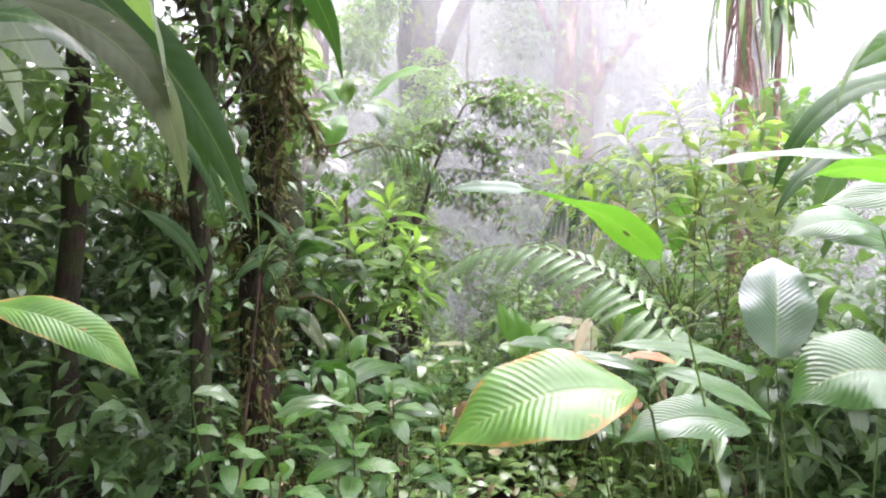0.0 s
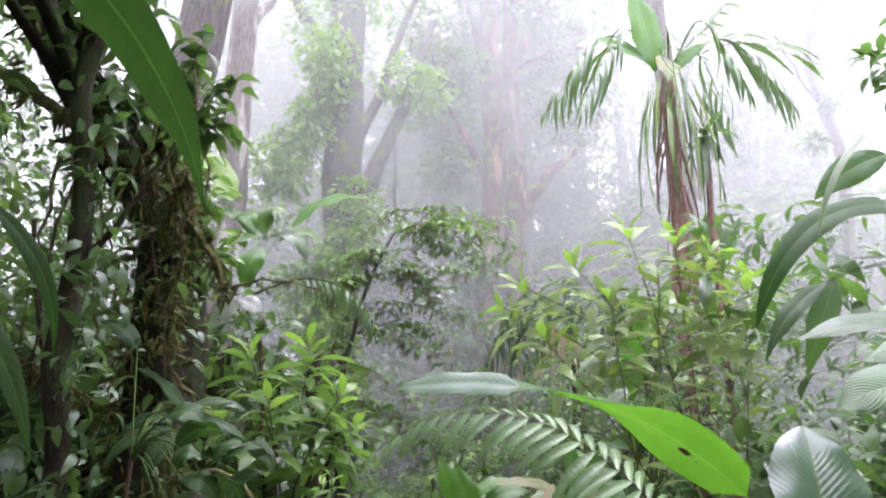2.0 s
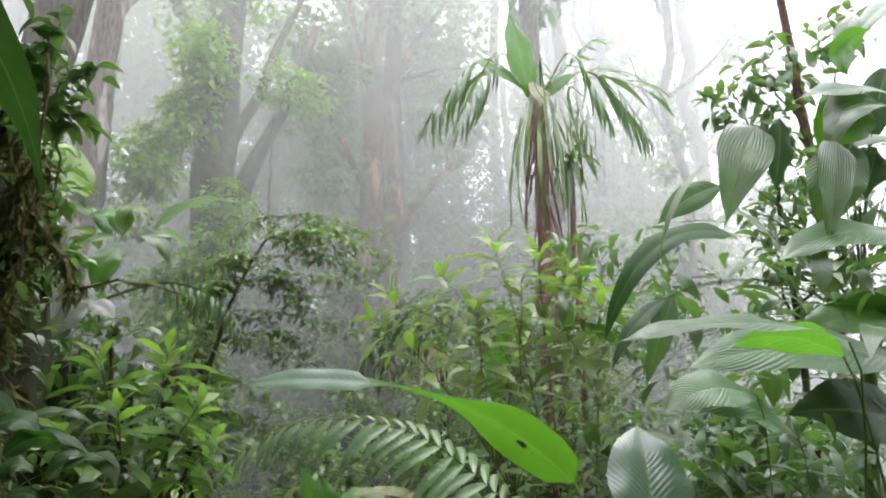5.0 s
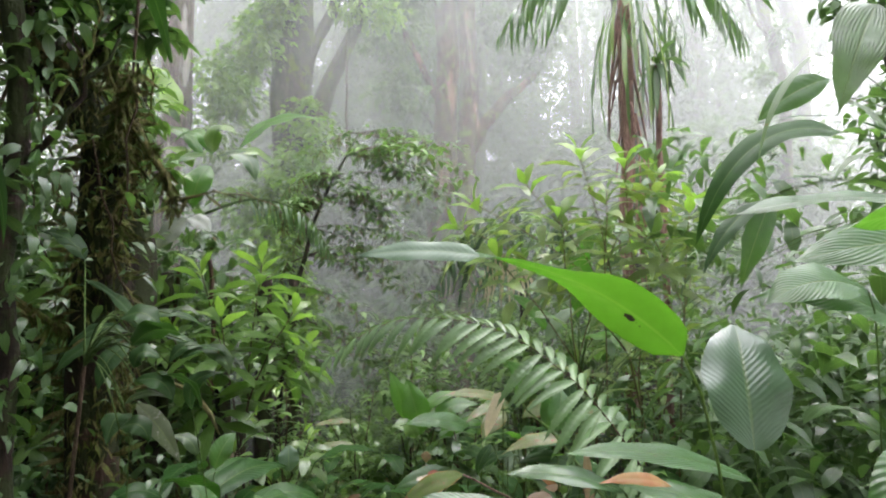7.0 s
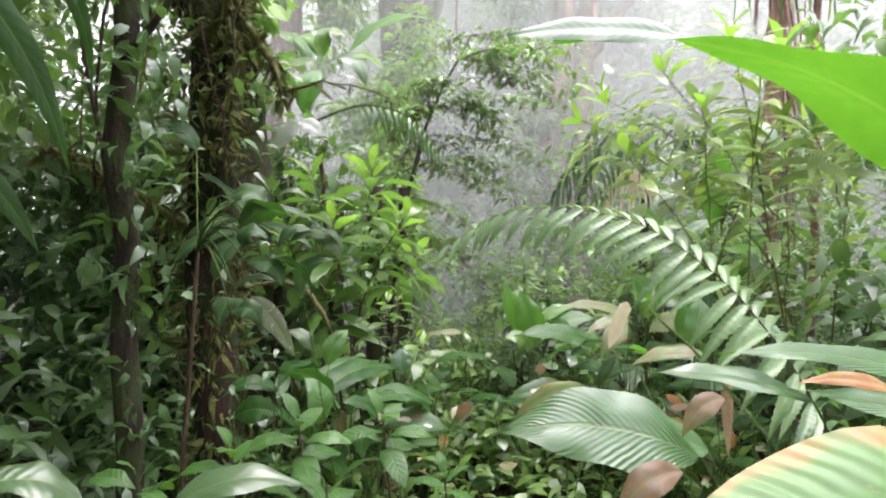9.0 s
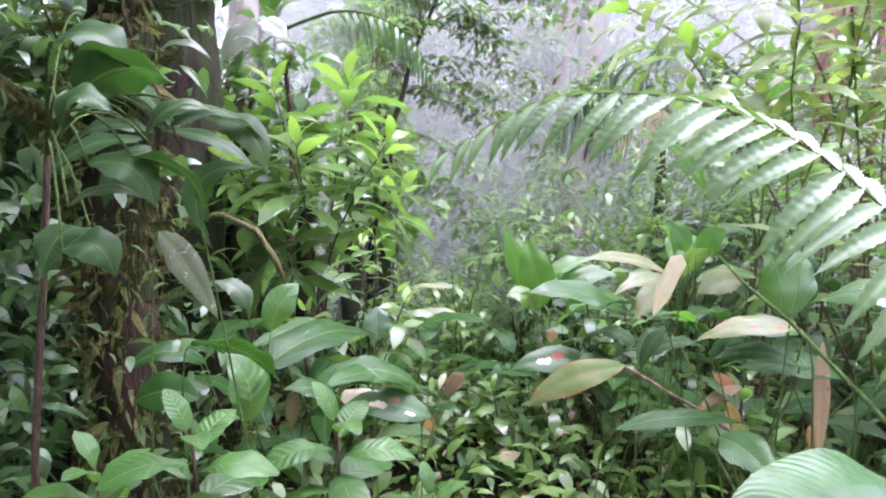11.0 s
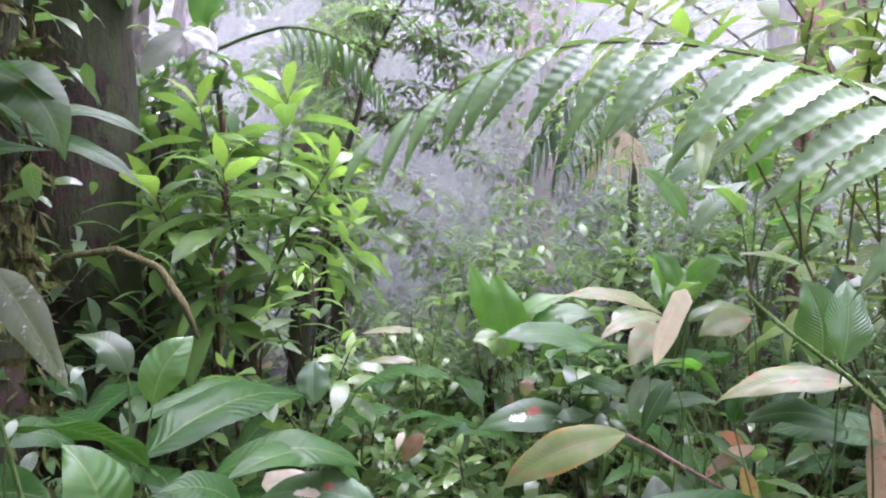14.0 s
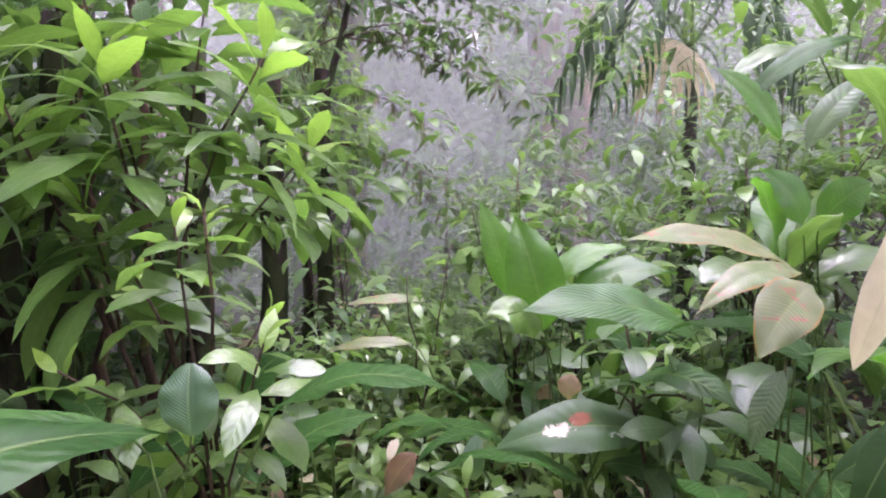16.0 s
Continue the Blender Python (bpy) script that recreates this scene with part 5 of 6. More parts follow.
blade(herb_center, "pleat", (1.06, 3.70, 0.88), (0.81, 3.70, 0.96), 0.102, 0.04, (0, .2, .9))
blade(herb_center, "big", (1.58, 5.00, 1.43), (1.30, 5.00, 1.71), 0.102, 0.04, (-.2, -.8, .5))
blade(herb_center, "pleat", (1.46, 5.00, 1.59), (1.91, 5.00, 1.80), 0.085, 0.06, (-.2, -.8, .5))
blade(herb_center, "pale", (1.43, 4.60, 1.37), (1.68, 4.60, 1.60), 0.102, 0.05, (-.2, -.8, .5))
blade(herb_center, "oval", (0.31, 4.20, 0.53), (0.32, 4.20, 0.65), 0.0595, 0.02, (-.2, -.8, .5))
blade(herb_center, "mott", (0.16, 4.60, 0.80), (-0.12, 4.60, 0.78), 0.051, 0.02, (0, -.5, .85))
blade(herb_center, "mott", (0.22, 5.20, 0.83), (-0.12, 5.20, 0.82), 0.0595, 0.02, (0, -.5, .85))
blade(herb_center, "big", (0.55, 4.45, 0.86), (0.47, 4.5, 1.21), 0.17, 0.04, (-.3, -.8, .5))
blade(herb_center, "big", (0.62, 4.45, 0.92), (0.93, 4.4, 1.02), 0.13, 0.06, (0, -.6, .8))
blade(herb_center, "big", (0.66, 4.40, 0.84), (0.95, 4.4, 0.90), 0.12, 0.06, (.2, -.6, .7))
blade(herb_center, "mid", (0.52, 4.45, 0.84), (0.36, 4.4, 0.92), 0.12, 0.05, (-.2, -.7, .6))
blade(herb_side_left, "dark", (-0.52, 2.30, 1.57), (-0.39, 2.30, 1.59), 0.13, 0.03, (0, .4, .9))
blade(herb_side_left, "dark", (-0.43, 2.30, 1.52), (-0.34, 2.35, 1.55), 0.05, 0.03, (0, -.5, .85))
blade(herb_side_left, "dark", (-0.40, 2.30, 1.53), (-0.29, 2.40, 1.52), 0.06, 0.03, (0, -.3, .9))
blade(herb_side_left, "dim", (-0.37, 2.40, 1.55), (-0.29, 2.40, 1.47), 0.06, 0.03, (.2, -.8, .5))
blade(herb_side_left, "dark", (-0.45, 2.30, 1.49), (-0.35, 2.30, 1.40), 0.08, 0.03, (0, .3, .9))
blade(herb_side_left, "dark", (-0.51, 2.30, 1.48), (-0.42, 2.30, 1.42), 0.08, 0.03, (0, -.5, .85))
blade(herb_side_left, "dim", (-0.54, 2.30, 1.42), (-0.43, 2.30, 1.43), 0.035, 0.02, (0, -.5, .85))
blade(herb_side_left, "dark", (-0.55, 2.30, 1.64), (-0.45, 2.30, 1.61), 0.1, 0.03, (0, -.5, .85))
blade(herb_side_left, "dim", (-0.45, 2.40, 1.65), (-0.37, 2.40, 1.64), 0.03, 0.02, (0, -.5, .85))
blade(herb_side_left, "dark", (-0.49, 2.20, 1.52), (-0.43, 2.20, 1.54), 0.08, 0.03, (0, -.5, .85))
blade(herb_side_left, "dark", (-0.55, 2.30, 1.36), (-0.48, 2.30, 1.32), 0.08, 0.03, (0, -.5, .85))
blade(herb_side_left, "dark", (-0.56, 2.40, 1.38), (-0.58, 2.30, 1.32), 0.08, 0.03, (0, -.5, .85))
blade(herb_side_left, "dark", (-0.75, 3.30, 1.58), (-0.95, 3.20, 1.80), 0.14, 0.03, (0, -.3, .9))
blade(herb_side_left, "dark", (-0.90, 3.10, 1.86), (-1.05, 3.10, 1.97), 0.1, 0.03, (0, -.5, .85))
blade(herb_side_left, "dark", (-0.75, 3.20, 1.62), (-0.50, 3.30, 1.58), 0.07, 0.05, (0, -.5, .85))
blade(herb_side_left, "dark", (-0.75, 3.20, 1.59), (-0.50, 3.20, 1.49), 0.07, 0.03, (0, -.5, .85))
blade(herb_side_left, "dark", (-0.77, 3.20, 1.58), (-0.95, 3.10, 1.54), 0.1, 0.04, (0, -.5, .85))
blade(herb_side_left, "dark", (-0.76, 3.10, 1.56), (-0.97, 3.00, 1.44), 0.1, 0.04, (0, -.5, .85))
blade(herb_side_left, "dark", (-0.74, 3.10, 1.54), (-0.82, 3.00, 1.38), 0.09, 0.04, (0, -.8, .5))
blade(herb_left, "dark", (-0.66, 1.45, 1.92), (-0.50, 1.50, 1.63), 0.045, 0.05, (.4, -.9, .1))
blade(herb_left, "dark", (-0.70, 1.50, 1.69), (-0.57, 1.55, 1.53), 0.04, 0.03, (.4, -.9, .1))
blade(herb_left, "dark", (-0.57, 1.30, 1.93), (-0.47, 1.30, 1.75), 0.06, 0.03, (-.3, -.7, .5))
blade(herb_left, "dark", (-0.66, 1.60, 2.05), (-0.57, 1.70, 1.78), 0.035, 0.04, (.1, -.8, .5))
blade(pale_herb, "white", (-0.84, 4.70, 2.23), (-1.02, 4.68, 2.02), 0.14, 0.02, (-.1, -.9, .4))
blade(pale_herb, "white", (-0.84, 4.70, 2.23), (-0.69, 4.66, 2.12), 0.12, 0.03, (.2, -.8, .5))
blade(broom_palm, "big", (-0.82, 5.50, 2.82), (-1.09, 5.50, 2.92), 0.168, 0.12, (0, -.5, .85))
blade(broom_palm, "mid", (-0.79, 5.40, 2.81), (-0.58, 5.40, 2.93), 0.182, 0.14, (0, -.5, .85))
blade(broom_palm, "big", (-0.62, 5.50, 2.86), (0.03, 5.50, 3.10), 0.224, 0.12, (0, -.5, .85))
blade(broom_palm, "lime", (-1.06, 5.50, 3.10), (-1.44, 5.50, 3.58), 0.336, 0.02, (.3, -.8, .4))
blade(broom_palm, "mid", (-0.83, 5.40, 2.79), (-1.18, 5.40, 2.47), 0.196, 0.12, (0, -.5, .85))
blade(broom_palm, "deep", (-0.75, 5.40, 2.79), (-0.48, 5.30, 2.55), 0.182, 0.12, (0, -.5, .85))
blade(broom_palm, "big", (-0.80, 5.30, 2.69), (-0.90, 5.20, 2.34), 0.196, 0.06, (0, -.8, .5))
blade(broom_palm, "mid", (-0.70, 5.40, 2.75), (-0.34, 5.40, 2.70), 0.168, 0.1, (0, -.5, .85))
blade(broom_palm, "big", (-0.91, 5.60, 2.83), (-1.30, 5.60, 3.03), 0.168, 0.1, (0, -.5, .85))
blade(broom_palm, "lime", (-0.96, 5.50, 2.72), (-1.20, 5.50, 2.84), 0.140, 0.08, (0, -.5, .85))
blade(herb_right, "dark", (2.23, 2.10, 1.72), (1.63, 2.10, 1.76), 0.2, 0.04, (0, -.2, .95))
blade(herb_right, "dark", (1.90, 1.90, 1.53), (1.48, 1.95, 1.59), 0.26, 0.03, (0, -.7, .5))
blade(arching_right, "deep", (2.37, 2.20, 1.93), (1.82, 2.20, 1.86), 0.22, 0.05, (0, .3, .9))
blade(arching_right, "dark", (2.60, 2.30, 2.95), (2.41, 2.30, 2.56), 0.16, 0.04, (-.2, -.8, .4))
blade(arching_right, "pale", (2.33, 2.05, 2.46), (1.95, 2.05, 2.42), 0.14, 0.06, (0, -.5, .85))
blade(arching_right, "deep", (2.60, 2.40, 3.26), (2.46, 2.40, 2.93), 0.1, 0.05, (-.5, -.6, .5))
blade(arching_right, "deep", (2.95, 2.40, 3.40), (2.50, 2.40, 3.05), 0.1, 0.05, (-.3, -.6, .6))
blade(arching_right, "pleat", (1.70, 2.40, 1.72), (1.54, 2.40, 1.78), 0.08, 0.03, (0, -.5, .85))
blade(herb_far_right, "pleat", (1.01, 2.60, 1.21), (0.84, 2.80, 1.19), 0.12, 0.04, (0, -.5, .85))
blade(herb_far_right, "broad", (1.08, 3.00, 0.96), (0.82, 3.10, 0.95), 0.1, 0.03, (0, -.5, .85))
blade(herb_far_right, "mott", (0.89, 2.90, 1.11), (0.66, 3.00, 1.05), 0.075, 0.03, (0, -.5, .85))
blade(herb_far_right, "pleat", (0.70, 2.90, 0.84), (0.74, 2.70, 0.81), 0.1, 0.02, (-.3, -.7, .6))
blade(herb_far_right, "pleat", (0.51, 2.00, 1.09), (0.21, 1.95, 1.14), 0.14, 0.03, (0, -.5, .85))
blade(herb_far_right, "pleat", (0.86, 2.90, 1.15), (0.90, 2.95, 1.31), 0.1, 0.02, (.1, -.9, .3))
blade(herb_far_right, "dark", (0.65, 3.30, 0.93), (0.79, 3.20, 0.99), 0.07, 0.03, (0, -.5, .85))
blade(herb_far_right, "broad", (0.88, 3.30, 0.91), (0.93, 3.20, 1.01), 0.08, 0.03, (0, -.5, .85))
blade(herb_far_right, "dark", (0.67, 3.20, 1.05), (0.60, 3.20, 0.92), 0.05, 0.02, (-.2, -.9, .3))


# strip laid over the holed leaf's tip, its sky sheen painted pale
blade(herb_right, "wet", (0.155, 1.232, 1.712), (0.01, 1.236, 1.714), 0.03, 0.006, (0, -.8, .6), stalk=False)
# dry leaves caught among the herbs
blade(herb_right, "brown", (0.37, 1.62, 1.30), (0.30, 1.60, 1.25), 0.04, 0.02, (0, -.8, .5), stalk=False)
blade(herb_right, "rust", (0.54, 1.5, 1.335), (0.41, 1.5, 1.35), 0.028, 0.012, (0, -.7, .7), stalk=False)
blade(herb_right, "brown", (0.26, 1.5, 1.24), (0.17, 1.48, 1.19), 0.05, 0.02, (-.4, -.8, .5), stalk=False)
blade(herb_front_left, "rust", (-0.94, 3.36, 0.88), (-0.96, 3.34, 0.68), 0.10, 0.03, (-.3, -.9, .2), stalk=False)
blade(herb_center, "rust", (1.02, 3.62, 0.78), (1.12, 3.62, 0.70), 0.05, 0.01, (0, -.8, .5), stalk=False)

blade(herb_center, "rust", (0.30, 5.2, 0.36), (0.18, 5.15, 0.20), 0.09, 0.02, (-.2, -.8, .5), stalk=False)
blade(herb_center, "rust", (1.02, 3.5, 0.72), (1.06, 3.5, 0.58), 0.05, 0.01, (-.3, -.9, .2), stalk=False)
blade(herb_center, "rose", (0.62, 4.7, 0.62), (0.58, 4.7, 0.5), 0.06, 0.01, (-.3, -.9, .2), stalk=False)

blade(herb_far_right, "rose", (1.01, 3.00, 1.06), (1.02, 3.00, 0.70), 0.045, 0.01, (-.3, -.9, .2), stalk=False)
blade(herb_far_right, "rust", (0.92, 3.20, 0.75), (0.92, 3.20, 0.65), 0.035, 0.01, (-.3, -.9, .2), stalk=False)
blade(herb_far_right, "rust", (1.12, 3.20, 0.75), (1.13, 3.20, 0.67), 0.035, 0.01, (-.3, -.9, .2), stalk=False)
part("stalk", tube("stalk", [Vector(p) - herb_far_right.location for p in ((0.72, 3.00, 1.28), (0.76, 2.95, 1.22), (0.83, 2.85, 1.14), (0.88, 2.65, 1.02), (0.91, 2.45, 0.92), (1.25, 2.6, 0.0))], (0.003, 0.004, 0.005, 0.006, 0.006, 0.007), STALK_GREEN, 8), herb_far_right)

blade(herb_front_left, "hole", (-0.01, 3.20, 0.78), (-0.28, 3.20, 0.81), 0.10, 0.03, (-.1, -.7, .7))
blade(herb_front_left, "dead", (-0.28, 3.30, 0.80), (-0.15, 3.30, 0.80), 0.05, 0.01, (-.1, -.8, .6), stalk=False)
blade(herb_front_left, "brown", (-0.41, 3.30, 0.83), (-0.43, 3.30, 0.70), 0.05, 0.01, (-.3, -.9, .2), stalk=False)
blade(herb_center, "brown", (0.16, 4.20, 0.61), (0.08, 4.20, 0.50), 0.08, 0.01, (-.3, -.9, .2), stalk=False)
blade(herb_center, "rust", (0.01, 3.60, 0.63), (-0.01, 3.60, 0.55), 0.05, 0.01, (-.3, -.9, .2), stalk=False)
blade(herb_center, "rose", (0.52, 4.00, 0.86), (0.51, 4.00, 0.80), 0.06, 0.01, (-.3, -.9, .2), stalk=False)

# a long dry arching stalk
curled = tagged(new("arching_stalk", tube("arching_stalk", [Vector(p) for p in ((-0.96, 3.64, 1.24), (-0.85, 3.62, 1.32), (-0.71, 3.60, 1.34), (-0.60, 3.60, 1.29), (-0.53, 3.58, 1.19), (-0.49, 3.57, 1.10))], taper(0.009, 0.012, 5)[:5] + [0.004], STALK_OLIVE, 8)), "brown-green arching leaf stalk bowed over the herbs", "stalk")
tagged(new("fallen_twig", tube("fallen_twig", bend((0.52, 3.1, 0.96), (1.05, 3.2, 0.62), 8, (0, 0, 0.02), 0.004), taper(0.004, 0.006, 8), STRAW, 6)), "thin straw-coloured leaf stalk", "stalk")


# ---- fronds with toothed leaflets ----
def toothed_leaflet(name, mat, seed, teeth=12):
    """A unit leaflet along +y with a saw-toothed margin."""
    rnd = random.Random(seed)
    verts, uvs, faces = [], [], []
    n = teeth * 2
    for i in range(n + 1):
        u = i / n
        w = 0.088 * width_at(min(1, u * 0.96 + 0.03), "blade") * (1.0 if i % 2 else 0.80)
        z = 0.10 * math.sin(u * 2.6) - 0.16 * u * u
        for j, s in enumerate((-1, -0.5, 0, 0.5, 1)):
            verts.append((s * w, u - (0.02 if i % 2 == 0 and abs(s) == 1 else 0), z + 0.05 * abs(s) * w / 0.088 + rnd.uniform(-0.004, 0.004)))
            uvs.append((u, (s + 1) / 2))
    for i in range(n):
        for j in range(4):
            k = i * 5 + j
            faces.append((k, k + 1, k + 6, k + 5))
    return mesh_of(name, verts, faces, mat, uvs)


def frond(parent, pts, n, length, leaflets, rnd, droop=0.5, start=0.2, back=0.35, stem=0.006, spread=1.0, gaps=0.0, lift=1.0, mat=None, label="", hang=0.0, near=1.0, tilt=0.3, far=1.0, start_lean=0.55):
    """A feathered frond: a midrib through the points (base first) with paired leaflets."""
    fine = [curve_at(pts, i / 120) for i in range(121)]
    run = [0.0]
    for p, q in zip(fine, fine[1:]):
        run.append(run[-1] + (q - p).length)

    def at(u):
        return fine[int(np.searchsorted(run, max(0.0, min(1.0, u)) * run[-1] * 0.9999))]

    line = [at(i / 30) for i in range(31)]
    rib = part("frond", tube("frond", line, taper(stem, stem * 0.3, 30), mat or STALK_GREEN, 6), parent, label)
    for i in range(n):
        u = start + (1 - start) * (i + 0.5) / n
        p = at(u)
        t = (at(u + 0.03) - at(u - 0.03)).normalized()
        low = 1.0 - (u - start) / (1 - start)      # 1 at the lowest leaflets, 0 at the tip
        side = t.cross(UP).normalized()
        size = length * (0.28 + 0.82 * math.sin(math.pi * min(1, 0.25 + 0.72 * (u - start) / (1 - start)))) * 0.95
        for s in (-1, 1):
            if rnd.random() < (gaps if far == 1.0 or side.y * s < 0 else 0.1):
                continue
            down = t * (t.z * (0.2 if near < 1.0 and side.y * s < 0 else 1.0)) - UP
            if side.y * s >= 0:
                down = down * (lift - (0.5 * low if far < 1 else 0.0))
            down = down * (droop * (1 + hang * (1 - u)) * rnd.uniform(0.75, 1.25))
            d = (side * s * spread * (near if side.y * s < 0 else 1.0) + t * (start_lean + back * u) + down).normalized()
            if far < 1.0 and side.y * s >= 0:      # the steep foot of the frond spreads its other row outwards
                d = (d * (1 - 0.7 * low) + (Vector((t.z, 0, -t.x)) - UP * 0.75 + side * s * 0.4) * low).normalized()
            part("leaflet", rnd.choice(leaflets), rib, "", aim(p, d, UP + side * s * (tilt if side.y * s < 0 else 0.3) + random_way(rnd, -30, 30) * 0.12, size * (far + (1 - far) * low if side.y * s >= 0 else 1.0) * rnd.uniform(0.92, 1.08)))
    return rib


TOOTHED = [toothed_leaflet("leaflet", LEAF["fern"], s) for s in range(3)]
PALM_STRIP = [leaf_mesh("leaflet", LEAF["deep"], "strap", 0.075, 0.2 + 0.15 * s, 7, 2, 0.1, s) for s in range(3)]
DARK_STRIP = [leaf_mesh("leaflet", LEAF["dark"], "strap", 0.09, 0.45, 6, 2, 0.1, s) for s in range(2)]


def toothed_palm():
    rnd = random.Random(31)
    t = thing("toothed_palm", (1.25, 2.5, -0.02), "palm with long arching fronds of wet saw-toothed leaflets", "palm")
    o = t.location
    rel = lambda ps: [Vector(p) - o for p in ps]
    frond(t, rel([(1.2, 2.45, 0.1), (1.12, 2.4, 0.7), (0.96, 2.38, 1.08), (0.79, 2.40, 1.34), (0.65, 2.42, 1.475), (0.54, 2.44, 1.55), (0.43, 2.45, 1.59), (0.30, 2.46, 1.61), (0.17, 2.47, 1.60), (0.08, 2.48, 1.56), (-0.02, 2.48, 1.50)]), 33, 0.22, TOOTHED, rnd, 0.85, 0.36, 0.85, 0.0034, 0.85, 0.0, 0.25, STALK_BROWN, hang=0.2, near=0.36, tilt=1.0, far=0.5, start_lean=0.12)


toothed_palm()


# an arching feathered frond of the broad-leaved palm
frond(broom_palm, [CROWN[broom_palm], *[Vector(p) - broom_palm.location for p in ((-0.55, 5.40, 2.46), (-0.26, 5.30, 2.40), (-0.07, 5.25, 2.25), (0.07, 5.20, 1.97))]], 16, 0.2, [leaf_mesh("leaflet", LEAF["deep"], "strap", 0.11, 0.4, 6, 2, 0.1, s) for s in range(2)], random.Random(56), 1.1, 0.3, 0.4, 0.012, 0.6)


# ---- palms ----
def stilt_palm():
    rnd = random.Random(32)
    t = thing("palm_tree", (2.34, 5.2, -0.03), "palm with a shaggy reddish trunk and drooping split fronds", "palm")
    part("trunk", tube("trunk", bend((0, 0, 0), (0.12, 0, 4.15), 14, (-0.08, 0, 0), 0.015, 5), taper(0.05, 0.055, 14), STRAW, 12, 0.3, 5), t)
    second = bend((0.24, -0.05, 0), (0.36, 0, 3.55), 10, (0.04, 0, 0), 0.015, 7)
    part("trunk", tube("trunk", second, taper(0.035, 0.025, 10), STRAW, 10, 0.25, 7), t, "thinner second stem")
    for i in range(22):
        an, z = rnd.uniform(0, 6.28), rnd.uniform(2.2, 4.0)
        d = Vector((math.cos(an), math.sin(an), 0))
        part("dry_sheath", tube("dry_sheath", bend(Vector((0.09, 0, z)) + d * 0.05, Vector((0.07, 0, z - rnd.uniform(0.4, 1.1))) + d * rnd.uniform(0.08, 0.2), 5, d * 0.05, 0.01, i), taper(0.013, 0.004, 5), STRAW, 5), t)
    top = Vector((0.12, 0, 4.1))
    # end of the frond, rise of its bow, droop of the leaflets, number of leaflets, their length
    for e, rise, droop, n, long in (((-1.00, -0.1, 3.70), 0.50, 0.75, 9, 0.44), ((-0.85, -0.45, 3.55), 0.55, 0.9, 8, 0.42), ((-0.75, 0.4, 3.95), 0.40, 0.6, 8, 0.44), ((1.40, 0.0, 4.22), 0.24, 0.12, 7, 0.50),
                                    ((1.05, -0.2, 3.72), 0.46, 0.35, 8, 0.48), ((0.85, 0.3, 3.60), 0.5, 0.5, 8, 0.46), ((0.82, 0.1, 4.80), 0.06, -0.08, 5, 0.42), ((0.55, -0.4, 3.75), 0.55, 1.0, 7, 0.42), ((-0.15, -0.6, 3.55), 0.5, 0.9, 7, 0.40)):
        e = Vector(e)
        mid = (top + e) / 2 + Vector((0, 0, rise))
        pts = [top, top * 0.6 + mid * 0.4 + Vector((0, 0, 0.06)), mid, mid * 0.35 + e * 0.65 + Vector((0, 0, 0.04)), e]
        frond(t, pts, n, long, PALM_STRIP, rnd, droop, 0.32, 1.5, 0.008, 0.5, 0.15)
    for k in range(24):      # old fronds hanging round the trunk
        an = rnd.uniform(0, 6.28)
        d = Vector((math.cos(an), math.sin(an), 0))
        b = top + d * rnd.uniform(0.05, 0.28) + Vector((0, 0, rnd.uniform(-0.25, 0.02)))
        e = b + d * rnd.uniform(0.0, 0.22) - Vector((0, 0, rnd.uniform(0.45, 1.05)))
        part("hanging_strip", blade_mesh("hanging_strip", b, (b + e) / 2 + d * 0.1, e, rnd.uniform(0.02, 0.045), d, d, LEAF[rnd.choice(("deep", "olive", "olive", "mid", "mott"))], "strap", 8, 2, 0.2, 0.15, 500 + k), t)
    for k in range(12):
        an = rnd.uniform(0, 6.28)
        d = Vector((math.cos(an), math.sin(an), 0))
        b = second[-1] + Vector((0, 0, 0.02))
        e = b + d * rnd.uniform(0.15, 0.4) + Vector((0, 0, rnd.uniform(-0.5, 0.2)))
        part("leaf", blade_mesh("leaf", b, (b + e) / 2 + Vector((0, 0, 0.15)), e, 0.05, UP, UP, LEAF["deep"], "strap", 8, 2, 0.2, 0.05, 540 + k), t)
    for k, (b, e, w) in enumerate((((-0.06, -0.12, 4.06), (-0.20, -0.12, 4.84), 0.34), ((-0.08, -0.1, 4.14), (-0.62, -0.15, 4.34), 0.17), ((0.1, 0, 4.1), (0.45, -0.1, 4.35), 0.12), ((0.06, -0.08, 4.2), (-0.06, -0.3, 3.88), 0.22))):
        b, e = Vector(b), Vector(e)
        part("leaf", blade_mesh("leaf", b, (b + e) / 2 + Vector((0.02, 0, 0.08)), e, w, Vector((0.2, -0.8, 0.4)), Vector((0.2, -0.8, 0.5)), LEAF["mott" if k == 3 else "big"], "blade", 14, 6, 0.2, 0.04, 300 + k), t, "undivided young leaf")


stilt_palm()


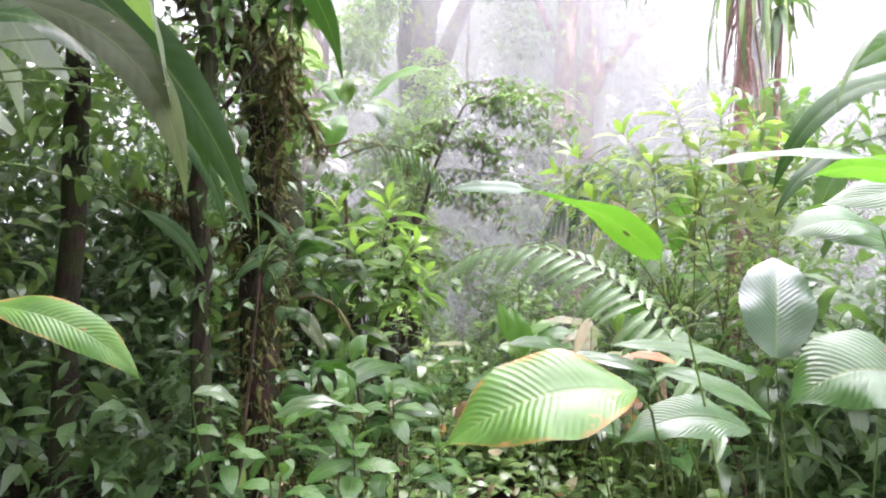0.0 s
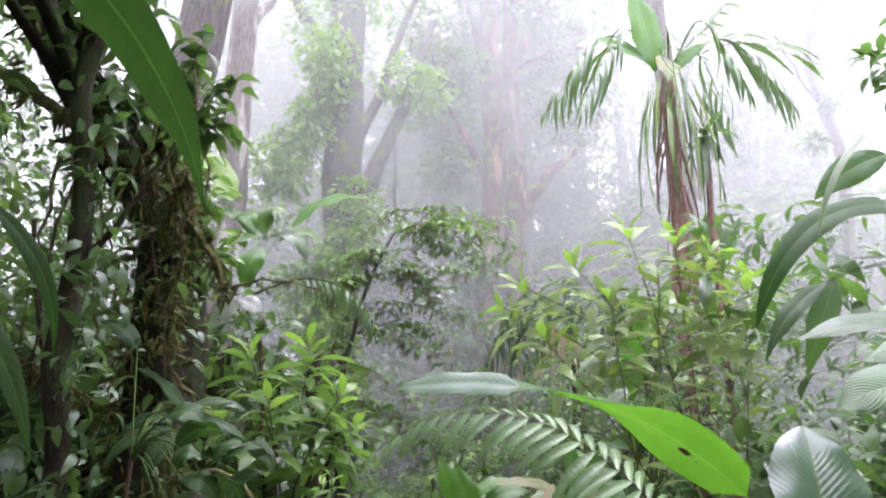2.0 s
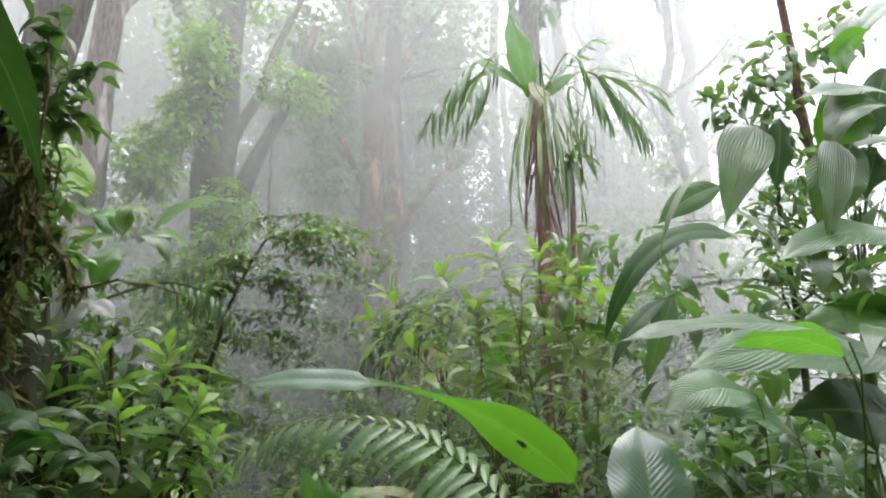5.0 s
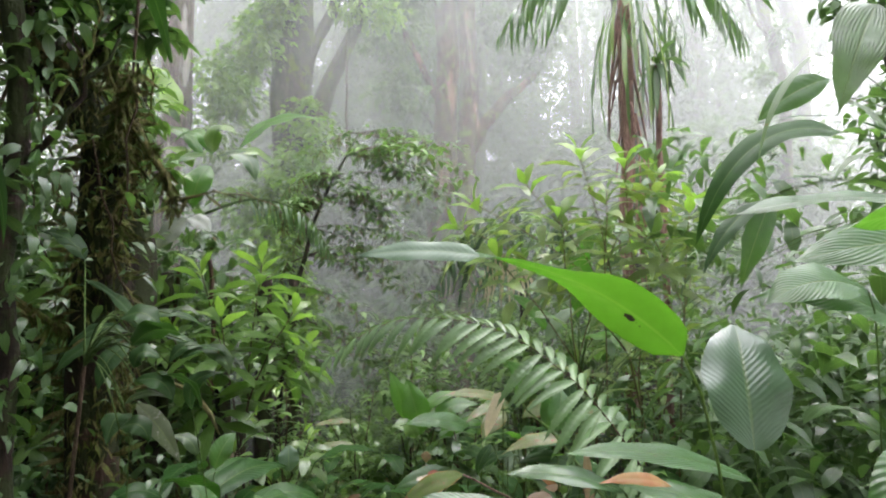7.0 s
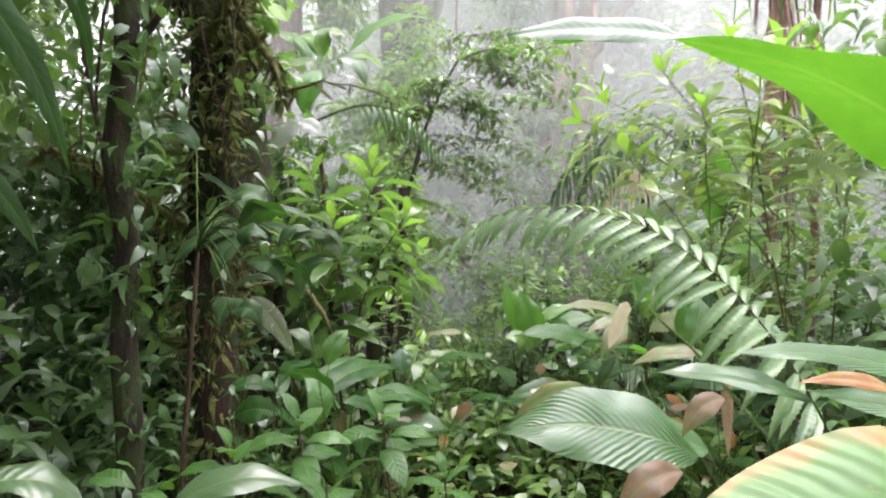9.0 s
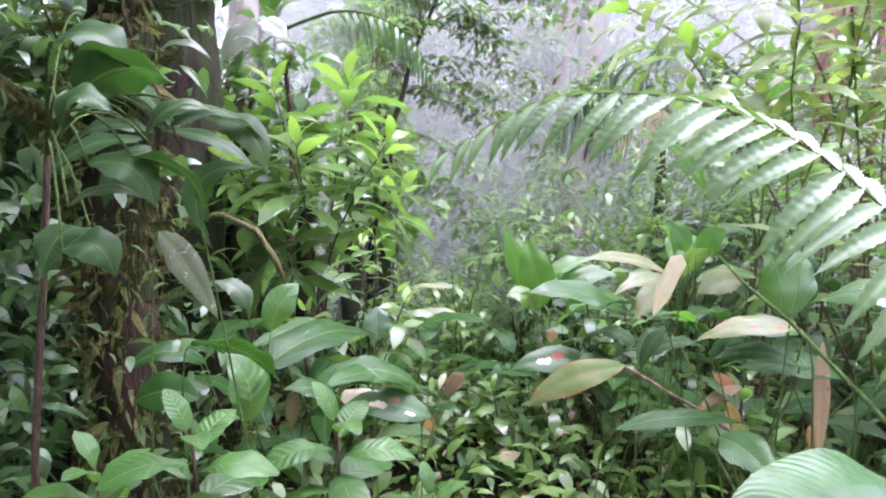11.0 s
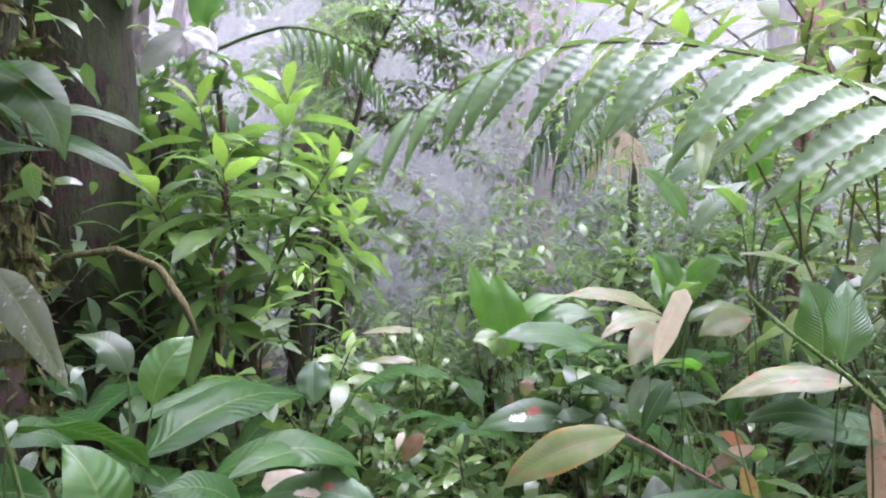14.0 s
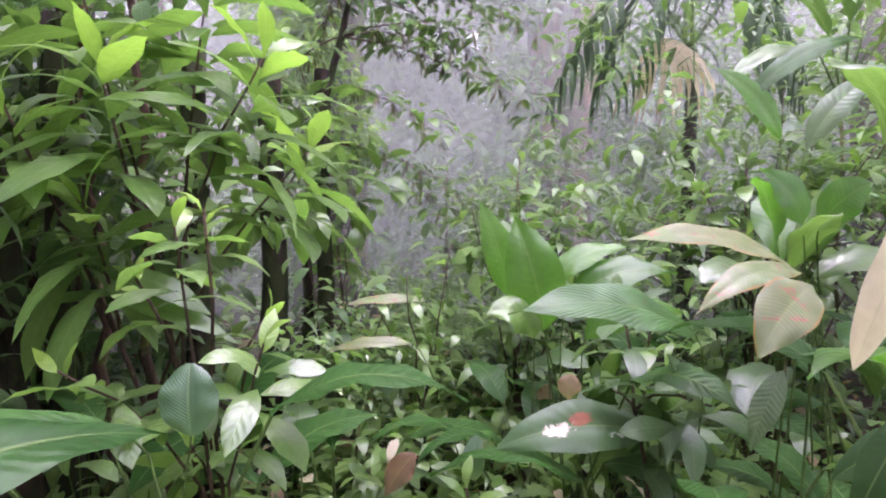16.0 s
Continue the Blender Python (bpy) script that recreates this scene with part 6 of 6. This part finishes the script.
def fan_of_leaves(name, foot, height, ends, style, width, label, seed, category="plant", group=""):
    """A plant with several long blades that arch out from one shoot."""
    t = thing(name, (foot[0], foot[1], ground_height(foot[0], foot[1]) - 0.02), label, category, group)
    rnd = random.Random(seed)
    top = Vector((0, 0, height))
    part("shoot", tube("shoot", bend((0, 0, -0.03), top, 8, wob=0.01, seed=seed), taper(0.011, 0.007, 8), STALK_OLIVE, 8), t)
    for i, e in enumerate(ends):
        e = Vector(e)
        b = top + Vector((e.x * 0.22, e.y * 0.22, 0.10 + 0.2 * max(0, e.z - height)))
        part("stalk", tube("stalk", bend(top - Vector((0, 0, 0.15)), b, 4, (0, 0, 0.02)), taper(0.006, 0.004, 4), STALK_GREEN, 6), t)
        ctrl = (b + e) / 2 + Vector((0, 0, 0.32 * (e - b).length))
        n = Vector((-e.x * 0.3, -0.35, 0.9)).normalized()
        part("leaf", blade_mesh("leaf", b, ctrl, e, width * rnd.uniform(0.8, 1.2), n, n, LEAF[rnd.choice(style)], "blade", 14, 6, 0.22, 0.04, seed * 20 + i), t)
    return t


fan_of_leaves("broadleaf_palm", (1.12, 4.2, 0), 0.95, [(-0.12, -0.1, 1.34), (0.16, -0.08, 1.32), (0.02, -0.2, 1.25), (-0.28, -0.1, 1.08), (0.32, -0.1, 1.1), (0.1, 0.2, 1.3)], ("big", "mid"), 0.13, "clump of upright bright green leaves", 54)
fan_of_leaves("broadleaf_palm", (1.75, 4.6, 0), 1.1, [(-0.2, -0.1, 1.6), (0.25, -0.1, 1.62), (0.05, -0.25, 1.4), (-0.35, -0.1, 1.25), (0.4, -0.15, 1.3)], ("mid", "pleat"), 0.13, "clump of arching green leaves", 55)
fan_of_leaves("broadleaf_palm", (2.75, 5.6, 0), 2.2, [(0.15, -0.05, 3.1), (0.4, -0.1, 3.0), (-0.1, 0, 2.9), (0.7, -0.2, 2.5), (-0.4, -0.3, 2.4)], ("mid", "pleat"), 0.2, "broad upright green leaves in the mist", 52)
fan_of_leaves("broadleaf_palm", (2.1, 5.4, 0), 1.75, [(-0.45, -0.2, 2.1), (0.3, -0.2, 2.5), (0.6, -0.2, 2.1), (-0.2, -0.4, 2.3), (0.1, -0.5, 1.7), (-0.6, -0.1, 1.7)], ("deep", "mid"), 0.15, "tall clump of arching green leaves", 56)
fan_of_leaves("broadleaf_palm", (1.55, 4.35, 0), 1.35, [(0.02, -0.1, 2.05), (0.3, -0.2, 1.7), (-0.35, -0.2, 1.6), (0.1, -0.4, 1.4)], ("big", "mid"), 0.16, "single upright light green leaf", 53)


def dark_palm():
    rnd = random.Random(33)
    t = thing("palm_tree", (1.85, 6.5, -0.03), "small dark palm with arching drooping fronds", "palm")
    part("trunk", tube("trunk", bend((0, 0, 0), (0.05, 0, 2.1), 8, wob=0.01, seed=6), taper(0.045, 0.035, 8), BARK_DARK, 10, 0.2, 6), t)
    top = Vector((0.05, 0, 2.1))
    for e, rise in (((-0.85, -0.1, 1.75), 0.55), ((-0.65, -0.4, 1.7), 0.5), ((0.75, 0, 1.9), 0.5), ((0.5, -0.4, 1.75), 0.5), ((-0.2, -0.6, 1.8), 0.5), ((0.3, 0.4, 2.2), 0.5)):
        e = Vector(e)
        mid = (top + e) / 2 + Vector((0, 0, rise))
        frond(t, [top, top * 0.5 + mid * 0.5 + Vector((0, 0, 0.05)), mid, mid * 0.3 + e * 0.7 + Vector((0, 0, 0.06)), e], 12, 0.36, DARK_STRIP, rnd, 0.9, 0.3, 0.5, 0.009)
    for k in range(14):
        x = -0.42 + 0.035 * k + rnd.uniform(-0.02, 0.02)
        b = Vector((-0.18, -0.2, 2.12))
        e = Vector((x * 1.2, -0.3 + rnd.uniform(-0.06, 0.06), 1.62 + rnd.uniform(-0.1, 0.12)))
        part("leaf", blade_mesh("leaf", b, Vector((x, -0.3, 2.0)), e, 0.035, Vector((0.1, -1, 0.1)), Vector((0.4, -1, 0.1)), LEAF["dead"], "strap", 8, 2, 0.3, 0.2, 400 + k), t, "ragged dry strip of a dead frond")


dark_palm()


def mossy_bough():
    """Tiers of thin leafy twigs hung with dark moss, on a slim leaning stem."""
    rnd = random.Random(34)
    t = thing("hanging_bough", (-0.42, 6.05, -0.02), "slim leaning tree with tiers of small leaves and dark hanging moss", "tree")
    o = t.location
    root = bend((0, 0, 0), (0.75, 0.1, 3.2), 12, (-0.35, 0, 0.5), 0.02, 3)
    part("stem", tube("stem", root, taper(0.035, 0.008, 12), BARK_DARK, 8, 0.15, 3), t)
    tufts, lv = [], []
    for i in range(30):
        k = rnd.randrange(5, 13)
        a = root[k]
        reach = rnd.uniform(0.4, 1.15) if i % 3 else -rnd.uniform(0.15, 0.5)
        b = a + Vector((reach, rnd.uniform(-0.45, 0.45), rnd.uniform(-0.45, 0.02)))
        pts = bend(a, b, 8, (0, 0, 0.14), 0.02, i)
        part("branch", tube("branch", pts, taper(0.006, 0.0015, 8), STALK_BROWN, 5), t)
        for p in pts[2:]:
            for _ in range(5):
                tufts.append((rnd.randrange(3), aim(o + p, (random_way(rnd, -60, 0) + Vector((0, 0, -1.6))), random_way(rnd, -20, 90), rnd.uniform(0.04, 0.15), 0.6)))
            for _ in range(8):
                d = random_way(rnd, -25, 15)
                lv.append((rnd.randrange(2), aim(o + p + Vector((d.x, d.y, 0.25 * d.z)) * rnd.uniform(0.0, 0.16), d, UP + random_way(rnd, 0, 90) * 0.4, rnd.uniform(0.055, 0.11))))
    mass("moss", MOSS_TUFT, tufts, t)["label"] = "dark hanging moss"
    mass("leaves", EPIPHYTE, lv, t)


mossy_bough()

# ---- undergrowth ----
def in_path(x, y, r=0.0):
    """The trodden strip that stays low."""
    return abs(x - 0.05) < 0.5 + r and y < 3.6


def make_understory(seed, tops, size, young, old, label):
    return shrub("understory_shrub", (0, -40 - seed * 3, 0), [(x, -40 - seed * 3 + y, z) for x, y, z in tops], 9, size, label, seed, young, old, 0.008, "understory shrubs")


UNDER = [
    make_understory(71, [(0.1, 0, 1.05), (-0.2, 0.1, 0.85), (0.25, -0.1, 0.75), (-0.05, -0.2, 0.6)], 0.15, "mid", "deep", "dark green understory shrub with spreading leaves"),
    make_understory(72, [(0.0, 0.1, 0.8), (0.25, 0, 0.62), (-0.25, 0, 0.55), (0.05, -0.2, 0.42)], 0.17, "mid", "mid", "low green shrub with broad leaves"),
    make_understory(73, [(0.05, 0, 1.5), (-0.15, 0.1, 1.25), (0.3, 0.05, 1.2), (0.1, -0.15, 0.95)], 0.16, "lime", "mid", "slender understory shrub with light green shoots"),
]


def place_understory():
    rnd = random.Random(75)
    spots, n = [], 0
    while n < 42:
        x, y = rnd.uniform(-3.4, 5.2), rnd.uniform(3.2, 7.6)
        if abs(x) > 0.75 * y + 0.3 or in_path(x, y, 0.5) or any(math.hypot(x - a, y - b) < 0.42 for a, b in spots):
            continue
        if -0.1 < x < 0.55 and y < 6.5:
            k, s = 1, rnd.uniform(0.55, 0.8)
        else:
            k, s = rnd.randrange(3), rnd.uniform(0.8, 1.2)
        spots.append((x, y))
        copy_thing(UNDER[k], pose(x, y, ground_height(x, y) - 0.01, 0, 0, rnd.uniform(0, 360)) @ Matrix.Scale(s, 4))
        n += 1
    for i, u in enumerate(UNDER):
        x, y = ((-2.2, 4.0), (2.6, 3.3), (-1.5, 4.4))[i]
        u.matrix_basis = pose(x, y, ground_height(x, y) - 0.01)


place_understory()
SEED_LEAF = [leaf_mesh("leaf", LEAF["shrub"], s, w, d, 6, 2, seed=i) for i, (s, w, d) in enumerate((("oval", 0.46, 0.25), ("blade", 0.4, 0.2), ("obovate", 0.42, 0.35)))]


def make_seedling(seed, height, n, size):
    rnd = random.Random(seed)
    t = thing("seedling", (0, -60 - seed, 0), "small green seedling on the forest floor", "plant", "seedlings")
    part("stem", tube("stem", bend((0, 0, -0.02), (rnd.uniform(-0.03, 0.03), rnd.uniform(-0.03, 0.03), height), 4, wob=0.006, seed=seed), taper(0.004, 0.002, 4), STALK_GREEN, 5), t)
    for i in range(n):
        z = height * (0.45 + 0.55 * i / (n - 1))
        an = i * 2.4 + rnd.uniform(-0.3, 0.3)
        d = Vector((math.cos(an), math.sin(an), 0.35 if i < n - 1 else 1.2))
        part("leaf", SEED_LEAF[rnd.randrange(3)], t, "", aim((0, 0, z), d, UP + random_way(rnd, 0, 90) * 0.2, size * rnd.uniform(0.8, 1.2)))
    return t


SEEDLING = [make_seedling(81, 0.22, 6, 0.11), make_seedling(82, 0.35, 7, 0.13), make_seedling(83, 0.14, 5, 0.09), make_seedling(84, 0.5, 8, 0.13)]


def place_seedlings():
    rnd = random.Random(85)
    for i in range(112):
        x = rnd.uniform(-1.6, 2.2)
        y = rnd.uniform(2.6, 7.0)
        k = rnd.choice((0, 1, 2, 3)) if not in_path(x, y) else rnd.choice((0, 1, 2))
        copy_thing(SEEDLING[k], pose(x, y, ground_height(x, y) - 0.005, rnd.uniform(-8, 8), rnd.uniform(-8, 8), rnd.uniform(0, 360)) @ Matrix.Scale(rnd.uniform(0.7, 1.3), 4))
    for i, s in enumerate(SEEDLING):
        s.matrix_basis = pose(0.2 + 0.25 * i, 4.9, ground_height(0.2 + 0.25 * i, 4.9))


place_seedlings()


def make_floor_herb(seed, n, size, height, style):
    """A low herb: a few broad leaves on short stalks."""
    rnd = random.Random(seed)
    t = thing("floor_herb", (0, -80 - seed, 0), "low forest-floor herb with broad shiny leaves", "plant", "floor herbs")
    me = [blade_mesh("leaf", Vector((0, 0, 0)), Vector((0, 0.5, 0.3)), Vector((0, 1, -0.1 - 0.15 * k)), 0.4 + 0.06 * k, UP, UP, LEAF[s], "blade", 10, 4, 0.25, 0.05, seed + k) for k, s in enumerate(style)]
    for i in range(n):
        an = i * 2.4 + rnd.uniform(-0.4, 0.4)
        d = Vector((math.cos(an), math.sin(an), 0))
        z = height * rnd.uniform(0.55, 1.1)
        b = d * (0.25 + 0.3 * rnd.random()) * z + Vector((0, 0, z))
        part("stalk", tube("stalk", bend((0, 0, -0.02), b, 4, d * -0.04), taper(0.004, 0.0025, 4), STALK_GREEN, 5), t)
        part("leaf", rnd.choice(me), t, "", aim(b, d + Vector((0, 0, rnd.uniform(-0.1, 0.5))), UP + d * -0.2 + random_way(rnd, 0, 60) * 0.25, size * rnd.uniform(0.75, 1.2)))
    return t


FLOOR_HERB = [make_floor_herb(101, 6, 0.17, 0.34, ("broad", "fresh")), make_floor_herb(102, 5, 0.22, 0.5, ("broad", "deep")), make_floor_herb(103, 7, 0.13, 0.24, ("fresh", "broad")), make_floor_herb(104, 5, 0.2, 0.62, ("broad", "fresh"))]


def place_floor_herbs():
    rnd = random.Random(105)
    spots = []
    while len(spots) < 105:
        y = rnd.uniform(1.7, 6.6)
        x = rnd.uniform(-1.5, 2.3)
        if in_path(x, y, -0.2) and y < 2.6 or any(math.hypot(x - a, y - b) < 0.2 for a, b in spots):
            continue
        spots.append((x, y))
        k = rnd.choice((0, 2, 2)) if -0.15 < x < 0.5 else rnd.randrange(4)
        copy_thing(FLOOR_HERB[k], pose(x, y, ground_height(x, y) - 0.005, rnd.uniform(-6, 6), rnd.uniform(-6, 6), rnd.uniform(0, 360)) @ Matrix.Scale(rnd.uniform(0.8, 1.25), 4))
    # taller clumps that close the gaps under the shrubs
    tall = ((0.75, 3.95), (1.0, 3.65), (1.25, 3.85), (1.45, 4.2), (0.95, 4.5), (1.62, 3.6), (1.35, 3.3), (0.55, 4.5), (1.9, 4.0), (1.18, 3.25), (2.05, 4.6), (2.25, 4.3),
            (-0.85, 3.6), (-0.62, 3.95), (-0.95, 4.2), (-0.35, 4.1), (-0.1, 4.5), (-1.2, 3.75), (-0.7, 4.7), (-0.5, 3.65))
    for i, (x, y) in enumerate(tall):
        copy_thing(FLOOR_HERB[(1, 3)[i % 2]], pose(x, y, ground_height(x, y) - 0.005, rnd.uniform(-6, 6), rnd.uniform(-6, 6), rnd.uniform(0, 360)) @ Matrix.Scale(rnd.uniform(1.15, 1.6), 4))
    for i, h in enumerate(FLOOR_HERB):
        h.matrix_basis = pose(-0.35 + 0.3 * i, 5.4, ground_height(-0.35 + 0.3 * i, 5.4))


place_floor_herbs()


def undergrowth():
    """Countless leaves: the floor's green cover, the thickets on both sides and the litter."""
    rnd = random.Random(91)
    low = [leaf_mesh("cover_leaf", LEAF["mid"], s, w, 0.25, 4, 2, seed=i) for i, (s, w) in enumerate((("oval", 0.5), ("blade", 0.4)))]
    placed = []
    for _ in range(26000):
        y = rnd.uniform(-6.0, 16)
        x = rnd.uniform(-1, 1) * (5.0 + 0.62 * abs(y))
        h = rnd.random() ** 1.6 * (0.42 if abs(x - 0.1) < 0.6 else 0.65)
        p = (x, y, ground_height(x, y) + 0.02 + h)
        placed.append((rnd.randrange(2), aim(p, random_way(rnd, -25, 45), UP + random_way(rnd, 0, 90) * 0.6, rnd.uniform(0.05, 0.13) * (1 if y < 6 else 1.5))))
    fresh = [leaf_mesh("carpet_leaf", LEAF["shrub"], s, w, 0.2, 4, 2, seed=i) for i, (s, w) in enumerate((("oval", 0.5), ("blade", 0.42)))]
    carpet = []
    for _ in range(2600):
        x, y = rnd.uniform(-0.9, 1.7), rnd.uniform(2.5, 5.2)
        carpet.append((rnd.randrange(2), aim((x, y, ground_height(x, y) + rnd.uniform(0.15, 0.5)), random_way(rnd, -30, 20), UP + random_way(rnd, 0, 60) * 0.5, rnd.uniform(0.05, 0.11))))
    tagged(mass("leaf_carpet", fresh, carpet), "fresh bright green leaves of low creeping plants", "ground cover", kind="stuff")
    tagged(mass("ground_cover", low, placed), "dense low green leaves covering the forest floor", "ground cover", kind="stuff")
    thick = [leaf_mesh("thicket_leaf", LEAF["deep"], s, w, 0.3, 4, 2, seed=i) for i, (s, w) in enumerate((("blade", 0.36), ("obovate", 0.4), ("lance", 0.25)))]
    placed = []
    hubs = []
    for _ in range(740):
        y = rnd.uniform(2.0, 15)
        x = rnd.uniform(-1, 1) * (0.95 * y + 1.2)
        left = x < -0.85 - 0.03 * y
        right = x > 1.35 + 0.06 * y
        if not (left or right or y > 8.2):
            continue
        if left and y < 3.0 and x > -1.5:
            continue
        top = 2.3 if (left and y < 6) else (2.6 if right else 1.7)
        if y > 8.2 and not (left or right):
            top = 1.5
        hubs.append(Vector((x, y, rnd.uniform(0.15, top))))
    for _ in range(420):
        y = rnd.uniform(8.5, 19)
        hubs.append(Vector((rnd.uniform(-1, 1) * (0.9 * y + 1), y, rnd.random() ** 1.5 * (1.2 + 0.22 * (y - 8.5)) + 0.2)))
    for _ in range(130):      # low shaded growth behind the herbs on the other side
        y = rnd.uniform(2.6, 5.2)
        hubs.append(Vector((y * rnd.uniform(0.5, 0.98), y, rnd.uniform(0.1, 1.35))))
    for _ in range(190):      # the dark wall of leaves beyond the mossy tree
        y = rnd.uniform(3.6, 6.5)
        hubs.append(Vector((-y * rnd.uniform(0.36, 0.9), y, rnd.uniform(0.15, 2.3))))
    for h in hubs:
        r = rnd.uniform(0.2, 0.42)
        for _ in range(42):
            p = h + random_way(rnd, -90, 90) * (r * (1.0 if h.y < 8.5 else 1.8) * rnd.random() ** 0.5)
            if p.z < 0.05:
                continue
            placed.append((rnd.randrange(3), aim(p, random_way(rnd, -50, 30), UP + random_way(rnd, 0, 90) * 0.8, rnd.uniform(0.09, 0.2) * (1.0 if h.y < 8.5 else 1.5))))
    tagged(mass("thicket", thick, placed), "dark tangled thicket of leaves in the shade", "thicket", kind="stuff")
    brush = [leaf_mesh("brush_leaf", LEAF["mid"], sh, w, 0.25, 4, 2, seed=i) for i, (sh, w) in enumerate((("oval", 0.46), ("blade", 0.36), ("lance", 0.26)))]
    placed = []
    for _ in range(420):
        y = rnd.uniform(4.7, 7.6)
        x = rnd.uniform(-0.3, 0.62 * y)
        top = 0.75 if x < 0.55 else (1.3 if x < 1.1 else 2.35)
        c = Vector((x, y, rnd.uniform(0.1, top)))
        for _ in range(26):
            d = random_way(rnd, -90, 90)
            q = c + Vector((d.x, d.y, 0.7 * d.z)) * (rnd.uniform(0.12, 0.3) * rnd.random() ** 0.4)
            if q.z > 0.04:
                placed.append((rnd.randrange(3), aim(q, random_way(rnd, -40, 25), UP + random_way(rnd, 0, 90) * 0.5, rnd.uniform(0.05, 0.12))))
    tagged(mass("brush", brush, placed), "low brush of small green leaves between the shrubs", "brush", kind="stuff")
    placed = []
    for _ in range(440):
        y = rnd.uniform(4.4, 8.0)
        across = rnd.uniform(0.34, 0.95)
        c = Vector((-y * across, y, rnd.uniform(0.8, 3.3 if across < 0.45 else 5.3)))
        for _ in range(30):
            q = c + random_way(rnd, -90, 90) * (rnd.uniform(0.2, 0.5) * rnd.random() ** 0.4)
            placed.append((rnd.randrange(3), aim(q, random_way(rnd, -50, 25), UP + random_way(rnd, 0, 90) * 0.7, rnd.uniform(0.08, 0.17))))
    for _ in range(150):
        y = rnd.uniform(5.0, 6.2)
        c = Vector((-y * rnd.uniform(0.15, 0.36), y, rnd.uniform(0.3, 2.15)))
        for _ in range(24):
            q = c + random_way(rnd, -90, 90) * (rnd.uniform(0.15, 0.36) * rnd.random() ** 0.4)
            placed.append((rnd.randrange(3), aim(q, random_way(rnd, -60, 20), UP + random_way(rnd, 0, 90) * 0.7, rnd.uniform(0.08, 0.15))))
    tagged(mass("tall_thicket", thick, placed), "tall dark green thicket behind the mossy tree", "thicket", kind="stuff")
    placed = []
    for _ in range(5200):
        an, r = radians(rnd.uniform(-62, 62)), rnd.uniform(22.5, 27)
        placed.append((rnd.randrange(3), aim((r * math.sin(an), r * math.cos(an), rnd.random() ** 1.3 * 6.5), random_way(rnd, -50, 30), UP + random_way(rnd, 0, 90) * 0.8, rnd.uniform(0.5, 0.95))))
    tagged(mass("far_woods", thick, placed), "dim far undergrowth closing the view in the mist", "woods", kind="stuff")
    dry = [blade_mesh("litter_leaf", Vector((0, 0, 0)), Vector((0.03, 0.5, 0.2)), Vector((0, 1, 0.05)), 0.4, UP, UP, LEAF["rust"], "blade", 4, 2, 0.5, 0.1, s) for s in range(2)]
    placed = []
    for _ in range(1500):
        y = rnd.uniform(0.5, 9)
        x = rnd.uniform(-1, 1) * (0.8 + 0.6 * y)
        placed.append((rnd.randrange(2), aim((x, y, ground_height(x, y) + rnd.uniform(0.0, 0.16)), random_way(rnd, -20, 25), UP + random_way(rnd, -40, 90) * 0.7, rnd.uniform(0.06, 0.14))))
    for style, tint in (("rose", "withered pinkish"), ("dead", "straw-coloured")):
        bits = [blade_mesh("dry_leaf", Vector((0, 0, 0)), Vector((0.05, 0.5, 0.25)), Vector((0, 1, -0.05)), 0.38, UP, UP, LEAF[style], "blade", 5, 2, 0.6, 0.12, s) for s in range(2)]
        caught = []
        for _ in range(170):
            y = rnd.uniform(2.2, 7.5)
            x = rnd.uniform(-0.9, 1.9)
            caught.append((rnd.randrange(2), aim((x, y, ground_height(x, y) + rnd.uniform(0.05, 0.5)), random_way(rnd, -70, 20), random_way(rnd, -20, 90), rnd.uniform(0.05, 0.13))))
        tagged(mass("dry_leaves", bits, caught), tint + " dead leaves caught on the low plants", "leaf litter", kind="stuff")
    tagged(mass("leaf_litter", dry, placed), "rust-brown dead leaves scattered over the floor", "leaf litter", kind="stuff")


undergrowth()
